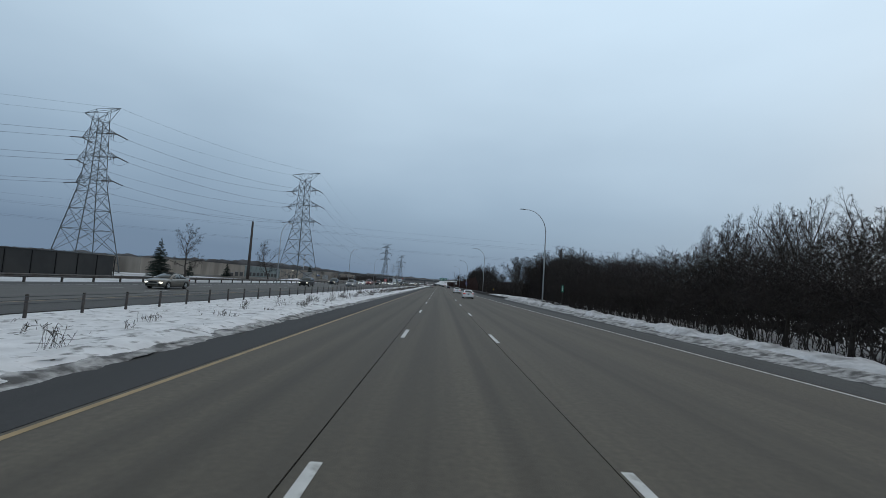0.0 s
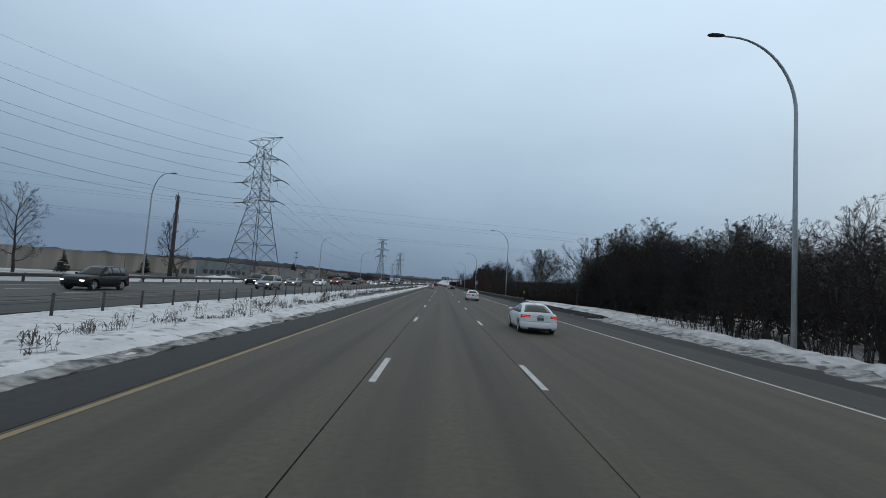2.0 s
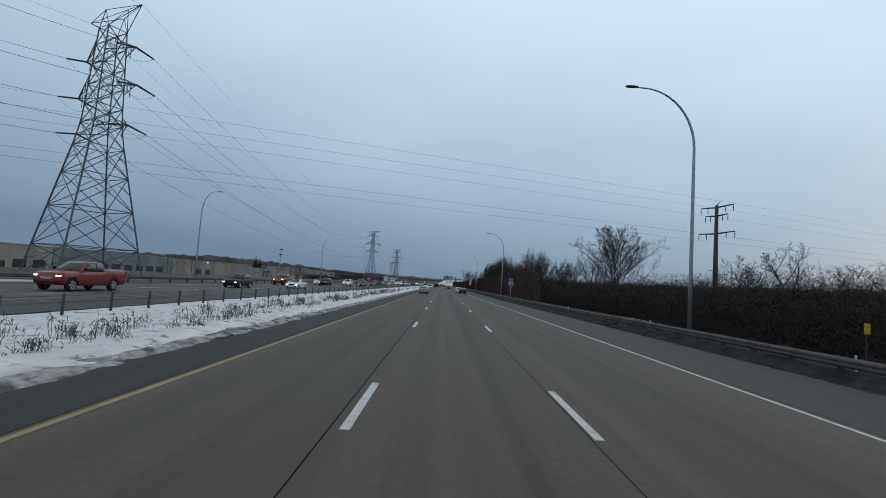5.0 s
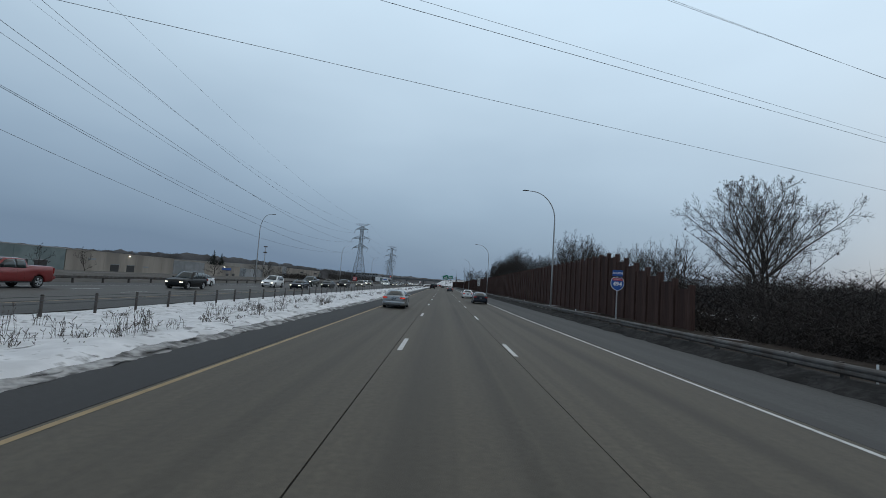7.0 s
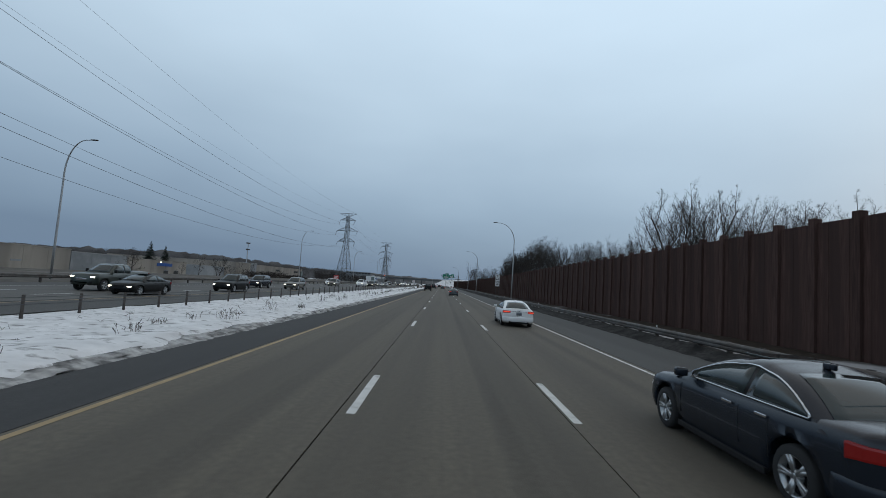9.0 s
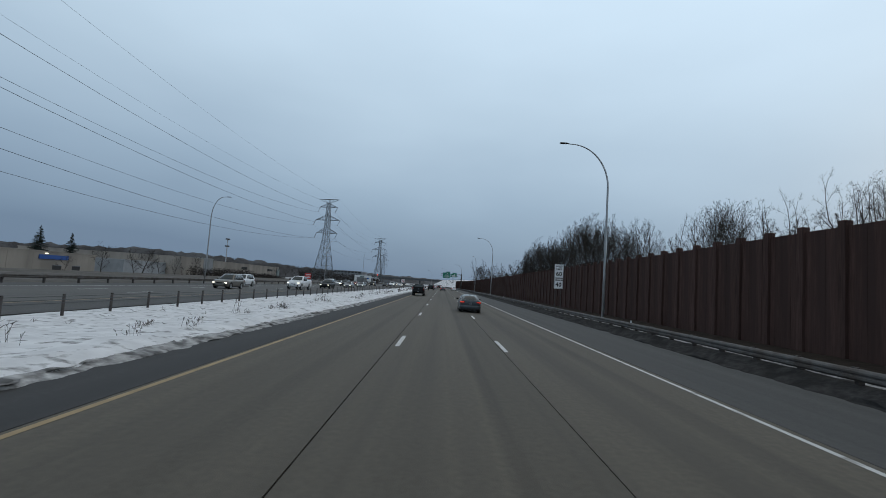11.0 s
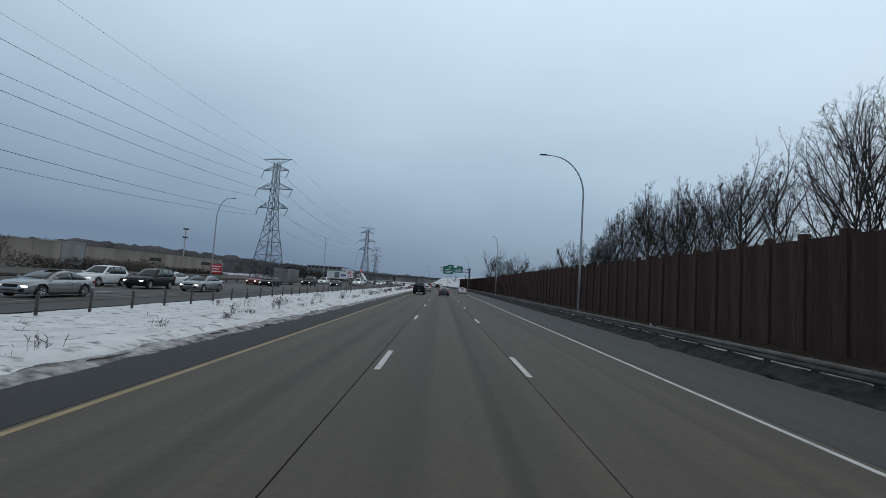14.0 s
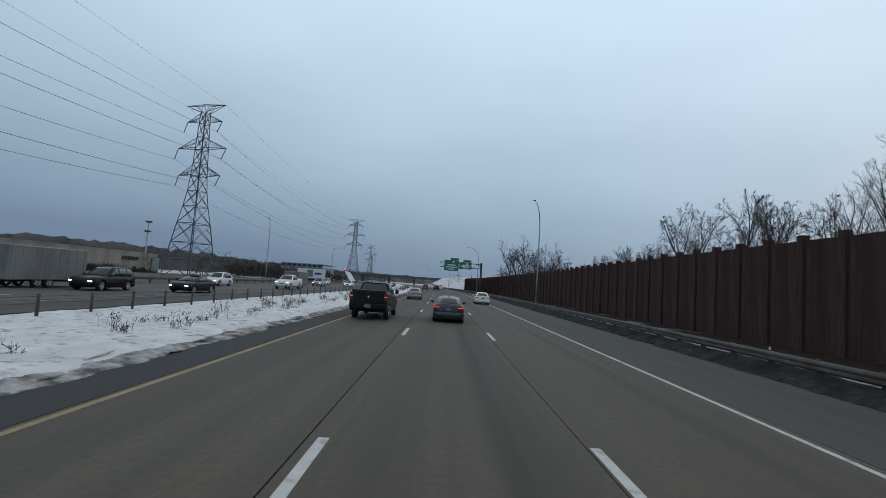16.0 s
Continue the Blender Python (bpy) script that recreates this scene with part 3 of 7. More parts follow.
# slim reflector stakes behind the near rail
bm = block(-0.03, 0.03, -0.01, 0.01, -0.1, 0.66)
stake = tagged(part("marker_stake", bm, SIGN_WHITE), "white plastic marker stake behind the guard rail", "marker", "marker stakes")
stake.matrix_basis = Matrix.Translation((rail_line(127) + 0.3, 127, 0.15))
for y in (131, 135, 140, 147, 160, 176, 198, 224, 247, 262, 290, 318, 352, 372, 396, 420, 441, 470):
    copy_thing(stake, Matrix.Translation((rail_line(y) + 0.3, y, 0.15)))

# ---- median fence of low posts and wires ----
fence = thing("median_fence", "low cable fence with dark steel posts along the snowy median", "fence")
bm = tube(bmesh.new(), [(0, 0, -0.3), (0, 0, 0.80)], 0.055, 7)
tube(bm, [(0, 0, 0.80), (0, 0, 0.84)], [0.062, 0.04], 7)
fp = part("post", bm, POST_STEEL, fence, smooth=True)
fp.matrix_basis = Matrix.Translation((-14.4, -31.5, 0))
y = -31.5
while y < 700:
    y += 2.485 if not 420 < y < 422.4 else 3.915
    lean = 1.5 * noise.noise(Vector((y, 0, 5)))
    shared("post", fp.data, fence, Matrix.Translation((-14.4 + bend(y) + 0.05 * noise.noise(Vector((y, 3, 1))), y, 0)) @ pose(0, 0, 0, lean, lean * 1.5, 0))
for z in (0.52, 0.64, 0.76):
    bm = bmesh.new()
    tube(bm, [(-14.33 + bend(y), y, z) for y in [-30 + 12.2 * i for i in range(60)]], 0.011, 4)
    part("cable", bm, WIRE, fence)


# ---- street lamps ----
def lamp_meshes(reach=3.3):
    bm = bmesh.new()
    pts = [(0, 0, -0.2), (0, 0, 4), (0, 0, 8), (0, 0, 11.6)]
    rad = [0.13, 0.115, 0.10, 0.085]
    for i in range(1, 13):
        a = math.pi / 2 * i / 12
        pts.append((-reach + reach * math.cos(a), 0, 11.6 + 3.75 * math.sin(a)))
        rad.append(0.085 - 0.0035 * i)
    pts.append((-reach - 0.45, 0, 15.37))
    rad.append(0.04)
    return tube(bm, pts, rad, 10)


def lamp_head(shift=0.0):
    bm = bmesh.new()
    prof = [(-3.62, 0.05, 0.05), (-3.72, 0.11, 0.075), (-4.0, 0.16, 0.09), (-4.3, 0.15, 0.08), (-4.45, 0.08, 0.04)]
    rings = []
    for x, w, h in prof:
        rings.append([bm.verts.new((x + shift, w * math.cos(t), 15.38 + h * math.sin(t) * (1 if math.sin(t) > 0 else 0.6))) for t in (2 * math.pi * k / 10 for k in range(10))])
    for r, s in zip(rings, rings[1:]):
        for k in range(10):
            bm.faces.new((r[k], r[(k + 1) % 10], s[(k + 1) % 10], s[k]))
    bm.faces.new(rings[0][::-1])
    bm.faces.new(rings[-1])
    return bm


lamp = thing("street_lamp", "tall grey steel street lamp with a long curved arm, unlit", "street lamp", "street lamps", at=Matrix.Translation((16.4, 75.8, 0)))
part("pole", lamp_meshes(), GALVANISED, lamp, smooth=True)
part("lamp_head", lamp_head(), POST_STEEL, lamp, "dark cobra lamp head", smooth=True)
bm = block(-0.22, 0.22, -0.22, 0.22, -0.4, 0.12, 0.02)
part("base_flange", bm, GALVANISED, lamp)
for x, y in ((14.6, 161.4), (13.8, 247.1), (13.6, 332.0), (12.8, 416.9), (14.2, 497.3), (14.2, 584), (14.2, 670), (14.2, 755)):
    copy_thing(lamp, Matrix.Translation((x + bend(y), y, 0)) @ pose(0, 0, 0, 0, 0, 65 if y == 497.3 else 0))
short = thing("street_lamp", "tall grey steel street lamp with a short curved arm, unlit", "street lamp", "street lamps", at=Matrix.Translation((-41.9, 117.8, -0.35)) @ pose(0, 0, 0, 0, 0, 180))
part("pole", lamp_meshes(2.05), GALVANISED, short, smooth=True)
part("lamp_head", lamp_head(1.25), POST_STEEL, short, "dark cobra lamp head", smooth=True)
part("base_flange", block(-0.22, 0.22, -0.22, 0.22, -0.4, 0.12, 0.02), GALVANISED, short)
for x, y in ((-41.9, 33.0), (-41.9, 209.8), (-41.6, 287.5), (-41.9, 372.6), (-42.2, 456.0), (-42.0, 536.0), (-42.0, 622), (-42.0, 707), (-42.0, 792)):
    copy_thing(short, Matrix.Translation((x + bend(y), y, -0.35)) @ pose(0, 0, 0, 0, 0, 180 if y != 536.0 else 100))


# ---- timber noise wall ----
WALL_X = 17.5


def wall_top(y):
    if y < 236:
        return along([(221, 3.0), (226, 4.1), (231, 5.15), (233.4, 5.7), (236.0, 6.3)], y)
    return along([(236, 6.5), (256, 6.30), (300, 6.05), (340, 5.76), (410, 5.45), (460, 5.50), (560, 5.2)], y)


noise_wall = tagged(part("wall_noise_barrier", block(WALL_X + 0.12, WALL_X + 0.2, 220, 640, -0.6, 1.0), WALL_POST), "dark brown timber noise wall with posts above its top", "wall", kind="structure")
y = 219.8
k = 0
while y < 640:
    step = 2.438
    top = wall_top(y + step / 2)
    bm = bmesh.new()
    for i in range(8):
        a = 0.2 + (step - 0.2) / 8 * i
        t = 0.003 * ((i * 7 + k * 3) % 4)
        box(bm, WALL_X + 0.02 - t, WALL_X + 0.12, a + 0.002, a + (step - 0.2) / 8 - 0.002, -0.6, top)
    ob = part("panel", bm, WALL_WOOD, noise_wall)
    ob.matrix_basis = Matrix.Translation((bend(y), y, 0))
    bm = block(WALL_X - 0.13, WALL_X + 0.25, -0.2, 0.2, -0.6, top + 0.27, 0.012)
    ob = part("post", bm, WALL_POST, noise_wall)
    ob.matrix_basis = Matrix.Translation((bend(y), y, 0))
    y += step
    k += 1


# ---- transmission line ----
def lattice_pylon(levels, arms, peaks):
    """Bars of a four-legged lattice tower. levels: (z, half width). arms: (z, reach, depth). peaks: reach of the top beam."""
    bars = []

    def bar(p, q, r=0.09):
        bars.append((*p, *q, r, r))

    def corner(z, h, k):
        sx, sy = ((-1, -1), (1, -1), (1, 1), (-1, 1))[k % 4]
        return (sx * h, sy * h, z)

    for (z0, h0), (z1, h1) in zip(levels, levels[1:]):
        big = h0 > 3
        for k in range(4):
            a0, b0, a1, b1 = corner(z0, h0, k), corner(z0, h0, k + 1), corner(z1, h1, k), corner(z1, h1, k + 1)
            bar(a0, a1, 0.17 if big else 0.13)
            bar(a0, b1, 0.085)
            bar(b0, a1, 0.085)
            bar(a1, b1, 0.08)
            if big:
                mid = tuple((p + q) / 2 for p, q in zip(a1, b1))
                for s, e in ((a0, a1), (b0, b1)):
                    half = tuple((p + q) / 2 for p, q in zip(s, e))
                    bar(half, tuple((p * 0.5 + q * 0.5) for p, q in zip(half, mid)), 0.06)

    def half_at(z):
        return along([(a, b) for a, b in levels], z)

    for z, reach, depth in arms:
        h, ht = half_at(z), half_at(z + depth)
        for s in (-1, 1):
            tip = (s * reach, 0, z)
            for f in (-1, 1):
                bar((s * h, f * h, z), tip, 0.09)
                bar((s * ht, f * ht, z + depth), tip, 0.08)
                for u in (0.3, 0.6, 0.8):
                    lo = (s * (h + (reach - h) * u), f * h * (1 - u), z)
                    up = (s * (ht + (reach - ht) * u), f * ht * (1 - u), z + depth * (1 - u))
                    bar(lo, up, 0.05)
                    bar(lo, (s * (ht + (reach - ht) * max(0, u - 0.3)), f * ht * (1 - max(0, u - 0.3)), z + depth * (1 - max(0, u - 0.3))), 0.05)
    zt, ht = levels[-1]
    for s in (-1, 1):
        tip = (s * peaks[0], 0, peaks[1])
        for f in (-1, 1):
            bar((s * ht, f * ht, zt), tip, 0.08)
            bar((0, f * ht, peaks[1]), tip, 0.07)
            bar((s * ht, f * ht, zt), (s * peaks[0] * 0.5, 0, peaks[1]), 0.06)
    bar((-peaks[0], 0, peaks[1]), (peaks[0], 0, peaks[1]), 0.07)
    for k in range(4):
        bar(corner(zt, ht, k), (0, corner(zt, ht, k)[1], peaks[1]), 0.07)
    return sticks(bars, 4)


def pylon(kind, x, y, yaw, z0):
    at = Matrix.Translation((x, y, z0)) @ pose(0, 0, 0, 0, 0, yaw)
    if kind not in PYLONS:
        if kind == "strain":
            levels = [(0, 6.9), (5.7, 6.05), (13, 4.9), (19.5, 3.85), (25, 3.0), (29.5, 2.4), (33, 2.25), (37, 2.1), (41, 1.95), (45, 1.8), (48.5, 1.65)]
            arms = [(28.5, 9.0, 3.0), (36.0, 10.2, 3.2), (43.5, 8.6, 2.8)]
            peaks = (8.9, 51.8)
        else:
            levels = [(0, 4.3), (4.5, 3.85), (9, 3.35), (14, 2.7), (18.5, 2.05), (22.5, 1.6), (26.5, 1.35), (30, 1.2), (33.5, 1.1), (37, 1.0), (40.5, 0.9), (43.6, 0.8)]
            arms = [(26.8, 6.4, 2.6), (34.0, 7.5, 2.6), (41.2, 5.4, 2.0)]
            peaks = (6.1, 45.6)
        steel = tri_mesh("lattice", *lattice_pylon(levels, arms, peaks), PYLON_STEEL)
        strings = []
        for z, r, _ in arms:
            for s in (-1, 1):
                if kind == "strain":
                    for f in (-1, 1):
                        strings.append((s * r, 0, z, s * (r + 0.2), f * 3.3, z - 0.8, 0.19, 0.15))
                    strings.append((s * r * 0.82, 0, z, s * r * 0.82, 0, z - 2.2, 0.06, 0.06))
                else:
                    strings.append((s * r, 0, z, s * (r - 1.3) , 0, z - 2.8, 0.10, 0.10) if s > 0 else (s * r, 0, z, s * r - 0.9, 0, z - 2.8, 0.10, 0.10))
        PYLONS[kind] = (steel, [tri_mesh("insulator_string", *sticks([row], 6), INSULATOR) for row in strings], arms, peaks)
    steel, strings, arms, peaks = PYLONS[kind]
    ob = thing("lattice_pylon", "wide grey steel lattice pylon with slanting insulator strings" if kind == "strain" else "slender grey steel lattice pylon with three arm pairs", "pylon", "pylons", at=at)
    shared("lattice", steel, ob)
    for string in strings:
        shared("insulator_string", string, ob)["label"] = "dark insulator string"
    ends = {}
    for n, (z, r, _) in enumerate(arms):
        for s in (-1, 1):
            for f in (-1, 1):
                if kind == "strain":
                    ends[(n, s, f)] = at @ Vector((s * (r + 0.2), f * 3.3, z - 0.8))
                else:
                    ends[(n, s, f)] = at @ Vector((s * r - (1.3 if s > 0 else 0.9), 0, z - 2.8))
    for s in (-1, 1):
        for f in (-1, 1):
            ends[(3, s, f)] = at @ Vector((s * peaks[0], 0, peaks[1]))
    return ends


PYLONS = {}


def wire(p, q, sag, r=0.035, steps=24, label="dark sagging high-voltage conductor wire", group="conductors"):
    p, q = Vector(p), Vector(q)
    pts = []
    for i in range(steps + 1):
        u = i / steps
        v = p.lerp(q, u)
        v.z -= sag * 4 * u * (1 - u)
        pts.append(v)
    ob = part("power_line", tube(bmesh.new(), pts, r, 4, False), WIRE)
    return tagged(ob, label, "power line", group)


pyl0 = pylon("strain", -330, 60, -60, -2)
pyl1 = pylon("strain", -113, 146, -22, -1.3)
pyl2 = pylon("strain", -68.5, 220, -27, -1.2)
pyl4 = pylon("suspension", -65.8, 545, -14, -0.6)
pyl5 = pylon("suspension", -66, 762, -4, -0.6)
pyl6 = pylon("suspension", -93, 1010, 6, 0)
pyl7 = pylon("suspension", -130, 1260, 6, 0)
for a, b, sag in ((pyl0, pyl1, 5.0), (pyl1, pyl2, 2.6), (pyl2, pyl4, 9.5), (pyl4, pyl5, 5.0), (pyl5, pyl6, 6.0), (pyl6, pyl7, 6.0)):
    for n in range(4):
        for s in (-1, 1):
            p, q = a[(n, s, 1)], b[(n, s, -1)]
            if n == 3:
                wire(p, q, sag * 0.8, 0.022, label="thin earth wire of the high-voltage line")
            else:
                wire(p, q, sag)
# jumper loops under the angle towers' arms
for t in (pyl1, pyl2):
    for n in range(3):
        for s in (-1, 1):
            wire(t[(n, s, -1)], t[(n, s, 1)], 1.7, 0.03, 8, "slack jumper wire under a pylon arm", "jumper wires")


# ---- dark monopoles of the line that crosses the road ----
def monopole(x, y, z0, top, yaw, label, drop=4.6, arm_reach=3.4):
    at = Matrix.Translation((x, y, z0)) @ pose(0, 0, 0, 0, 0, yaw)
    ob = thing("utility_pole", label, "utility pole", "utility poles", at=at)
    h = top - z0
    part("shaft", tube(bmesh.new(), [(0, 0, 0), (0, 0, h * 0.5), (0, 0, h)], [0.62, 0.5, 0.36], 12), DARK_POLE, ob, smooth=True)
    ends = []
    for z, r in ((h - 0.5, arm_reach * 0.9), (h - drop, arm_reach), (h - 2.5, arm_reach * 0.62)):
        bm = tube(bmesh.new(), [(-r, 0, z + 0.25), (0, 0, z), (r, 0, z + 0.25)], [0.12, 0.2, 0.12], 6)
        arm = part("cross_arm", bm, DARK_POLE, ob)
        for s in (-1, 1):
            for u in (1.0, 0.55):
                bm = tube(bmesh.new(), [(s * r * u, 0, z + 0.15), (s * r * u, 0, z - 0.5), (s * r * u, 0, z - 1.25)], [0.05, 0.1, 0.06], 6)
                part("insulator", bm, INSULATOR, arm, "hanging insulator")
            if r > arm_reach * 0.7:
                ends.append(at @ Vector((s * r, 0, z - 1.25)))
    part("top_spike", tube(bmesh.new(), [(0, 0, h), (-0.9, 0, h + 0.9)], [0.09, 0.05], 6), DARK_POLE, ob)
    ends.append(at @ Vector((-0.9, 0, h + 0.9)))
    return ends


mono_a = monopole(-76.4, 183, -1.2, 21.9, 110, "dark brown monopole with three cross-arms", 5.6)
mono_b = monopole(61.4, 238.6, -1.8, 24.4, 110, "dark brown monopole with three cross-arms beside the woods", 6.6, 4.6)
mono_c = monopole(-230, 122, -1.5, 22.0, 110, "dark brown monopole with three cross-arms far off")
mono_d = monopole(240, 302, -1.5, 24.0, 110, "dark brown monopole with three cross-arms beyond the woods")
for a, b in ((mono_a, mono_b), (mono_c, mono_a), (mono_b, mono_d)):
    for p, q in zip(a, b):
        wire(p, q, 0.05, 0.015, label="thin conductor of the line that crosses the road", group="crossing conductors")


# ---- bare trees and brush ----
def crown_radius(form, u):
    """Half width of a crown, as a share of its widest, from its foot (0) to its top (1)."""
    if form == "dome":
        return math.sqrt(max(0.0, 1 - ((u - 0.40) / 0.60) ** 2)) * min(1.0, 0.55 + 1.6 * u)
    if form == "spire":
        return min(1.0, 0.45 + 1.4 * u) * math.sqrt(max(0.0, 1 - max(0.0, (u - 0.35) / 0.65) ** 2))
    return min(1.0, 0.22 + 1.15 * u) * math.sqrt(max(0.0, 1 - max(0.0, (u - 0.62) / 0.38) ** 2))


def grow(rng, height, wide, trunk_r, form="dome", foot=0.2, stems=1, splay=0.3, limbs=10, rise=(15, 70), sweep=0.25, branches=8, twigs=5, shoots=3, wander=0.05, fine_r=0.012):
    """A bare tree: leaders, limbs that sweep out to the crown's outline, and branches, twigs and pointed shoots along them."""
    thick, thin, fine = [], [], []
    lobes = rng.uniform(0, 6.283, 2)

    def unit(v):
        return v / (np.linalg.norm(v) + 1e-9)

    def inside(p):
        u = (p[2] / height - foot) / (1 - foot)
        if u > 1:
            return False
        t = math.atan2(p[1], p[0])
        lump = 1 + 0.12 * math.sin(2 * t + lobes[0] + 3 * u) + 0.10 * math.sin(5 * t + lobes[1] - 6 * u)
        return math.hypot(p[0], p[1]) < wide / 2 * lump * crown_radius(form, max(u, 0.0))

    def reach(p, d, ln):
        """The length that stays within the crown."""
        k = 1.0
        while k > 0.15 and not inside(p + d * ln * k):
            k -= 0.1
        return ln * k

    def tilted(d, deg, azimuth):
        ref = np.array([1.0, 0, 0]) if abs(d[0]) < 0.8 else np.array([0, 1.0, 0])
        e1 = unit(np.cross(d, ref))
        e2 = np.cross(d, e1)
        t = radians(deg)
        return unit(d * math.cos(t) + (e1 * math.cos(azimuth) + e2 * math.sin(azimuth)) * math.sin(t))

    def sweep_line(p, d, ln, r, tip, n, out, lift):
        pts = [p]
        for i in range(n):
            d = unit(d + rng.normal(0, wander, 3) + np.array([0, 0, lift]))
            q = pts[-1] + d * ln / n
            out.append((*pts[-1], *q, r + (tip - r) * i / n, r + (tip - r) * (i + 1) / n))
            pts.append(q)
        return pts

    def at(pts, u):
        f = min(max(u, 0.0) * (len(pts) - 1), len(pts) - 1.001)
        k = int(f)
        return pts[k] + (pts[k + 1] - pts[k]) * (f - k), unit(pts[k + 1] - pts[k])

    for st in range(stems):
        t0 = 6.283 * st / stems + rng.uniform(-0.5, 0.5)
        lean = splay * rng.uniform(0.5, 1.1) if stems > 1 else 0.03
        d0 = unit(np.array([math.cos(t0) * lean, math.sin(t0) * lean, 1.0]))
        r0 = trunk_r * (1.0 if stems == 1 else rng.uniform(0.6, 0.9))
        start = np.array([math.cos(t0), math.sin(t0), 0]) * (trunk_r * 0.6 if stems > 1 else 0)
        tall = height * (0.80 if form != "spire" else 0.93) * (1.0 if st == 0 else rng.uniform(0.78, 0.98))
        lead = sweep_line(start, d0, tall, r0, r0 * 0.14, 8, thick, 0.015)
        lo = max(0.08, (foot - 0.04) * height / tall)
        turn = rng.uniform(0, 6.283)
        for j in range(limbs):
            w = (j + rng.uniform(0.1, 0.9)) / limbs
            p, d = at(lead, lo + (0.985 - lo) * w)
            turn += 2.4 + rng.normal(0, 0.4)
            el = radians(rise[0] + (rise[1] - rise[0]) * w + rng.normal(0, 6))
            v = np.array([math.cos(turn) * math.cos(el), math.sin(turn) * math.cos(el), math.sin(el)])
            ln = 0.4
            while ln < wide and inside(p + unit(v + np.array([0, 0, sweep])) * (ln + 0.3)):
                ln += 0.3
            ln *= rng.uniform(0.8, 1.0)
            r = min(r0 * 0.5, 0.010 + 0.0115 * ln)
            lp = sweep_line(p, v, ln, r, 0.012, 5, thick, sweep * 0.22)
            spin = rng.uniform(0, 6.283)
            n_b = max(3, int(branches * min(1.0, ln / (wide * 0.42))))
            for i in range(n_b):
                x = 0.18 + 0.82 * (i + rng.uniform(0, 0.9)) / n_b
                bp, bd = at(lp, x)
                spin += 2.4 + rng.normal(0, 0.5)
                bv = unit(tilted(bd, rng.uniform(30, 56), spin) + np.array([0, 0, 0.10]))
                bl = reach(bp, bv, (0.30 + 0.34 * ln * (1 - 0.55 * x)) * rng.uniform(0.75, 1.25))
                br = max(0.010, r * 0.40 * (1 - 0.6 * x))
                qp = sweep_line(bp, bv, bl, br, 0.007, 3, thin, 0.05)
                roll = rng.uniform(0, 6.283)
                for k in range(twigs):
                    y = 0.15 + 0.85 * (k + rng.uniform(0, 0.9)) / twigs
                    tp, td = at(qp, y)
                    roll += 2.4 + rng.normal(0, 0.5)
                    tv = unit(tilted(td, rng.uniform(26, 52), roll) + np.array([0, 0, 0.08]))
                    tl = reach(tp, tv, max(0.32, bl * (0.46 - 0.16 * y)) * rng.uniform(0.7, 1.2))
                    kp = [tp, tp + tv * tl]
                    fine.append((*tp, *kp[1], max(0.8 * fine_r, br * 0.35), 0))
                    for _ in range(shoots):
                        fp, fd = at(kp, rng.uniform(0.1, 1.0))
                        fv = tilted(fd, rng.uniform(24, 62), rng.uniform(0, 6.283))
                        fine.append((*fp, *(fp + fv * max(0.22, tl * rng.uniform(0.25, 0.6))), fine_r, 0))
    return [np.array(rows).reshape(-1, 8) for rows in (thick, thin, fine)]


def tree_kind(seed, **kw):
    thick, thin, fine = grow(np.random.default_rng(seed), **kw)
    return tri_mesh("trunk", *sticks(thick, 5), BARK), tri_mesh("crown", *merged([sticks(thin, 3), slivers(fine)]), TWIG)


KINDS = {
    "oak": [tree_kind(s, height=11.5, wide=10.8, trunk_r=0.24, form="dome", foot=0.17, limbs=13, rise=(12, 74), sweep=0.30, branches=10, twigs=9, shoots=4, wander=0.13, fine_r=0.012) for s in (1, 2, 3)],
    "tall": [tree_kind(s, height=15.5, wide=6.6, trunk_r=0.14, form="dome", foot=0.30, limbs=20, rise=(30, 72), sweep=0.32, branches=8, twigs=7, shoots=5, wander=0.10, fine_r=0.0065) for s in (4, 5, 6)],
    "clump": [tree_kind(s, height=15.5, wide=8.8, trunk_r=0.13, form="fan", foot=0.20, stems=4, splay=0.17, limbs=10, rise=(38, 72), sweep=0.34, branches=7, twigs=6, shoots=5, wander=0.09, fine_r=0.0065) for s in (7, 15, 16)],
    "cottonwood": [tree_kind(s, height=17.5, wide=12.0, trunk_r=0.32, form="fan", foot=0.12, stems=2, splay=0.24, limbs=9, rise=(26, 66), sweep=0.30, branches=8, twigs=8, shoots=5, wander=0.09, fine_r=0.008) for s in (8, 9)],
    "lone": [tree_kind(21, height=17.2, wide=20.5, trunk_r=0.30, form="fan", foot=0.08, stems=5, splay=0.40, limbs=9, rise=(18, 66), sweep=0.26, branches=11, twigs=11, shoots=9, wander=0.10, fine_r=0.010)],
    "far": [tree_kind(s, height=12.5, wide=9.0, trunk_r=0.2, form="dome", foot=0.15, limbs=9, rise=(20, 70), sweep=0.30, branches=6, twigs=5, shoots=4, wander=0.10, fine_r=0.03) for s in (13, 14)],
    "sapling": [tree_kind(s, height=8, wide=4.0, trunk_r=0.06, form="fan", foot=0.15, stems=2, splay=0.2, limbs=6, rise=(40, 66), sweep=0.3, branches=5, twigs=5, shoots=4, wander=0.09, fine_r=0.012) for s in (10, 11, 12)],
}
LABELS = {
    "oak": "bare dark oak with a dense twiggy crown at the wood's edge",
    "tall": "tall slender bare tree with upright branches",
    "clump": "bare tree with several upright stems from one base",
    "cottonwood": "large spreading bare tree with a wide crown",
    "lone": "large spreading bare tree standing alone by the brush",
    "far": "bare tree standing far along the road",
    "sapling": "thin bare young tree in the undergrowth",
}
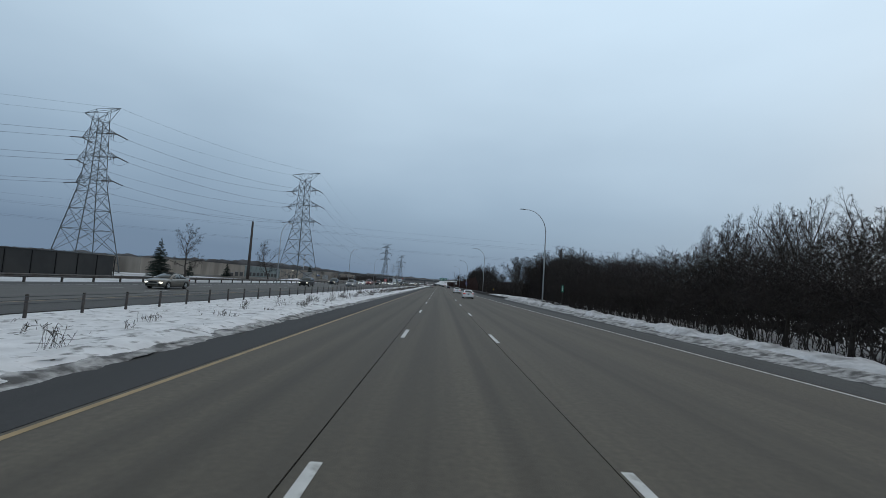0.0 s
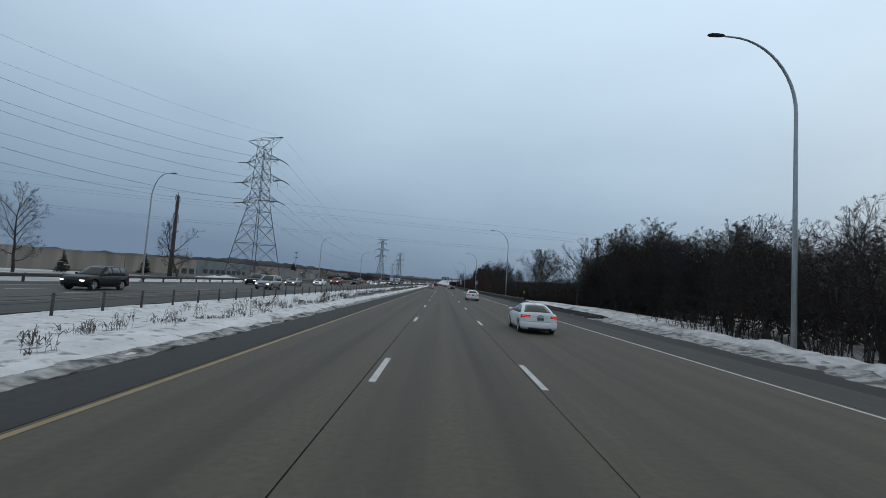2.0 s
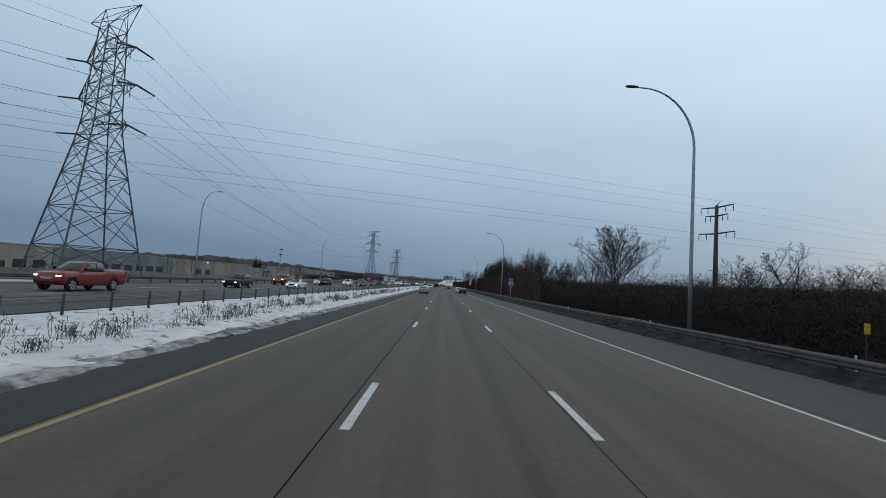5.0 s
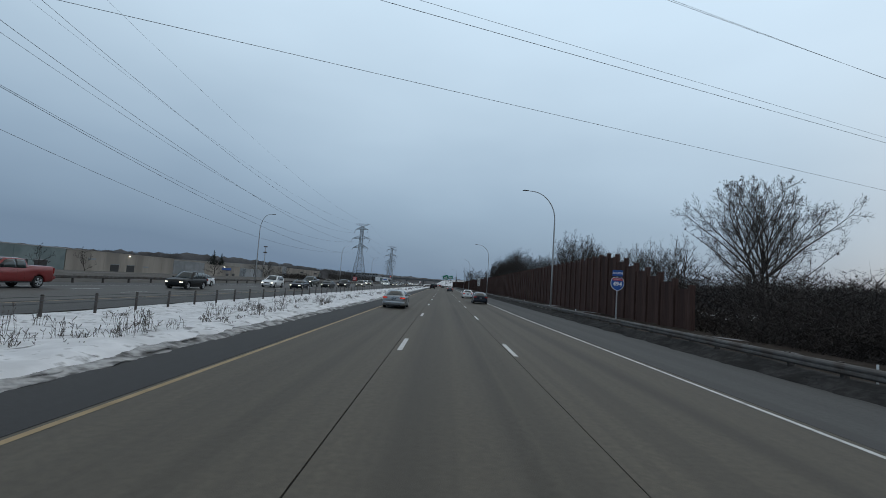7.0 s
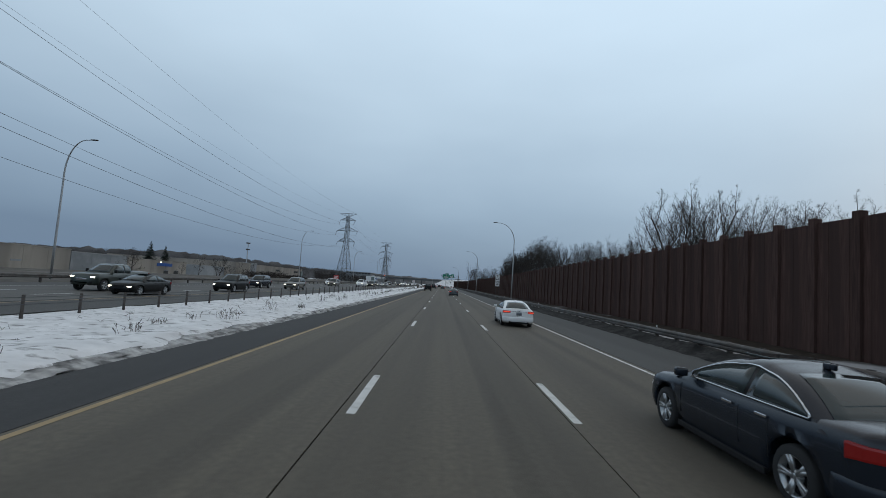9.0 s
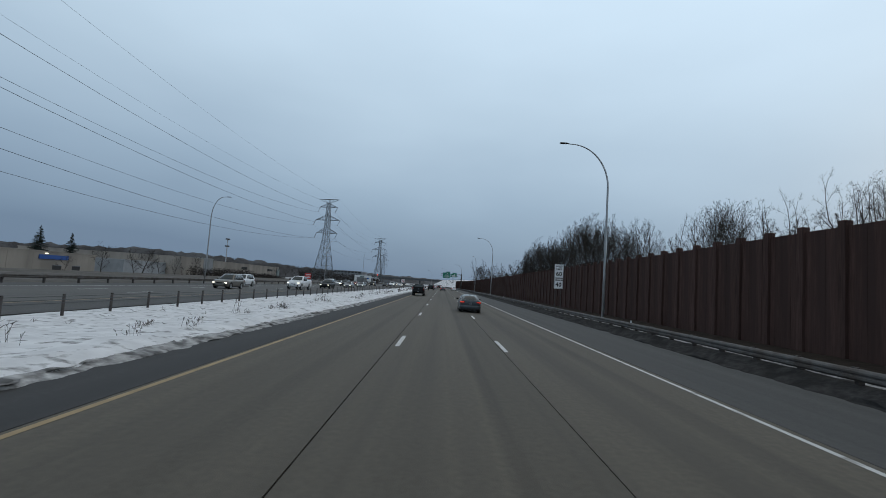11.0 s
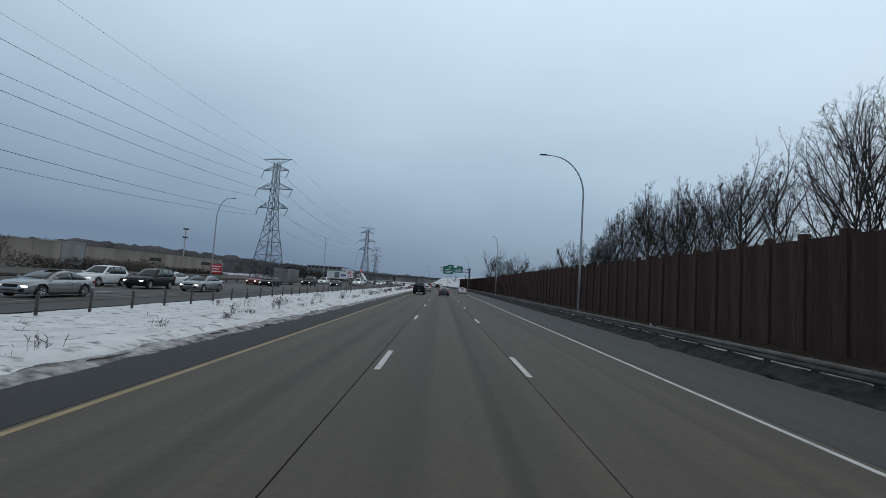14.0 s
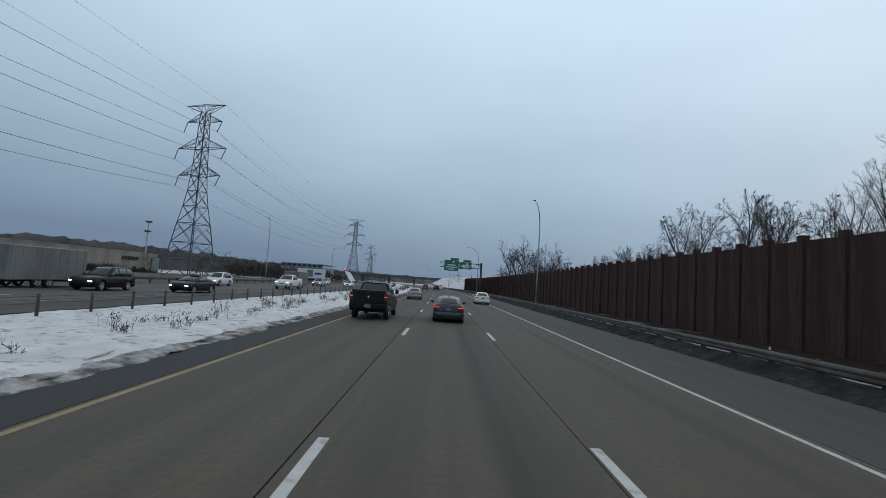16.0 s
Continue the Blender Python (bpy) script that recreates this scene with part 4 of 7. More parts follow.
rnd = random.Random(7)


def tree(kind, x, y, scale, n=None, label="", wide=1.0):
    tr, cr = KINDS[kind][(rnd.randrange(len(KINDS[kind])) if n is None else n) % len(KINDS[kind])]
    at = Matrix.Translation((x, y, ground_height(x, y) - 0.25)) @ pose(0, 0, 0, rnd.uniform(-3, 3), rnd.uniform(-3, 3), rnd.uniform(0, 360)) @ Matrix.Diagonal((scale * wide, scale * wide, scale * rnd.uniform(0.97, 1.04), 1))
    ob = thing("bare_tree", label or LABELS[kind], "tree", kind + " trees", at=at)
    shared("trunk", tr, ob)
    shared("crown", cr, ob)
    return ob


def wood_height(y):
    """Height of the wood's front on the right along the road."""
    return along([(-40, 9.5), (20, 9.5), (36, 10.4), (43, 8.6), (50, 8.4), (58, 9.4), (66, 9.0), (80, 9.4), (88, 10.6), (94, 10.4), (98, 9.4), (102, 10.8), (106, 10.4), (109, 8.6), (112, 9.3), (115, 10.8), (121, 12.4), (129, 12.9), (136, 12.5), (147, 11.8), (149, 9.2), (153, 8.6), (156, 5.4), (175, 4.6), (215, 4.6)], y)


def sized(kind, x, y, top, wide=1.0, label=""):
    """A tree whose crown ends at a height over the road."""
    tree(kind, x, y, (top - ground_height(x, y)) / {"oak": 11.5, "tall": 15.5, "clump": 15.5, "cottonwood": 17.5, "far": 12.5, "sapling": 8.0}[kind], None, label, wide)


# front of the wood: broad oaks, with slender trees behind the lower stretch
y = 14.0
while y < 138:
    x = rnd.uniform(23.0, 28.5) if y < 92 or y > 130 else rnd.uniform(26.0, 29.0)
    sized("oak", x, y, 2.1 + (wood_height(y) - 2.1) * (x / 27) * rnd.uniform(0.92, 1.04), 1.08 if y > 84 else 0.92)
    y += rnd.uniform(3.6, 5.4) if y < 84 else rnd.uniform(2.7, 3.9)
for x, y, k in ((33, 108, 1.2), (35, 118, 0.95), (33, 127, 1.2), (36, 132, 1.26), (30, 133, 1.08), (31, 123, 1.12), (30.5, 112, 0.95), (32, 96, 1.12)):
    sized("oak", x, y, 2.1 + (wood_height(y) - 2.1) * k, 1.1)
for x, y, top in ((33, 28, 12.6), (35, 34, 13.4), (32, 38, 12.8), (36, 42, 13.6), (34, 47, 13.2), (37, 50, 14.2), (34, 52, 13.6), (36, 56, 14.2), (35, 60, 13.2), (38, 54, 14.4), (33, 23, 12.0), (38, 31, 13.6), (31, 18, 11.8)):
    sized("clump" if y % 2 else "tall", x, y, top, 0.9)
for i in range(22):
    y = rnd.uniform(10, 146)
    sized("sapling", rnd.uniform(20.5, 24) if not 92 < y < 133 else rnd.uniform(25.5, 28), y, wood_height(y) * rnd.uniform(0.5, 0.75), 0.9)
# the wood's deep far corner, with one small round tree before it
for x, y, top in ((29.8, 155.5, 10.6), (35.5, 141, 14.6), (40.5, 148, 15.2), (42.5, 156.5, 16.6), (48, 164, 15.6), (52, 170, 13.5), (43, 148, 16.6), (47.5, 155, 17.0), (43, 188, 10.6), (46, 206, 9.6)):
    sized("oak", x, y, top, 0.86 if top > 12 else 1.1)
tree("lone", 43.0, 248.5, 1.25, 0, "", 0.84)
for x, y, top in ((44, 272, 15.0), (50, 292, 18.0), (46, 306, 16.6)):
    sized("cottonwood", x, y, top)
for i in range(16):
    tree("far", rnd.uniform(66, 116), rnd.uniform(215, 300), rnd.uniform(0.75, 1.1))
for i in range(14):
    tree("sapling", rnd.uniform(25, 42), rnd.uniform(156, 230), rnd.uniform(0.6, 0.82))
for i in range(18):
    sized(rnd.choice(("sapling", "oak")), rnd.uniform(36, 62), rnd.uniform(158, 240), rnd.uniform(5.6, 7.8))


def wall_wood(y):
    """Height of the trees behind the timber wall."""
    return along([(236, 9.0), (262, 9.4), (270, 10.2), (278, 12.2), (284, 11.4), (287, 15.2), (299, 15.4), (301, 9.6), (306, 10.4), (318, 12.2), (340, 13.2), (346, 11.6), (353, 9.8), (359, 12.8), (365, 14.0), (370, 12.2), (374, 14.6), (382, 16.4), (398, 17.4), (404, 16.2), (411, 16.8), (417, 14.8), (430, 17.4), (445, 16.2), (449, 14.8), (452, 10.6), (460, 9.6), (466, 11.8), (473, 12.8), (480, 9.8), (520, 8.2)], y)


y = 243.0
while y < 520:
    x = rnd.uniform(28.0, 35.5)
    top = 2.1 + (wall_wood(y) - 2.1) * x / 26 * (rnd.uniform(0.88, 0.99) if y < 452 else rnd.uniform(0.98, 1.06))
    kind = "oak" if top < 11.2 or y > 453 else ("clump" if rnd.random() < 0.6 else "tall")
    sized(kind, x, y + 36 * (x / 26 - 1), top, 0.85)
    y += rnd.uniform(3.0, 4.4) if y < 384 else (rnd.uniform(2.0, 3.0) if y < 452 else rnd.uniform(2.6, 4.0))
for x, y, top in ((31, 296, 17.6), (33, 306, 18.4), (36, 404, 21.4), (38, 400, 22.0), (34, 439, 19.4), (31.5, 441, 19.6)):
    sized("cottonwood", x, y, top, 0.9)
for i in range(20):
    y = rnd.uniform(520, 700)
    tree("far", rnd.uniform(22, 50) + bend(y), y, rnd.uniform(0.7, 0.95))
sized("clump", 31.5, 453, 17.6, 0.95)
for x, y, top in ((23, 559, 15.0), (26, 577, 15.5), (33, 570, 16.2), (36, 582, 15.4), (28, 540, 10.5), (25, 528, 9.5)):
    sized("oak", x, y, top, 1.15)
for x, y, k, n in ((22, 566, 1.12, 0), (33, 573, 1.1, 1), (25, 552, 0.72, 1), (24, 600, 0.75, 0)):
    tree("cottonwood", x, y, k, n)


def brush_patch(seed, x0, x1, y0, y1, count, h_of):
    """Crowded thin stems with side twigs, as one uncountable mass."""
    rng = np.random.default_rng(seed)
    stems, twigs = [], []
    xs, ys = rng.uniform(x0, x1, count), rng.uniform(y0, y1, count)
    for x, y in zip(xs, ys):
        if 95 < y < 131 and x < 24.5 and rng.random() < 0.93:
            continue
        h = h_of(x, y) * rng.uniform(0.4, 1.0) * (1 + 0.25 * noise.noise(Vector((x * 0.15, y * 0.15, 3))))
        p = np.array([x, y, ground_height(x, y) - 0.1])
        lean = rng.normal(0, 0.2, 2)
        n = 3
        r = 0.014 + 0.005 * h
        for i in range(n):
            q = p + np.array([lean[0] * h / n, lean[1] * h / n, h / n]) + rng.normal(0, 0.1, 3)
            stems.append((*p, *q, r * (1 - i / n) + 0.005, r * (1 - (i + 1) / n) + 0.005))
            for _ in range(4 if i else 2):
                b = p + (q - p) * rng.random()
                e = b + np.array([*rng.normal(0, 0.42, 2), abs(rng.normal(0.4, 0.3))]) * (0.55 + 0.14 * h)
                twigs.append((*b, *e, 0.018, 0))
            p = q
            lean = lean + rng.normal(0, 0.12, 2)
    return merged([sticks(stems, 3), spikes(twigs)])


def thicket(seed, x0, x1, y0, y1, count, floor_z, top_of, r, front=None, fade=1.5):
    """A mass of interlaced twigs above the stems, with an uneven top."""
    rng = np.random.default_rng(seed)
    rows = []
    xs, ys, us = rng.uniform(x0, x1, count), rng.uniform(y0, y1, count), rng.random(count)
    ln, dirs = rng.uniform(0.4, 1.15, count), rng.normal(0, 1, (count, 3))
    dirs[:, 2] = np.abs(dirs[:, 2]) * 0.9 + 0.15
    dirs /= np.linalg.norm(dirs, axis=1, keepdims=True)
    for i in range(count):
        x, y = xs[i], ys[i]
        wave = noise.noise(Vector((x * 0.22, y * 0.22, seed)))
        if front and x < front(y) + 3.0 * noise.noise(Vector((y * 0.22, 1, seed))):
            continue
        top = top_of(x, y) * min(1.0, 0.88 + 0.3 * wave + 0.3 * noise.noise(Vector((x * 0.07, y * 0.07, seed + 2))))
        top = max(top, 0.74 * top_of(x, y))
        low = floor_z * (1 + 0.6 * noise.noise(Vector((x * 0.3, y * 0.3, seed + 5))))
        z = low + (top - low) * us[i] ** fade
        if z < low or top < low:
            continue
        p = np.array([x, y, ground_height(x, y) + z])
        rows.append((*p, *(p + dirs[i] * ln[i]), r * (1 - 0.5 * us[i]), 0))
    return slivers(rows, seed)


def wood_front(y):
    return along([(-30, 19.5), (88, 20), (96, 24.5), (132, 25.0), (140, 25.0), (144, 29), (150, 34)], y)


patches = [
    thicket(20, 19, 36, 221, 266, 22000, 0.1, lambda x, y: 5.4 + 0.05 * (x - 19), 0.045),
    thicket(17, 33, 52, 139, 172, 42000, 0.2, lambda x, y: along([(138, 12.0), (158, 12.6), (166, 10.6), (172, 7.0)], y), 0.055, lambda y: along([(138, 33), (150, 36), (156, 38.5), (172, 47)], y), 0.8),
    brush_patch(1, 16.8, 21, 4, 95, 300, lambda x, y: 2.2),
    brush_patch(2, 20, 28, 4, 148, 750, lambda x, y: 3.6 + 0.3 * (x - 20)),
    brush_patch(3, 27, 44, 4, 148, 300, lambda x, y: wood_height(y) * 0.7),
    brush_patch(4, 21, 40, 150, 222, 700, lambda x, y: 4.0 + 0.05 * (x - 18)),
    brush_patch(5, 40, 70, 145, 250, 400, lambda x, y: 4.8),
    brush_patch(6, 21, 34, 250, 446, 160, lambda x, y: 5.0),
    thicket(7, 18, 30, 4, 104, 95000, 2.3, lambda x, y: wood_height(y) * 0.86, 0.025, wood_front, 1.1),
    thicket(12, 24, 32, 96, 144, 80000, 2.2, lambda x, y: wood_height(min(y, 138)) * 0.86, 0.031, wood_front, 0.85),
    thicket(14, 31, 42, 96, 148, 26000, 0.9, lambda x, y: wood_height(min(y, 140)) * 1.0, 0.05, None, 0.8),
    thicket(8, 29, 42, 4, 100, 24000, 0.4, lambda x, y: wood_height(y) * 0.92, 0.085),
    thicket(9, 17, 31, 150, 218, 60000, 0.2, lambda x, y: 4.6, 0.026, lambda y: along([(148, 19.5), (176, 18.5), (184, 22), (196, 22), (204, 18), (235, 17)], y)),
    thicket(10, 30, 46, 150, 250, 50000, 0.1, lambda x, y: 6.6 + 0.06 * (x - 30), 0.028),
    thicket(16, 21, 34, 150, 219, 12000, 0.1, lambda x, y: 3.4, 0.075),
    thicket(15, 24, 37, 250, 520, 26000, 2.0, lambda x, y: 7.4 + 0.2 * (x - 24), 0.045),
    thicket(13, 18.6, 25, 500, 640, 14000, 2.0, lambda x, y: along([(500, 6.0), (515, 7.6), (580, 7.4), (640, 5.8)], y), 0.05),
    thicket(11, 46, 70, 140, 260, 9000, 0.1, lambda x, y: 5.0, 0.06),
]
patches.append(thicket(18, -109, -101, 486, 592, 9000, 0.0, lambda x, y: along([(486, 4.2), (500, 3.6), (530, 4.4), (552, 3.0), (575, 2.2), (592, 1.4)], y) * (1 + 0.4 * noise.noise(Vector((y * 0.12, 4, 4)))), 0.10, None, 1.0))
patches.append(thicket(19, -125, -66, 688, 700, 7000, 0.0, lambda x, y: 6.6 + 2.0 * noise.noise(Vector((x * 0.11, y * 0.1, 3))), 0.2, None, 0.9))
far_rng = np.random.default_rng(31)
far_rows = []
for _ in range(30000):
    # wooded bank beyond the oncoming lanes, past the last factory
    y = far_rng.uniform(600, 1000)
    x = bend(y) - 40 - abs(far_rng.normal(0, 22))
    if y > 668 and bend(y) - x < 78 or y < 640 and x > -73:
        continue
    top = (2.6 + 0.10 * (bend(y) - 40 - x)) * (1 + 0.5 * noise.noise(Vector((x * 0.09, y * 0.05, 8))))
    p = np.array([x, y, -1.0 + (top + 1.0) * far_rng.random()])
    d = far_rng.normal(0, 1, 3)
    d[2] = abs(d[2]) + 0.3
    far_rows.append((*p, *(p + d / np.linalg.norm(d) * far_rng.uniform(0.9, 2.0)), 0.11, 0))
patches.append(slivers(far_rows))
brush = new("undergrowth", tri_mesh("undergrowth", *merged(patches), BRUSH))
tagged(brush, "dense dark leafless undergrowth filling the wood's edge", "undergrowth", kind="stuff")


# dry weeds in the median snow
def weed_patches():
    rng = np.random.default_rng(21)
    segs = []
    y = -20.0
    while y < 640:
        rich = along([(-20, 0.5), (20, 0.5), (60, 1.2), (100, 2.0), (175, 2.0), (225, 0.7), (240, 0.3), (330, 0.35), (370, 0.3), (430, 0.45), (450, 0.9), (640, 1.2)], y)
        clump = max(0.12, 0.65 + 0.8 * noise.noise(Vector((y * 0.16, 2, 7))))
        for _ in range(rng.poisson(2.6 * rich * clump)):
            x = -8.5 - abs(rng.normal(0, 1.6))
            if x < -14:
                continue
            yy = y + rng.uniform(0, 1.2)
            h = rng.uniform(0.2, 0.75) * (1.2 if rng.random() < 0.15 else 0.9)
            for _ in range(int(rng.integers(6, 18))):
                a = rng.normal(0, 0.12, 2)
                b = np.array([x + rng.normal(0, 0.13) + bend(yy), yy + rng.normal(0, 0.2), 0.03])
                e = b + np.array([a[0] * h, a[1] * h, h * rng.uniform(0.5, 1)])
                segs.append((*b, *e, 0.006, 0.0035))
                for _ in range(2):
                    m = b + (e - b) * rng.uniform(0.45, 1)
                    segs.append((*m, *(m + np.array([*rng.normal(0, 0.05, 2), rng.uniform(0.04, 0.14)])), 0.005, 0.010))
        for _ in range(rng.poisson(1.2)):
            x, yy = rng.uniform(-13.8, -8.2), y + rng.uniform(0, 1.1)
            for _ in range(3):
                b = np.array([x + bend(yy), yy, 0.09]) + rng.normal(0, 0.06, 3) * [1, 1, 0.3]
                segs.append((*b, *(b + np.array([*rng.normal(0, 0.12, 2), abs(rng.normal(0.05, 0.06))])), 0.007, 0.004))
        y += 1.1
    return segs


weeds = new("median_weeds", tri_mesh("median_weeds", *sticks(weed_patches(), 3), WEED))
tagged(weeds, "dry brown weed stalks sticking out of the median snow", "weeds", kind="stuff")


# ---- spruces and trees on the far side ----
def spruce_mesh(seed, h):
    rng = np.random.default_rng(seed)
    segs = []
    z = 0.5
    while z < h:
        reach = (h - z) * 0.36 + 0.12
        for _ in range(int(5 + 9 * (1 - z / h))):
            t = rng.uniform(0, 2 * math.pi)
            r = reach * rng.uniform(0.65, 1.08)
            p = np.array([0, 0, z + rng.uniform(-0.1, 0.25)])
            e = p + np.array([math.cos(t) * r, math.sin(t) * r, -0.18 * r + 0.1])
            segs.append((*p, *e, 0.05, 0.02))
            for u in np.linspace(0.25, 1.0, 5):
                m = p + (e - p) * u
                for s in (-1, 1):
                    tip = m + np.array([math.cos(t + s * 1.0), math.sin(t + s * 1.0), rng.uniform(-0.45, 0.05)]) * r * 0.3 * (1.15 - u * 0.6)
                    segs.append((*m, *tip, 0.09, 0.02))
        z += 0.3
    return sticks(segs, 3)


def spruce(x, y, h, seed):
    ob = thing("spruce", "dark green spruce beside the factory yard", "tree", "spruces", at=Matrix.Translation((x, y, ground_height(x, y) - 0.1)))
    part("trunk", tube(bmesh.new(), [(0, 0, 0), (0, 0, h * 0.95)], [0.16, 0.03], 7), BARK, ob, smooth=True)
    shared("crown", tri_mesh("crown", *spruce_mesh(seed, h), NEEDLE), ob)


spruce(-78.4, 128.3, 10.6, 1)
spruce(-88, 190, 6.2, 2)
spruce(-86, 158, 4.8, 4)
spruce(-122, 430, 13.2, 7)
spruce(-126, 447, 12.6, 8)
spruce(-215, 640, 11, 5)
spruce(-220, 655, 9, 6)
for x, y, h in ((-73, 132, 14.5), (-57, 153, 13.6)):
    sized("oak", x, y, h, 0.85, "bare grey-brown tree with a fine rounded crown before the factory")
for x, y, h in ((-99, 385, 7.5), (-100, 445, 8.5)):
    sized("oak", x, y, h, 1.1, "low spreading bare tree before the factory wall")
for x, y, h in ((-100, 300, 8.2), (-98, 312, 7.5), (-99, 462, 8.5), (-96, 448, 7), (-97, 410, 5.5), (-97.5, 423, 9.8), (-96, 435, 9.4), (-98, 474, 9.5)):
    tree("far", x, y, h / 12.5, label="bare grey-brown tree before the factory wall", wide=0.9)
for i in range(16):
    tree("sapling", rnd.uniform(-104, -94), rnd.uniform(440, 560), rnd.uniform(0.35, 0.6), label="leafless shrub before the factory wall")
for i in range(28):
    y = rnd.uniform(560, 900)
    tree("far", -75 - rnd.uniform(0, 60) + bend(y), y, rnd.uniform(0.55, 0.9), label="bare tree beyond the oncoming lanes")


# ---- far wooded hills ----
def hill(name, label, pts, depth, seed, step=6.0, fringe=2.2):
    """A wooded ridge along a line of (x, y, height), its skyline broken by bare crowns."""
    rng = np.random.default_rng(seed)
    tops, verts, tris, twigs = [], [], [], []
    for (x0, y0, h0), (x1, y1, h1) in zip(pts, pts[1:]):
        n = max(2, int(math.hypot(x1 - x0, y1 - y0) / step))
        for i in range(n):
            u = i / n
            tops.append((x0 + (x1 - x0) * u, y0 + (y1 - y0) * u, h0 + (h1 - h0) * u))
    for i, (x, y, h) in enumerate(tops):
        d = Vector((x, y, 0)).normalized() * depth
        j = rng.uniform(-0.25, 0.3) * fringe + 0.2 * h * noise.noise(Vector((i * 0.21, seed, 2))) + 0.16 * h * noise.noise(Vector((i * 0.8, seed, 5)))
        verts += [(x - d.x, y - d.y, -4), (x - d.x * 0.5, y - d.y * 0.5, h * 0.62 + rng.uniform(-0.4, 0.4) * fringe), (x, y, h + j), (x + d.x, y + d.y, -4)]
        for _ in range(36):
            v = rng.uniform(-step, step)
            k = rng.uniform(0, 0.6)
            p = np.array([x - d.x * k + v, y - d.y * k + rng.uniform(-step, step), h * (1 - 0.6 * k) - fringe * 0.4])
            twigs.append((*p, *(p + np.array([*rng.normal(0, 0.4, 2), rng.uniform(0.4, 1.3)]) * fringe), 0.085 * fringe, 0))
        if i:
            for k in range(3):
                a = 4 * (i - 1) + k
                tris += [(a, a + 1, a + 5), (a, a + 5, a + 4)]
    ob = new(name, tri_mesh(name, *merged([(np.array(verts, float), np.array(tris)), spikes(twigs)]), HILL))
    return tagged(ob, label, "hill", kind="structure")


hill("backdrop_hill_west", "far wooded hill beyond the factories", [(-900, 250, 8), (-700, 420, 10), (-437, 760, 16), (-334, 810, 20.5), (-265, 850, 18.5), (-228, 900, 15.5), (-195, 950, 14), (-150, 1150, 12), (-120, 1400, 11)], 26, 4, 4.0)
hill("backdrop_woods_north", "far dark woods on the horizon ahead", [(-300, 1900, 26), (-150, 2100, 24), (0, 2200, 23), (160, 2150, 26), (420, 1900, 30), (800, 1500, 28)], 80, 5, 12)
hill("backdrop_woods_east", "wooded skyline beyond the road's right side", [(120, -160, 8), (115, 60, 8), (115, 140, 7.5), (120, 200, 7), (110, 320, 8), (90, 480, 9), (75, 700, 10), (60, 950, 12), (70, 1300, 14)], 12, 6, 2.5, 2.6)


# ---- factory buildings beyond the oncoming lanes ----
def warehouse(y0, y1, top, mat, label, openings=(), depth=70, x=-112.0, lamp=False):
    ob = thing("warehouse", label, "building", "factory buildings")
    z0 = -2.6
    part("wall", block(x - depth, x, y0, y1, z0, top), mat, ob)
    part("roof", block(x - depth - 0.15, x + 0.15, y0 - 0.1, y1 + 0.1, top, top + 0.28), ROOF_GRAVEL if mat is not BEIGE else BEIGE, ob, "parapet coping")
    n = int((y1 - y0) / 7.5)
    for k in range(1, n):
        y = y0 + (y1 - y0) * k / n
        part("wall_panel_joint", block(x, x + 0.04, y - 0.02, y + 0.02, z0, top), mat, ob)
    for a, b, lo, hi, kind in openings:
        w = part(kind, block(x - 0.05, x + 0.06, a, b, lo, hi), DARK_OPENING if kind != "canopy" else GREY_WALL, ob, "dark dock opening" if kind == "dock_door" else "")
        part("frame", block(x + 0.06, x + 0.12, a - 0.15, b + 0.15, hi, hi + 0.2), GREY_WALL, w)
    if lamp:
        part("wall_lamp", block(x + 0.05, x + 0.35, (y0 + y1) / 2, (y0 + y1) / 2 + 0.5, top - 0.6, top - 0.3), HEAD_LIT, ob, "lit wall lamp")
    return ob


warehouse(108, 172, 3.9, BEIGE, "pale beige low factory building behind trees", [(120, 124, -1.5, 1.2, "window"), (127, 131, -1.5, 1.2, "window")], x=-120)
warehouse(172.3, 216, 4.35, BEIGE, "long low beige precast factory building", [(188, 190, -1.8, 0.8, "doorway")])
warehouse(216.3, 264, 4.9, BEIGE, "long low beige precast factory building", [(246, 250, -1.8, 0.6, "window"), (252, 256, -1.8, 1.2, "dock_door"), (258, 262, -1.8, 1.2, "dock_door")])
warehouse(264.3, 322, 5.1, TEAL_WALL, "low grey-green glazed office building", [(270 + 6 * k, 274 + 6 * k, -0.6, 1.4, "window") for k in range(8)])
warehouse(322.3, 377, 5.0, BEIGE, "long low beige factory building with dark dock doors", [(341, 345, -1.8, 1.3, "dock_door"), (349, 353, -1.8, 1.3, "dock_door"), (331, 334, 2.4, 2.8, "canopy"), (358, 361, 0.8, 1.1, "canopy")], lamp=True)
warehouse(377.3, 402, 4.4, GREY_WALL, "grey office building with a dark canopy", [(382, 399, -0.4, 0.5, "canopy"), (384, 390, -1.8, -0.6, "window"), (392, 398, -1.8, -0.6, "window")])
ob = warehouse(402.3, 440, 3.9, BEIGE, "low beige factory building with a dark blue sign", [(424, 427, -1.8, 0.2, "window"), (431, 434, -1.8, 0.2, "window")], lamp=True)
part("sign_bars", block(-111.9, -111.7, 419, 429, 1.9, 3.1), SIGN_BLUE, ob, "dark blue lettering shown as bars")
warehouse(462, 488, 3.4, GREY_WALL, "grey low factory wing behind shrubs", x=-118)
warehouse(488.3, 507, 6.5, BEIGE, "tall beige precast factory building", [])
warehouse(507.2, 516, 6.9, GREY_WALL, "pale grey stair block of the factory", [])
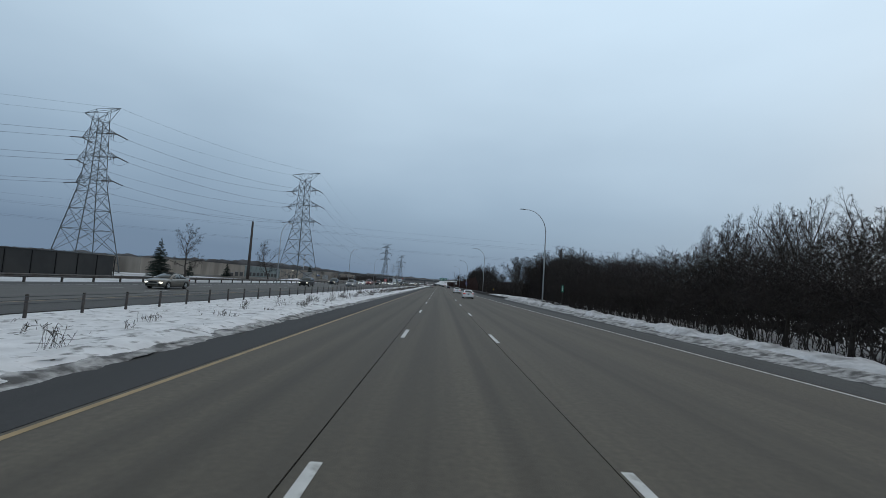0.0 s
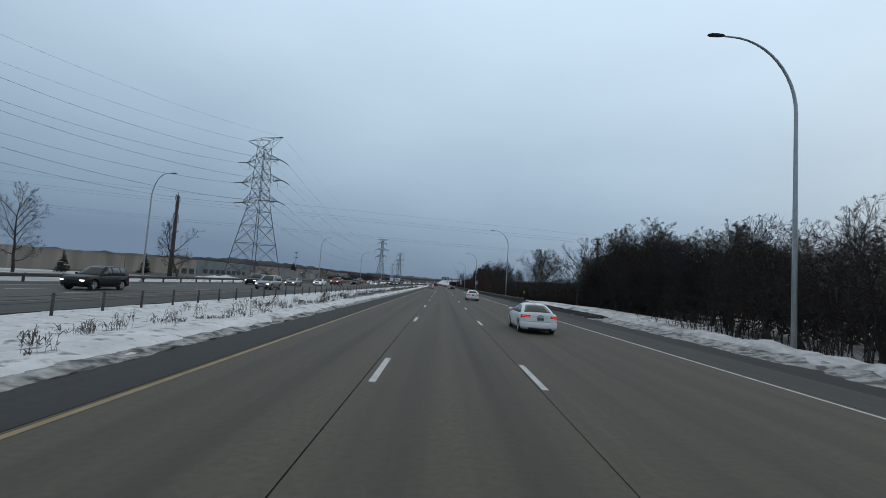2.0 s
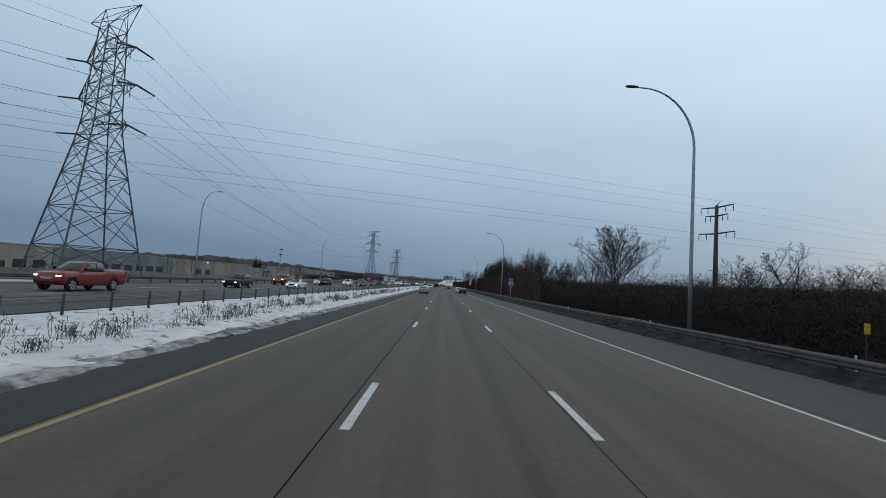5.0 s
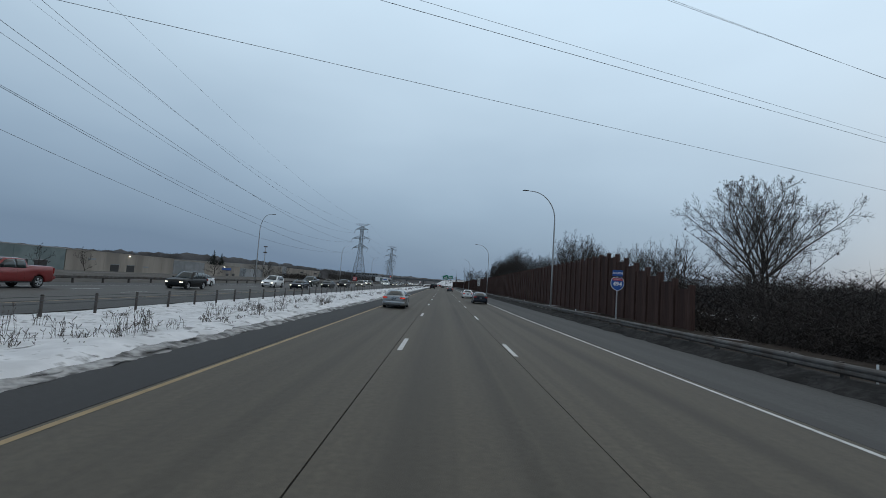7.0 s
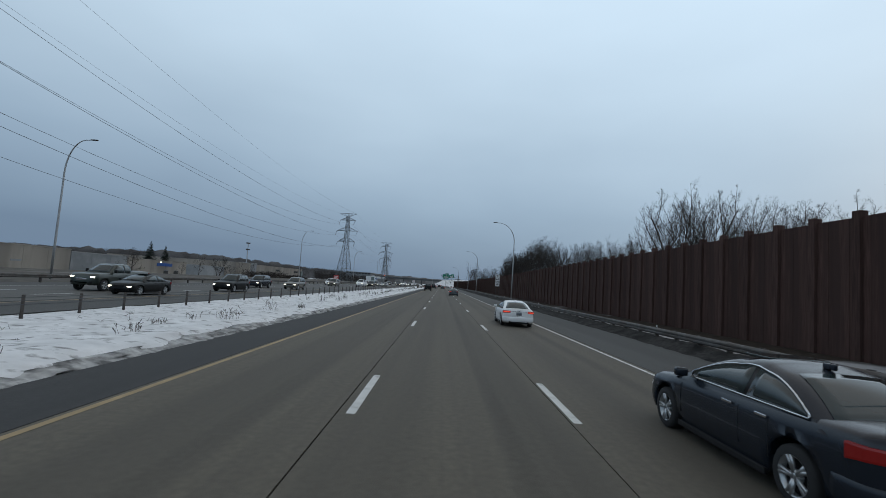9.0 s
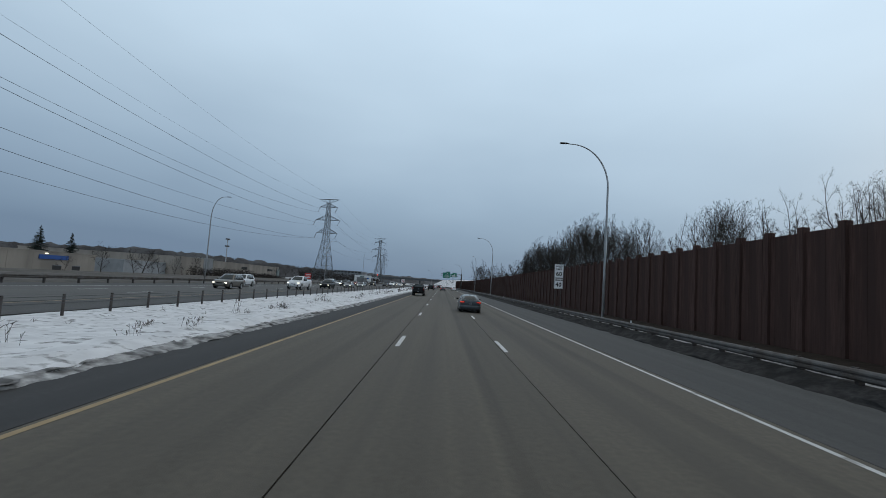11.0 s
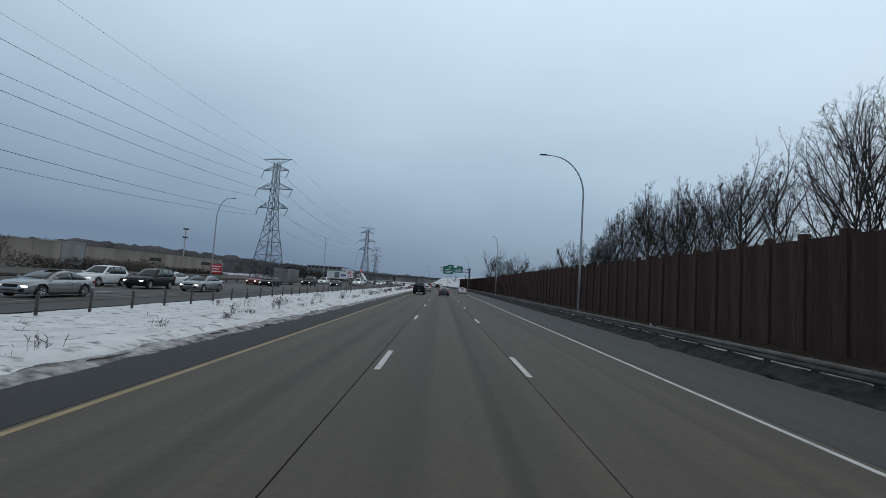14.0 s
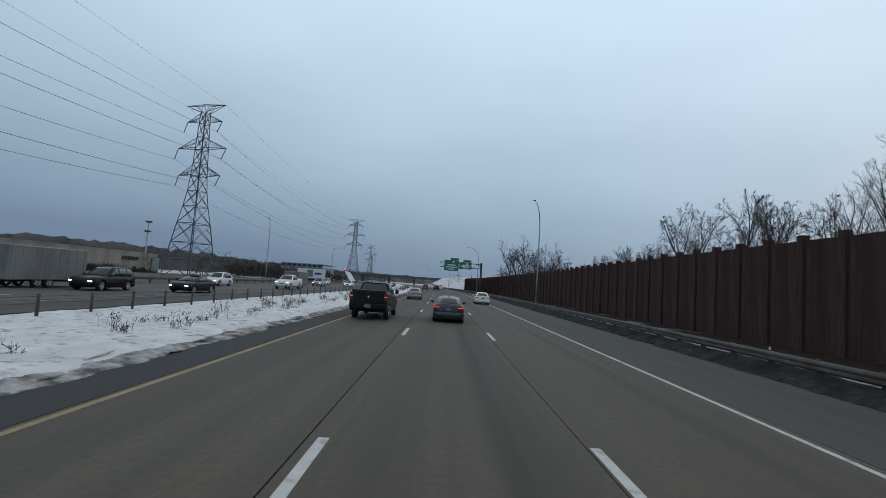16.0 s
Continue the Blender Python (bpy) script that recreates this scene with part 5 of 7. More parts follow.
ob = warehouse(516.3, 606, 6.15, BEIGE, "long beige factory building with black lettering bars", [(592, 594, -1.6, 1.2, "window"), (597, 599, -1.6, 1.2, "window"), (572, 574, -1.6, 1.2, "window")])
for a, n in ((548, 5), (586, 6)):
    for k in range(n):
        part("sign_bar", block(-111.95, -111.75, a + 1.5 * k, a + 1.0 + 1.5 * k, 3.2 + 0.2 * (k % 2), 4.6), INK, ob)
part("entrance_glass", block(-116, -111.4, 602, 606.4, -2.4, 4.9), TEAL_WALL, ob, "glazed entrance corner")

ob = thing("panel_wall", "long charcoal panel wall beyond the guard rail", "wall", kind="")
part("panels", block(-70.6, -70.2, 14, 98.8, -1.4, 3.25), DARK_WALL, ob)
part("coping", block(-70.7, -70.1, 13.9, 98.9, 3.25, 3.4), DARK_WALL, ob)
for k in range(18):
    part("panel_post", block(-70.2, -70.08, 14 + 5 * k - 0.1, 14 + 5 * k + 0.1, -1.4, 3.25), BLACK_TRIM, ob)

ob = thing("office_building", "dark flat-roofed office building beyond a wooded bank", "building")
part("wall", block(-97, -72, 702, 730, -1.5, 7.2), GREY_WALL, ob)
part("roof", block(-97.4, -71.6, 701.6, 730.4, 8.6, 9.1), GREY_WALL, ob, "pale flat roof edge")
for k in range(8):
    part("window", block(-96.6 + 3.05 * k, -94.4 + 3.05 * k, 701.9, 702.1, 7.2, 8.6), DARK_OPENING, ob)
    part("pier", block(-94.4 + 3.05 * k, -93.55 + 3.05 * k, 702, 702.5, 7.2, 8.6), GREY_WALL, ob)

# red roadside sign of the factory
ob = thing("factory_sign", "red factory sign board on two posts", "sign", at=Matrix.Translation((-58, 490, -0.9)) @ pose(0, 0, 0, 0, 0, -55))
part("board", block(-0.12, 0.12, -1.35, 1.35, 1.7, 4.1, 0.03), SIGN_RED, ob)
for k in range(3):
    part("sign_bar", block(0.12, 0.15, -1.05, 1.05 - 0.4 * (k % 2), 2.1 + 0.65 * k, 2.35 + 0.65 * k), SIGN_WHITE, ob)
for yy in (-1.1, 1.1):
    part("post", block(-0.06, 0.06, yy - 0.06, yy + 0.06, -0.3, 1.7), POST_STEEL, ob)


# tall floodlight masts
def flood_mast(x, y, top):
    ob = thing("floodlight_mast", "tall pale mast with two rings of floodlights", "floodlight", "floodlight masts", at=Matrix.Translation((x, y, -3)))
    part("mast", tube(bmesh.new(), [(0, 0, 0), (0, 0, top + 3)], [0.7, 0.4], 8), GALVANISED, ob)
    for z in (top + 2.5, top - 5):
        ring = part("lamp_ring", tube(bmesh.new(), [(1.6 * math.cos(t), 1.6 * math.sin(t), z) for t in (2 * math.pi * k / 10 for k in range(11))], 0.18, 5), POST_STEEL, ob)
        for k in range(6):
            t = 2 * math.pi * k / 6
            part("floodlight", block(1.8 * math.cos(t) - 0.5, 1.8 * math.cos(t) + 0.5, 1.8 * math.sin(t) - 0.5, 1.8 * math.sin(t) + 0.5, z - 0.1, z + 1.1), POST_STEEL, ring)


flood_mast(-232.7, 785, 35.5)

# ---- road signs ----
def sign_post(x, y, z0, name, label):
    return thing(name, label, "road sign", at=Matrix.Translation((x, y, z0)))


# speed limit over minimum speed
ob = sign_post(11.57, 339.65, 0, "speed_sign", "white speed limit sign over a minimum speed sign")
for xx in (-0.3, 0.3):
    part("post", block(xx - 0.03, xx + 0.03, 0.03, 0.08, -0.2, 4.95), POST_STEEL, ob)
p1 = part("limit_panel", rounded(-0.46, 0.46, 0, 0.025, 3.62, 5.02, 0.01), SIGN_WHITE, ob)
p2 = part("minimum_panel", rounded(-0.46, 0.46, 0, 0.025, 2.5, 3.56, 0.01), SIGN_WHITE, ob)
for p, z0, z1 in ((p1, 3.66, 4.98), (p2, 2.54, 3.52)):
    for a in ((-0.43, -0.41, z0, z1), (0.41, 0.43, z0, z1), (-0.43, 0.43, z0, z0 + 0.02), (-0.43, 0.43, z1 - 0.02, z1)):
        part("border", block(a[0], a[1], -0.004, 0.001, a[2], a[3]), INK, p)
words("SPEED", 0.25, INK, p1, Matrix.Translation((0, -0.006, 4.80)), bold=0.006)
words("LIMIT", 0.25, INK, p1, Matrix.Translation((0, -0.006, 4.52)), bold=0.006)
words("60", 0.62, INK, p1, Matrix.Translation((0, -0.006, 4.02)), bold=0.014)
words("MINIMUM", 0.19, INK, p2, Matrix.Translation((0, -0.006, 3.38)), bold=0.005)
words("40", 0.62, INK, p2, Matrix.Translation((0, -0.006, 2.92)), bold=0.014)

# interstate shield
ob = sign_post(12.1, 219.7, 0, "route_sign", "blue and red interstate route shield under a blue direction plate")
part("post", block(-0.04, 0.04, 0.03, 0.1, -0.2, 3.9), GALVANISED, ob)
top_plate = part("direction_plate", rounded(-0.38, 0.38, 0, 0.02, 3.55, 4.0, 0.02), SIGN_BLUE, ob)
words("SOUTH", 0.22, SIGN_WHITE, top_plate, Matrix.Translation((0, -0.006, 3.77)), bold=0.005)


def shield(w, h, z, thick, y):
    bm = bmesh.new()
    pts = [(-0.30, 1.0), (-0.36, 0.93), (-0.44, 0.86), (-0.5, 0.62), (-0.48, 0.42), (-0.38, 0.22), (-0.2, 0.08), (0, 0.0)]
    loop = [(x * w, z + q * h) for x, q in pts] + [(-x * w, z + q * h) for x, q in pts[-2::-1]]
    loop = loop[::-1] + [(-0.15 * w, z + 0.955 * h), (0, z + 0.985 * h), (0.15 * w, z + 0.955 * h)][::1]
    f = bm.faces.new([bm.verts.new((x, y, q)) for x, q in loop])
    g = bmesh.ops.extrude_face_region(bm, geom=[f])
    bmesh.ops.translate(bm, verts=[v for v in g["geom"] if isinstance(v, bmesh.types.BMVert)], vec=(0, thick, 0))
    return bm


edge = part("shield_border", shield(1.0, 1.0, 2.48, 0.02, 0.0), SIGN_WHITE, ob)
part("shield_field", shield(0.92, 0.92, 2.52, 0.003, -0.004), SIGN_BLUE, edge)
part("red_band", rounded(-0.36, 0.36, -0.008, -0.003, 3.24, 3.40, 0.001), SIGN_RED, edge)
words("INTERSTATE", 0.1, SIGN_WHITE, edge, Matrix.Translation((0, -0.012, 3.315)))
words("494", 0.44, SIGN_WHITE, edge, Matrix.Translation((0, -0.01, 2.98)), bold=0.012)

# green mile marker
ob = sign_post(17.55, 68, -0.4, "mile_marker", "narrow green mile marker with white figures")
part("post", block(-0.035, 0.035, 0.02, 0.07, -0.3, 3.4), POST_STEEL, ob)
pn = part("panel", rounded(-0.16, 0.16, 0, 0.02, 2.5, 3.5, 0.01), SIGN_GREEN, ob)
words("2", 0.42, SIGN_WHITE, pn, Matrix.Translation((0, -0.006, 3.18)), bold=0.008)
words("1", 0.42, SIGN_WHITE, pn, Matrix.Translation((0, -0.006, 2.78)), bold=0.008)

# no U-turn sign on the median
ob = sign_post(-12.25, 431.4, 0, "no_turn_sign", "white square sign that forbids turning back, on the median")
for xx in (-0.25, 0.25):
    part("post", block(xx - 0.03, xx + 0.03, 0.03, 0.08, -0.2, 2.9), POST_STEEL, ob)
pn = part("panel", rounded(-0.46, 0.46, 0, 0.02, 2.05, 2.97, 0.03), SIGN_WHITE, ob)
ring = [(0.34 * math.cos(t), -0.006, 2.51 + 0.34 * math.sin(t)) for t in (2 * math.pi * k / 24 for k in range(25))]
part("ring", tube(bmesh.new(), ring, 0.035, 5), SIGN_RED, pn)
part("bar", tube(bmesh.new(), [(-0.24, -0.008, 2.75), (0.24, -0.008, 2.27)], 0.03, 5), SIGN_RED, pn)
turn = [(0.12, -0.004, 2.33)] + [(0.12 * math.cos(t), -0.004, 2.58 + 0.12 * math.sin(t)) for t in (math.pi * k / 8 for k in range(9))] + [(-0.12, -0.004, 2.45)]
part("arrow", tube(bmesh.new(), turn, 0.035, 5), INK, pn)

# small yellow plate in the brush, and a far white sign
ob = sign_post(17.3, 152.5, -0.3, "yellow_plate", "small yellow marker plate on a stake")
part("post", block(-0.03, 0.03, 0.02, 0.06, -0.2, 1.9), POST_STEEL, ob)
part("panel", rounded(-0.13, 0.13, 0, 0.02, 1.5, 1.95, 0.02), SIGN_YELLOW, ob)

# overhead guide signs
GY = 560.0
ob = thing("overhead_sign_gantry", "steel overhead gantry with two green guide signs", "sign gantry", at=Matrix.Translation((bend(GY) + 1.45, GY, 0)))
bars = []
for y in (0.0, 1.1):
    for z in (7.3, 8.6):
        bars.append((-1.4, y, z, 10.9, y, z, 0.08, 0.08))
for k in range(9):
    x0, x1 = -1.4 + 1.36 * k, -1.4 + 1.36 * (k + 1)
    for y in (0.0, 1.1):
        bars.append((x0, y, 7.3 if k % 2 else 8.6, x1, y, 8.6 if k % 2 else 7.3, 0.05, 0.05))
    for z in (7.3, 8.6):
        bars.append((x0, 0, z, x1, 1.1, z, 0.04, 0.04))
hang(new("truss", tri_mesh("truss", *sticks(bars, 5), POST_STEEL)), ob)
part("column", tube(bmesh.new(), [(10.6, 0.55, -0.3), (10.6, 0.55, 9.0)], [0.35, 0.3], 10), POST_STEEL, ob, smooth=True)
for a, b, z0, z1 in ((-0.2, 4.0, 6.2, 9.3), (4.2, 7.7, 6.9, 8.9)):
    pn = part("guide_sign", rounded(a, b, -0.12, -0.05, z0, z1, 0.03), SIGN_GREEN, ob, "green guide sign with white bars")
    part("exit_tab", rounded(b - 2.4, b - 0.1, -0.12, -0.05, z1 + 0.03, z1 + 0.65, 0.02), SIGN_GREEN, pn)
    for k, (u, w) in enumerate(((0.5, 0.55), (0.3, 0.75), (0.12, 0.4))):
        zz = z0 + (z1 - z0) * u
        part("text_bar", block(a + (b - a) * (0.5 - w / 2), a + (b - a) * (0.5 + w / 2), -0.135, -0.122, zz, zz + 0.26), SIGN_WHITE, pn)
    part("shield_disc", cylinder(bmesh.new(), ((a + b) / 2 + 0.5, -0.13, z1 - 0.5), "y", 0.3, 0.012, 14), SIGN_WHITE, pn)

# billboard and far ramp
ob = thing("billboard", "white billboard on a post beyond the oncoming lanes", "billboard", at=Matrix.Translation((-58.6, 631, -0.4)))
part("board", rounded(-6.2, 6.2, -0.2, 0.2, 1.3, 5.5, 0.05), SIGN_WHITE, ob)
part("print_patch", rounded(-1.9, 0.7, -0.24, -0.2, 1.9, 5.0, 0.02), TEAL_WALL, ob)
part("print_patch", rounded(1.5, 4.6, -0.24, -0.2, 3.0, 3.9, 0.02), SIGN_BLUE, ob)
for xx in (-3.5, 3.5):
    part("post", block(xx - 0.2, xx + 0.2, -0.2, 0.2, -0.4, 1.3), POST_STEEL, ob)

# ---- overpass and its snowy embankments ----
OY = 905.0
ob = thing("overpass", "concrete road bridge crossing over the motorway ahead", "bridge")
part("deck", block(-88, 40, OY, OY + 12, 5.6, 7.2), BRIDGE, ob)
part("parapet", block(-88, 40, OY - 0.2, OY + 0.15, 7.2, 8.1), BRIDGE, ob)
for x in (-84, -56, -30):
    part("pier", block(x - 0.8, x + 0.8, OY + 3, OY + 9, -0.5, 5.6), BRIDGE, ob)


def embankment(name, label, pts_low, pts_high, mat, seed):
    bm = bmesh.new()
    n, m = 40, 9
    rng = np.random.default_rng(seed)
    g = []
    for i in range(n + 1):
        u = i / n * (len(pts_low) - 1)
        k = min(int(u), len(pts_low) - 2)
        lo = Vector(pts_low[k]).lerp(Vector(pts_low[k + 1]), u - k)
        hi = Vector(pts_high[k]).lerp(Vector(pts_high[k + 1]), u - k)
        g.append([bm.verts.new(lo.lerp(hi, j / m) + Vector((0, 0, rng.normal(0, 0.1) if 0 < j < m else 0))) for j in range(m + 1)])
    for a, b in zip(g, g[1:]):
        for j in range(m):
            bm.faces.new((a[j], a[j + 1], b[j + 1], b[j]))
    return tagged(part(name, bm, mat, None, smooth=True), label, "embankment", kind="structure")


embankment("embankment_east", "snow-covered embankment of the overpass", [(6, 636, -0.2), (2, 655, -0.2), (-7, 720, -0.2), (-12, 750, -0.2)], [(34, 650, 7.0), (25, 682, 7.6), (12, 735, 7.6), (0, 775, 7.0)], SNOW, 1)
embankment("embankment_west", "snow-covered slope of the ramp on the oncoming side", [(-51.8, 688, -0.4), (-59, 740, -0.4), (-67, 780, -0.4), (-88, 860, -0.4)], [(-58, 696, 6.2), (-64, 745, 5.9), (-72, 785, 5.6), (-92, 868, 5.6)], SNOW, 2)
ob = thing("ramp_signal", "red lit signal on a slim post at the ramp", "traffic signal", at=Matrix.Translation((-56.5, 690, 0)))
part("post", block(-0.08, 0.08, -0.08, 0.08, -0.3, 6.4), POST_STEEL, ob)
part("signal_head", rounded(-0.3, 0.3, -0.2, 0.2, 6.2, 7.3, 0.05), BLACK_TRIM, ob)
part("red_lens", cylinder(bmesh.new(), (0, -0.22, 7.0), "y", 0.30, 0.03, 14), SIGNAL_RED, ob, "lit red lens")


# ---- vehicles ----
def wheel_parts(r, wide):
    """Meshes of a tyre and of a spoked rim, axle along x."""
    key = (r, wide)
    if key in WHEELS:
        return WHEELS[key]
    bm = bmesh.new()
    prof = [(-wide / 2, r * 0.66), (-wide / 2, r * 0.9), (-wide * 0.38, r * 0.985), (0, r), (wide * 0.38, r * 0.985), (wide / 2, r * 0.9), (wide / 2, r * 0.66)]
    n = 20
    rings = [[bm.verts.new((x, q * math.cos(t), q * math.sin(t))) for x, q in prof] for t in (2 * math.pi * k / n for k in range(n))]
    for k in range(n):
        a, b = rings[k], rings[(k + 1) % n]
        for j in range(len(prof) - 1):
            bm.faces.new((a[j], b[j], b[j + 1], a[j + 1]))
    tyre = bpy.data.meshes.new("tyre")
    bm.to_mesh(tyre)
    bm.free()
    tyre.materials.append(TYRE)
    bm = bmesh.new()
    cylinder(bm, (0, 0, 0), "x", r * 0.2, wide * 0.42, 10)
    for k in range(5):
        t = 2 * math.pi * k / 5
        for d in (-0.13, 0.13):
            c0, c1 = r * 0.12, r * 0.66
            p = Vector((wide * 0.34, c0 * math.cos(t), c0 * math.sin(t)))
            q = Vector((wide * 0.42, c1 * math.cos(t + d), c1 * math.sin(t + d)))
            tube(bm, [p, q], [r * 0.085, r * 0.07], 4)
            tube(bm, [Vector((-p.x, p.y, p.z)), Vector((-q.x, q.y, q.z))], [r * 0.085, r * 0.07], 5)
    lip = [(-wide * 0.47, r * 0.68), (-wide * 0.47, r * 0.62), (wide * 0.47, r * 0.62), (wide * 0.47, r * 0.68)]
    rings = [[bm.verts.new((x, q * math.cos(t), q * math.sin(t))) for x, q in lip] for t in (2 * math.pi * k / n for k in range(n))]
    for k in range(n):
        a, b = rings[k], rings[(k + 1) % n]
        for j in range(3):
            bm.faces.new((a[j], b[j], b[j + 1], a[j + 1]))
    rim = bpy.data.meshes.new("rim")
    bm.to_mesh(rim)
    bm.free()
    rim.materials.append(RIM)
    bm = bmesh.new()
    cylinder(bm, (0, 0, 0), "x", r * 0.6, wide * 0.12, 20)
    disc = bpy.data.meshes.new("brake_disc")
    bm.to_mesh(disc)
    bm.free()
    disc.materials.append(BLACK_TRIM)
    for me in (tyre, rim):
        me.polygons.foreach_set("use_smooth", [True] * len(me.polygons))
    WHEELS[key] = (tyre, rim, disc)
    return WHEELS[key]


WHEELS = {}

# shape of each kind: length, width, wheelbase, rear and front overhang, wheel radius, clearance, top line of the body as (y from the rear
# axle, z), cabin as (rear base, rear roof, front roof, front base) from the rear axle, belt height, roof height, pillar stations
SHAPES = {
    "sedan": dict(corner=0.30, turn_in=0.26, taper=0.09, wide=1.80, wb=2.80, rear=0.98, front=0.88, r=0.328, clear=0.19, top=[(-0.98, 0.70), (-0.965, 0.90), (-0.945, 0.985), (-0.91, 1.005), (-0.5, 1.0), (0.0, 0.985), (0.9, 0.96), (2.1, 0.945), (2.5, 0.925), (3.2, 0.845), (3.5, 0.76), (3.64, 0.62), (3.68, 0.48)], cabin=(-0.40, 0.74, 1.22, 2.52), glass=(-0.31, 0.44, 1.62, 2.40), bow=1.7, belt=0.955, roof=1.415, pillars=(-0.10, 0.86, 0.93, 2.10)),
    "suv": dict(corner=0.30, turn_in=0.24, taper=0.05, wide=1.92, wb=2.78, rear=0.98, front=0.92, r=0.36, clear=0.24, top=[(-0.98, 0.75), (-0.94, 1.02), (-0.8, 1.09), (0.9, 1.07), (2.0, 1.06), (2.35, 1.04), (3.2, 0.97), (3.5, 0.88), (3.65, 0.72), (3.70, 0.55)], cabin=(-0.90, -0.52, 1.35, 2.25), glass=(-0.80, -0.55, 1.40, 2.16), bow=1.0, belt=1.06, roof=1.72, pillars=(-0.45, 0.10, 0.16, 0.95, 1.03, 1.9)),
    "pickup": dict(corner=0.08, turn_in=0.08, taper=0.0, wide=2.0, wb=3.75, rear=1.18, front=0.95, r=0.42, clear=0.40, top=[(-1.18, 1.0), (-1.16, 1.46), (-1.13, 1.50), (0.6, 1.50), (0.85, 1.42), (1.6, 1.32), (2.9, 1.30), (3.3, 1.28), (4.3, 1.22), (4.55, 1.14), (4.68, 0.90), (4.70, 0.66)], cabin=(0.72, 0.94, 2.30, 3.2), glass=(0.76, 0.92, 2.36, 3.1), bow=1.0, belt=1.33, roof=1.97, pillars=(1.0, 1.62, 1.70, 2.78)),
}


def plan_half(s, y):
    """Half width of the body in plan, its corners rounded."""
    y0, y1, half = -s["rear"], s["wb"] + s["front"], s["wide"] / 2
    w = half * (1 - s["taper"] * max(0.0, 1 - (y - y0) / 1.0) ** 2 - 0.05 * max(0.0, 1 - (y1 - y) / 1.2) ** 2)
    for d, a, b in ((y - y0, s["corner"], s["turn_in"]), (y1 - y, 0.50, 0.42)):
        if d < b:
            w -= a * (1 - math.sqrt(max(0.0, 1 - ((b - d) / b) ** 2)))
    return w


def wrap_band(s, stops, z0, z1, off, side=0, thick=0.03, edge=0.02, slim=0.0):
    """A band that follows the rounded tail: stops are distances ahead of it, then across to x."""
    y0 = -s["rear"]
    deep, x_in = stops
    b = s["turn_in"]
    line = [(plan_half(s, y0 + d), y0 + d) for d in [deep * (1 - k / 5) + b * k / 5 for k in range(5) if deep > b]]
    line += [(plan_half(s, y0 + d), y0 + d) for d in (b * (1 - math.sin(math.pi / 2 * k / 8)) for k in range(9)) if d <= deep]
    flat = plan_half(s, y0)
    line += [(flat + (x_in - flat) * k / 3, y0 - 0.012 * (1 - (x_in / flat) ** 2) * k / 3) for k in (1, 2, 3)]
    if side == 0:
        line = line[:-1] + [(-x, y) for x, y in reversed(line[:-1])]
    bm = bmesh.new()
    rows = []
    for i, (x, y) in enumerate(line):
        xa, ya = line[max(i - 1, 0)]
        xb, yb = line[min(i + 1, len(line) - 1)]
        nx, ny = (yb - ya), -(xb - xa)
        ln = math.hypot(nx, ny) + 1e-9
        nx, ny = -nx / ln, -ny / ln
        row = []
        zl = z0 + slim * i / (len(line) - 1)
        for o, z in ((-thick, zl), (off - 0.3 * edge, zl), (off, zl + edge), (off, z1 - edge), (off - 0.3 * edge, z1), (-thick, z1)):
            px, py = x + nx * o, y + ny * o
            row.append(bm.verts.new((px * (side or 1), py, z)))
        rows.append(row)
    for r, q in zip(rows, rows[1:]):
        for j in range(6):
            f = (r[j], r[(j + 1) % 6], q[(j + 1) % 6], q[j])
            bm.faces.new(f)
    bm.faces.new(rows[0][::-1])
    bm.faces.new(rows[-1])
    bmesh.ops.recalc_face_normals(bm, faces=bm.faces[:])
    return bm


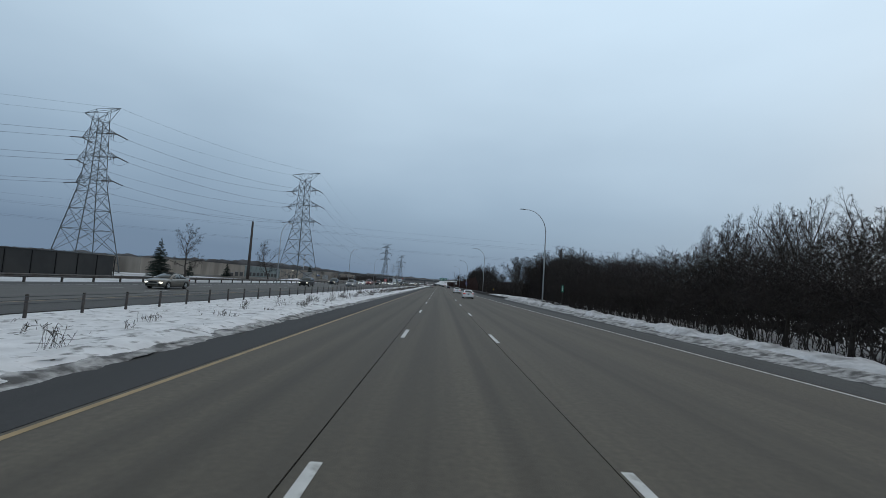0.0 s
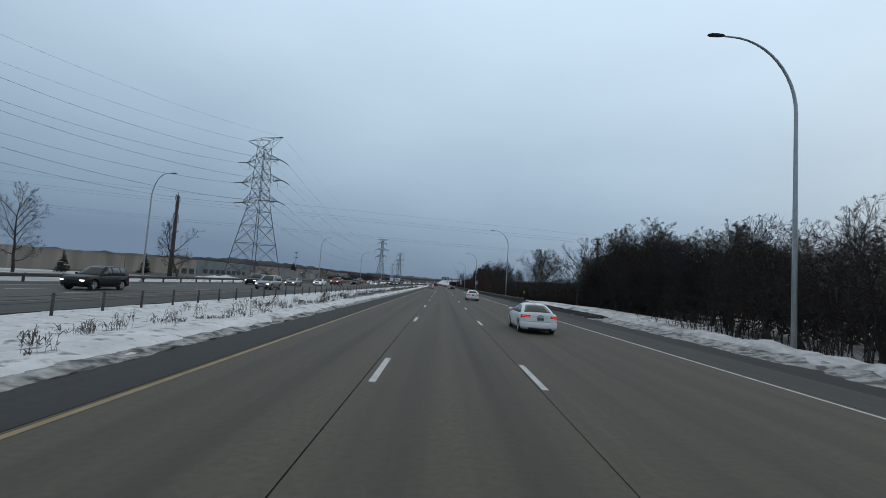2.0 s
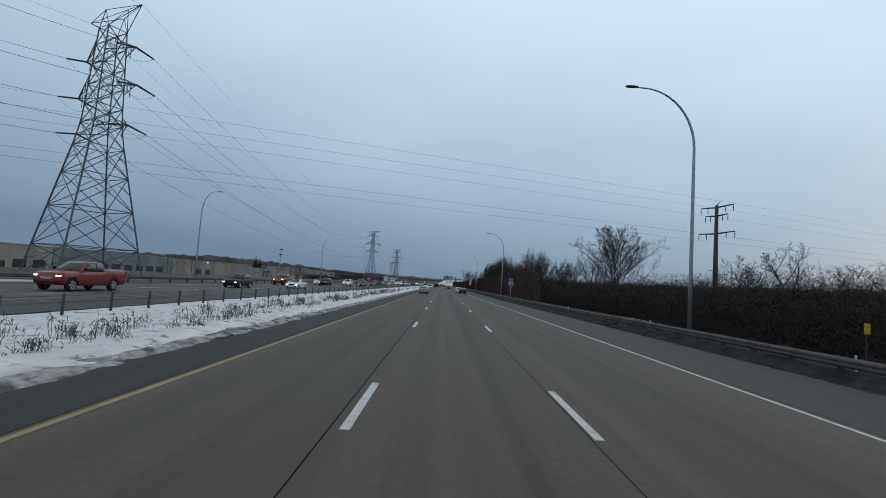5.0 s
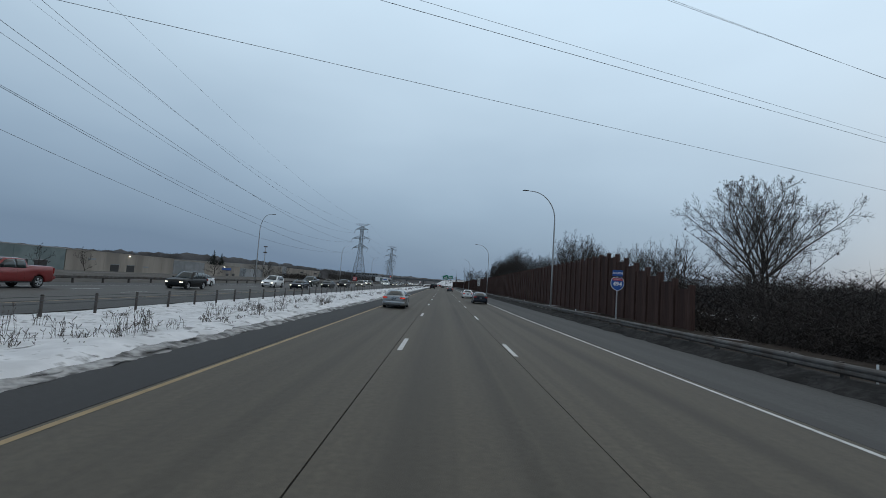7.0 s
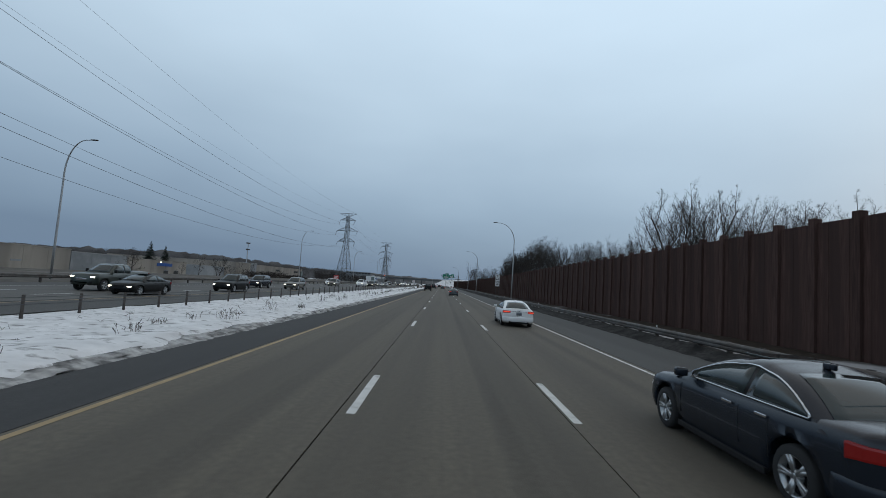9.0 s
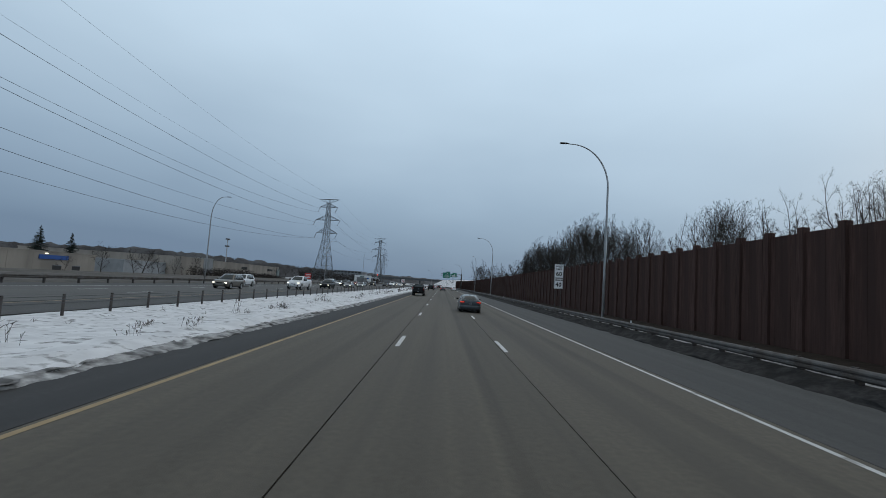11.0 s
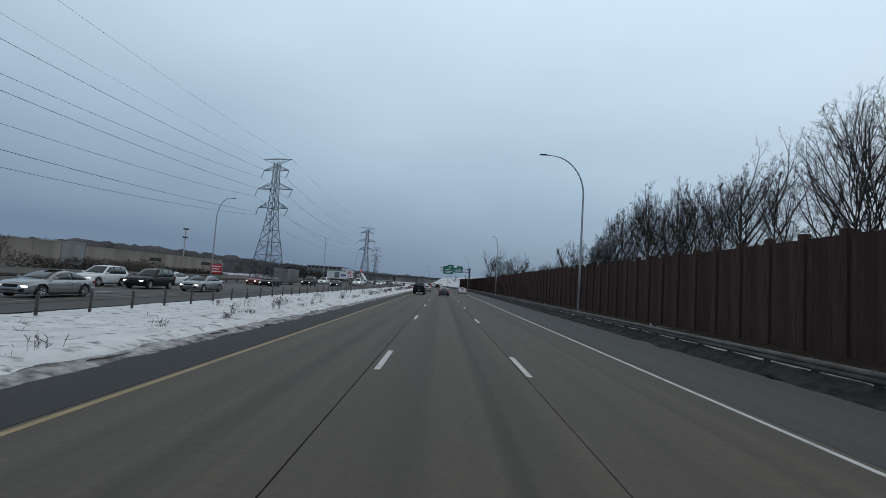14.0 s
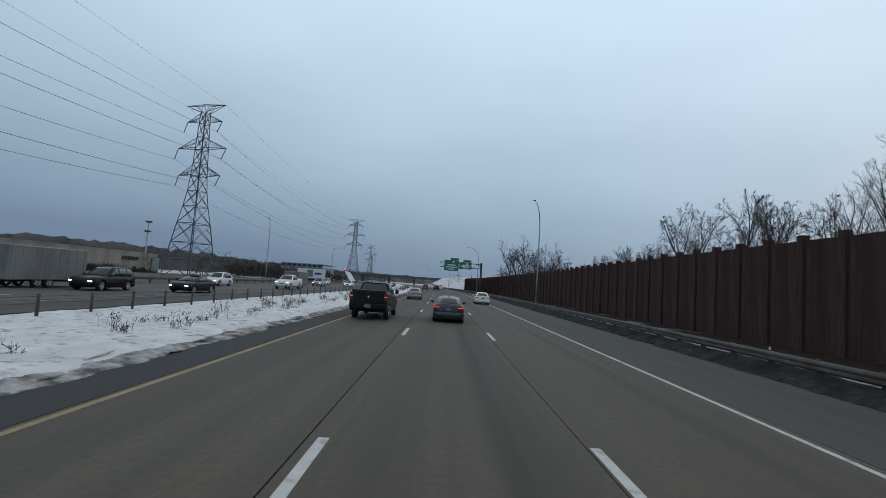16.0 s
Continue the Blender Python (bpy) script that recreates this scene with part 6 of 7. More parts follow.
def car_body(s):
    """Shell of the body below the glass, with real wheel arches."""
    bm = bmesh.new()
    y0, y1, half = -s["rear"], s["wb"] + s["front"], s["wide"] / 2
    ys = list(np.arange(y0 + s["turn_in"] + 0.02, y1 - 0.43, 0.2)) + [y1]
    ys += [y0 + s["turn_in"] * (1 - math.cos(math.pi / 2 * k / 8)) for k in range(9)] + [y1 - 0.42 * (1 - math.cos(math.pi / 2 * k / 8)) for k in range(9)]
    for c in (0.0, s["wb"]):
        ys += [c + (s["r"] + 0.07) * u for u in (-1, -0.97, -0.85, -0.6, -0.3, 0, 0.3, 0.6, 0.85, 0.97, 1)]
    ys = sorted(set(round(float(v), 3) for v in ys))
    rows = []
    for y in ys:
        top = along(s["top"], y)
        e = max(0.0, 1 - (y - y0) / 0.55, 1 - (y1 - y) / 0.75)
        w = plan_half(s, y)
        zb = s["clear"] + 0.05 * e
        arch = -1.0
        for c in (0.0, s["wb"]):
            d = abs(y - c) / (s["r"] + 0.07)
            if d < 1:
                arch = max(arch, s["r"] + (s["r"] + 0.07) * math.sqrt(1 - d * d))
        h = top - zb
        pts = [(0, zb), (w - 0.12, zb), (w - 0.045, zb + 0.05), (w - 0.012, zb + 0.16), (w, zb + 0.45 * h), (w - 0.012, zb + 0.66 * h), (w - 0.02, zb + 0.80 * h), (w - 0.05, zb + 0.93 * h), (w - 0.12, top), (w * 0.5, top + 0.025), (0, top + 0.035)]
        pts = [pts[0]] + [(x, max(z, min(arch, top - 0.05))) for x, z in pts[1:]]
        right = [bm.verts.new((x, y, z)) for x, z in pts]
        left = [right[0]] + [bm.verts.new((-x, y, z)) for x, z in pts[1:-1]] + [right[-1]]
        rows.append((right, left))
    for (r0, l0), (r1, l1) in zip(rows, rows[1:]):
        for j in range(len(r0) - 1):
            bm.faces.new((r0[j], r0[j + 1], r1[j + 1], r1[j]))
            bm.faces.new((l0[j], l1[j], l1[j + 1], l0[j + 1]))
    for k, (r, l) in ((0, rows[0]), (1, rows[-1])):
        loop = r + l[-2:0:-1]
        bm.faces.new(loop if k else loop[::-1])
    bmesh.ops.remove_doubles(bm, verts=bm.verts, dist=0.0005)
    return bm


def cabin_half(s, z):
    half = s["wide"] / 2
    u = (z - s["belt"]) / (s["roof"] - s["belt"])
    return half - 0.075 - (0.20 + 0.04 * u) * u


def cabin_height(s, y):
    a, b, c, d = s["cabin"]
    if y <= b:
        u = (y - a) / (b - a)
        return s["belt"] - 0.06 + (s["roof"] - 0.03 - s["belt"] + 0.06) * (u if u < 0 else (1 - (1 - u) ** s["bow"] if s["bow"] > 1 else u ** 0.92))
    if y >= c:
        u = (d - y) / (d - c)
        return s["belt"] - 0.06 + (s["roof"] - 0.03 - s["belt"] + 0.06) * (u if u < 0 else (1 - (1 - u) ** s["bow"] if s["bow"] > 1 else u ** 0.90))
    v = (y - b) / (c - b)
    return s["roof"] - 0.03 + 0.035 * math.sin(math.pi * v) ** 0.8


def cabin_shell(s):
    bm = bmesh.new()
    a, b, c, d = s["cabin"]
    ys = [a + (b - a) * k / 6 for k in range(6)] + [b + (c - b) * k / 9 for k in range(9)] + [c + (d - c) * k / 7 for k in range(8)]
    rows = []
    for y in ys:
        h = cabin_height(s, y)
        low = s["belt"] - 0.08
        hh = max(h, low + 0.015)
        x1, x2 = cabin_half(s, hh - 0.05), cabin_half(s, hh)
        pts = [(cabin_half(s, low), low), (x1, max(low + 0.005, hh - 0.06)), (x2 - 0.035, hh - 0.018), (x2 - 0.11, hh), (x2 * 0.5, hh + 0.02), (0, hh + 0.025)]
        right = [bm.verts.new((x, y, z)) for x, z in pts]
        left = [bm.verts.new((-x, y, z)) for x, z in pts[:-1]] + [right[-1]]
        rows.append((right, left))
    for (r0, l0), (r1, l1) in zip(rows, rows[1:]):
        for j in range(len(r0) - 1):
            bm.faces.new((r0[j], r0[j + 1], r1[j + 1], r1[j]))
            bm.faces.new((l0[j], l1[j], l1[j + 1], l0[j + 1]))
    for k, (r, l) in ((0, rows[0]), (1, rows[-1])):
        loop = r + l[-2::-1]
        bm.faces.new(loop if k else loop[::-1])
    return bm


def pane_across(s, ya, yb, margin):
    """Windscreen or rear window, lying just off the shell between two stations."""
    bm = bmesh.new()
    rows = []
    for k in range(7):
        y = ya + (yb - ya) * k / 6
        h = cabin_height(s, y)
        x = cabin_half(s, h) - margin
        rows.append([bm.verts.new((x * u, y, h + 0.022 * (1 - u * u) + 0.012)) for u in (-1, -0.7, -0.35, 0, 0.35, 0.7, 1)])
    for r, q in zip(rows, rows[1:]):
        for j in range(6):
            bm.faces.new((r[j], r[j + 1], q[j + 1], q[j]))
    bm.normal_update()
    bmesh.ops.solidify(bm, geom=bm.faces[:], thickness=0.005)
    return bm


def pane_side(s, ya, yb, side, lift=0.008, grow_by=0.0):
    bm = bmesh.new()
    rows = []
    for k in range(9):
        y = ya + (yb - ya) * k / 8
        lo = s["belt"] + 0.025 - grow_by
        hi = max(lo + 0.01, min(cabin_height(s, y), s["roof"]) - 0.085 + grow_by)
        rows.append([bm.verts.new((side * (cabin_half(s, z) + lift), y, z)) for z in (lo, lo + (hi - lo) * 0.5, hi)])
    for r, q in zip(rows, rows[1:]):
        for j in range(2):
            bm.faces.new((r[j], r[j + 1], q[j + 1], q[j]) if side > 0 else (r[j], q[j], q[j + 1], r[j + 1]))
    bm.normal_update()
    bmesh.ops.solidify(bm, geom=bm.faces[:], thickness=0.005)
    return bm


def vehicle(kind, mat, x, y, toward=1, label="", braking=True, chrome_windows=False, tonneau=False, brand=False):
    """A car with its rear axle at (x, y) where toward is 1, or facing the viewer where it is -1."""
    s = SHAPES[kind]
    turn = 0 if toward > 0 else 180
    at = Matrix.Translation((x + bend(y), y + (0 if toward > 0 else s["wb"]), 0)) @ pose(0, 0, 0, 0, 0, turn + math.degrees(math.atan((bend(y + 1) - bend(y - 1)) / -2)))
    key = (kind, mat.name, toward, braking, chrome_windows, tonneau, brand)
    word = {"sedan": "car", "suv": "sport utility vehicle", "pickup": "pickup truck"}[kind]
    name = {"sedan": "sedan_car", "suv": "suv_car", "pickup": "pickup_truck"}[kind]
    group = "cars in our direction" if toward > 0 else "oncoming cars"
    if key in CARS:
        ob = copy_thing(CARS[key], at)
        return tagged(ob, label)
    car = thing(name, label, word if kind != "suv" else "car", group, at=at)
    CARS[key] = car
    half, rear, nose = s["wide"] / 2, -s["rear"], s["wb"] + s["front"]
    part("body", car_body(s), mat, car, smooth=True)
    part("cabin", cabin_shell(s), mat, car, smooth=True)
    a, b, c, d = s["cabin"]
    part("windscreen", pane_across(s, s["glass"][2], s["glass"][3], 0.13), GLASS, car, "dark tinted glass", smooth=True)
    part("rear_window", pane_across(s, s["glass"][0], s["glass"][1], 0.15), GLASS, car, "dark tinted glass", smooth=True)
    pl = s["pillars"]
    for side in (-1, 1):
        part("window_surround", pane_side(s, pl[0] - 0.03, pl[-1] + 0.03, side, 0.004, 0.018), BLACK_TRIM, car, "black window surround", smooth=True)
        for ya, yb in zip(pl[::2], pl[1::2]):
            w = part("side_window", pane_side(s, ya, yb, side), GLASS, car, smooth=True)
        if chrome_windows:
            bm = bmesh.new()
            pts = []
            n = 22
            for k in range(n + 1):
                yy = pl[0] - 0.04 + (pl[-1] - pl[0] + 0.08) * k / n
                z = max(s["belt"] + 0.03, min(cabin_height(s, yy), s["roof"]) - 0.072)
                pts.append((side * (cabin_half(s, z) + 0.012), yy, z))
            low = [(side * (cabin_half(s, s["belt"] + 0.012) + 0.012), pl[-1] + 0.04 - (pl[-1] - pl[0] + 0.08) * k / 6, s["belt"] + 0.012) for k in range(7)]
            part("window_trim", tube(bm, pts + low + [pts[0]], 0.013, 5), CHROME, car, "bright chrome window trim", smooth=True)
        # sill, mirror and handles
        part("sill", block(min(side * (half - 0.06), side * (half - 0.005)), max(side * (half - 0.06), side * (half - 0.005)), s["r"] + 0.1, s["wb"] - s["r"] - 0.1, s["clear"] - 0.02, s["clear"] + 0.06, 0.01), BLACK_TRIM, car)
        my = pl[-1] + 0.04
        bm = rounded(side * (half - 0.02), side * (half + 0.17), my - 0.03, my + 0.08, s["belt"] + 0.0, s["belt"] + (0.24 if kind == "pickup" else 0.13), 0.035)
        part("door_mirror", bm, BLACK_TRIM if kind == "pickup" or mat in (GREY_PAINT,) else mat, car, smooth=True)
        for yy in ((pl[0] + 0.5, pl[2] + 0.12) if len(pl) == 4 else (pl[2] + 0.1, pl[4] + 0.1)):
            zz = s["belt"] - 0.14
            part("door_handle", rounded(side * (half - 0.015), side * (half + 0.006), yy, yy + 0.2, zz, zz + 0.035, 0.008), mat if not chrome_windows else CHROME, car)
        for yy in (pl[0] + 0.12 if kind != "sedan" else 0.36, pl[1] + 0.04, pl[-1] + 0.2):
            bm = bmesh.new()
            pts = [(side * (half - 0.004 + (-0.02 if z > s["belt"] - 0.16 else 0)), yy + 0.02 * k, z) for k, z in enumerate((s["clear"] + 0.2, s["clear"] + 0.45, s["belt"] - 0.12))]
            part("door_seam", tube(bm, pts, 0.0045, 4), BLACK_TRIM, car)
        # rear lamp
        if kind == "pickup":
            bm = rounded(side * (half - 0.165), side * (half + 0.004), rear - 0.012, rear + 0.10, 1.02, 1.42, 0.03)
        elif kind == "suv":
            bm = wrap_band(s, (0.34, 0.50), 0.86, 1.04, 0.016, side)
        else:
            bm = wrap_band(s, (0.36, half - 0.42), 0.745, 0.905, 0.012, side, slim=0.055)
        lamp_ob = part("tail_lamp", bm, TAIL_LIT if braking and toward > 0 else TAIL, car, "red tail lamp", smooth=False)
        if braking and toward > 0:
            if kind == "pickup":
                bm = rounded(side * (half - 0.17), side * (half - 0.02), rear - 0.022, rear - 0.005, 1.30, 1.40, 0.004)
            elif kind == "suv":
                bm = wrap_band(s, (0.16, 0.56), 0.93, 0.99, 0.021, side, 0.0, 0.008)
            else:
                bm = wrap_band(s, (0.24, half - 0.30), 0.82, 0.86, 0.016, side, 0.0, 0.008)
            part("glowing_strip", bm, BRAKE_GLOW, lamp_ob, "lit brake strip")
        if kind == "pickup":
            part("reversing_lens", rounded(side * (half - 0.17), side * (half - 0.02), rear - 0.018, rear, 1.20, 1.25, 0.004), SIGN_WHITE, lamp_ob)
        # head lamp
        hz = along(s["top"], nose - 0.16) - 0.04
        bm = rounded(side * (half - 0.44), side * (half - 0.16), nose - 0.32, nose - 0.045, hz - 0.17, hz - 0.07, 0.03)
        part("head_lamp", bm, HEAD_LIT if toward < 0 else SIGN_WHITE, car, "white head lamp", smooth=False)
    # bumpers, grille, plate
    if kind != "pickup":
        part("rear_bumper", wrap_band(s, (0.5, 0.05), s["clear"] + 0.08, 0.61, 0.016, 0, 0.03, 0.10), mat, car, smooth=True)
    if kind != "pickup":
        part("rear_valance", rounded(-0.56, 0.56, rear - 0.02, rear + 0.12, s["clear"] + 0.02, s["clear"] + 0.11, 0.02), BLACK_TRIM, car)
    if kind == "pickup":
        part("rear_bumper", rounded(-half + 0.03, half - 0.03, rear - 0.16, rear + 0.05, 0.62, 0.86, 0.03), mat, car)
        part("tailgate", rounded(-half + 0.2, half - 0.2, rear - 0.018, rear + 0.02, 0.89, 1.48, 0.012), mat, car)
        if tonneau:
            part("bed_cover", rounded(-half + 0.1, half - 0.1, rear + 0.02, 0.70, 1.49, 1.55, 0.02), BLACK_TRIM, car, "black folding bed cover")
        part("brake_lamp", rounded(-0.2, 0.2, s["cabin"][1] - 0.06, s["cabin"][1] + 0.02, s["roof"] - 0.03, s["roof"] + 0.03, 0.008), SIGN_WHITE, car)
        pz, py = 0.73, rear - 0.168
        px = -0.0
    else:
        part("boot_crease", rounded(-half + 0.46, half - 0.46, rear + 0.002, rear + 0.05, 0.862, 0.880, 0.004), CHROME if brand else BLACK_TRIM, car)
        part("boot_seam", rounded(-half + 0.34, half - 0.34, rear - 0.004, rear + 0.02, 0.606, 0.612, 0.002), BLACK_TRIM, car)
        if kind == "sedan":
            part("sunroof", rounded(-0.40, 0.40, 1.05, 1.55, s["roof"] + 0.012, s["roof"] + 0.030, 0.006), GLASS, car, "dark glass sunroof panel")
            part("aerial", rounded(-0.03, 0.03, 0.50, 0.66, s["roof"] - 0.02, s["roof"] + 0.055, 0.012), mat, car, smooth=True)
        pz, py = 0.745, rear - 0.014
        for side in (-1, 1):
            cylinder_bm = cylinder(bmesh.new(), (side * 0.5, rear + 0.02, s["clear"] + 0.10), "y", 0.036, 0.06, 12)
            part("exhaust_tip", cylinder_bm, BLACK_TRIM, car, smooth=True)
    plate = part("number_plate", rounded(-0.155, 0.155, py - 0.006, py + 0.02, pz - 0.078, pz + 0.078, 0.004), PLATE if kind == "pickup" else BLACK_TRIM, car)
    if kind != "pickup":
        part("plate_face", rounded(-0.14, 0.14, py - 0.010, py - 0.004, pz - 0.062, pz + 0.062, 0.002), PLATE, plate)
    for k in range(6):
        part("plate_bar", block(-0.115 + 0.04 * k, -0.09 + 0.04 * k, py - 0.013, py - 0.008, pz - 0.03, pz + 0.03), INK, plate)
    badge = bmesh.new()
    if kind == "sedan" and brand:
        for k in (-1.5, -0.5, 0.5, 1.5):
            pts = [(k * 0.05 + 0.032 * math.cos(t), rear - 0.022, 0.90 + 0.032 * math.sin(t)) for t in (2 * math.pi * j / 12 for j in range(13))]
            tube(badge, pts, 0.006, 4)
    else:
        cylinder(badge, (0, rear - 0.02, 1.21 if kind == "pickup" else 0.925), "y", 0.06 if kind == "pickup" else 0.035, 0.006, 14)
    part("badge", badge, CHROME, car)
    gz = s["clear"] + 0.13
    part("lower_grille", rounded(-half + 0.25, half - 0.25, nose - 0.30, nose - 0.012, gz, gz + 0.16, 0.02), BLACK_TRIM, car)
    part("grille", rounded(-0.36, 0.36, nose - 0.30, nose + 0.004, gz + 0.2, gz + 0.36, 0.03), BLACK_TRIM if kind != "pickup" else CHROME, car)
    part("floor_pan", block(-half + 0.16, half - 0.16, rear + 0.2, nose - 0.2, s["clear"] + 0.01, s["clear"] + 0.30), BLACK_TRIM, car)
    part("wiper", tube(bmesh.new(), [(-0.5, d - 0.03, s["belt"] + 0.02), (0.1, d - 0.1, s["belt"] + 0.07)], 0.012, 5), BLACK_TRIM, car)
    wide = 0.22 if kind == "sedan" else 0.26
    tyre, rim, disc = wheel_parts(s["r"], wide)
    for side in (-1, 1):
        for yy in (0.0, s["wb"]):
            wheel = new("wheel")
            wheel.empty_display_size = 0.1
            wheel.parent = car
            wheel.matrix_basis = Matrix.Translation((side * (half - wide / 2 - 0.01), yy, s["r"]))
            shared("tyre", tyre, wheel)
            shared("rim", rim, wheel)["label"] = "alloy rim"
            shared("brake_disc", disc, wheel)
    return car


CARS = {}
vehicle("sedan", WHITE_PAINT, 4.28, 76.7, 1, "white sedan with dark windows and red brake lamps lit", brand=True)
vehicle("sedan", SILVER_PAINT, -4.3, 222.8, 1, "silver sedan with dark windows, brake lamps lit, beside the median")
vehicle("sedan", BLUE_BLACK_PAINT, 4.22, 243.9, 1, "blue-black sedan with bright chrome window trim", braking=False, chrome_windows=True)
vehicle("pickup", BLACK_PAINT, -4.36, 370.1, 1, "black crew-cab pickup truck with a bed cover, beside the median", braking=False, tonneau=True)
vehicle("sedan", GREY_PAINT, 0.05, 452.6, 1, "slate grey sedan with brake lamps lit in the middle lane")
vehicle("sedan", GREY_PAINT, 1.95, 330.6, 1, "slate grey sedan with brake lamps lit, moving between two lanes")
vehicle("sedan", WHITE_PAINT, 4.1, 120.3, 1, "white sedan with brake lamps lit along the dark brush", brand=True)
vehicle("sedan", WHITE_PAINT, 3.9, 265.8, 1, "white sedan with brake lamps lit along the timber wall", brand=True)
vehicle("pickup", BLACK_PAINT, -4.2, 451.3, 1, "black crew-cab pickup truck with a bed cover ahead of the others", braking=False, tonneau=True)
vehicle("sedan", SILVER_PAINT, -3.8, 484.2, 1, "silver sedan with brake lamps lit far along the median")
vehicle("sedan", WHITE_PAINT, 4.6, 482.5, 1, "white sedan with brake lamps lit far along the shoulder", brand=True)
vehicle("suv", RED_PAINT, -3.7, 566, 1, "dark red sport utility vehicle far ahead")
vehicle("pickup", WHITE_PAINT, 0.1, 600, 1, "white pickup truck far ahead in the middle lane", braking=False)
vehicle("suv", BLACK_PAINT, 0.2, 578, 1, "black sport utility vehicle far ahead")
vehicle("suv", WHITE_PAINT, 4.0, 612, 1, "white sport utility vehicle far ahead", braking=False)

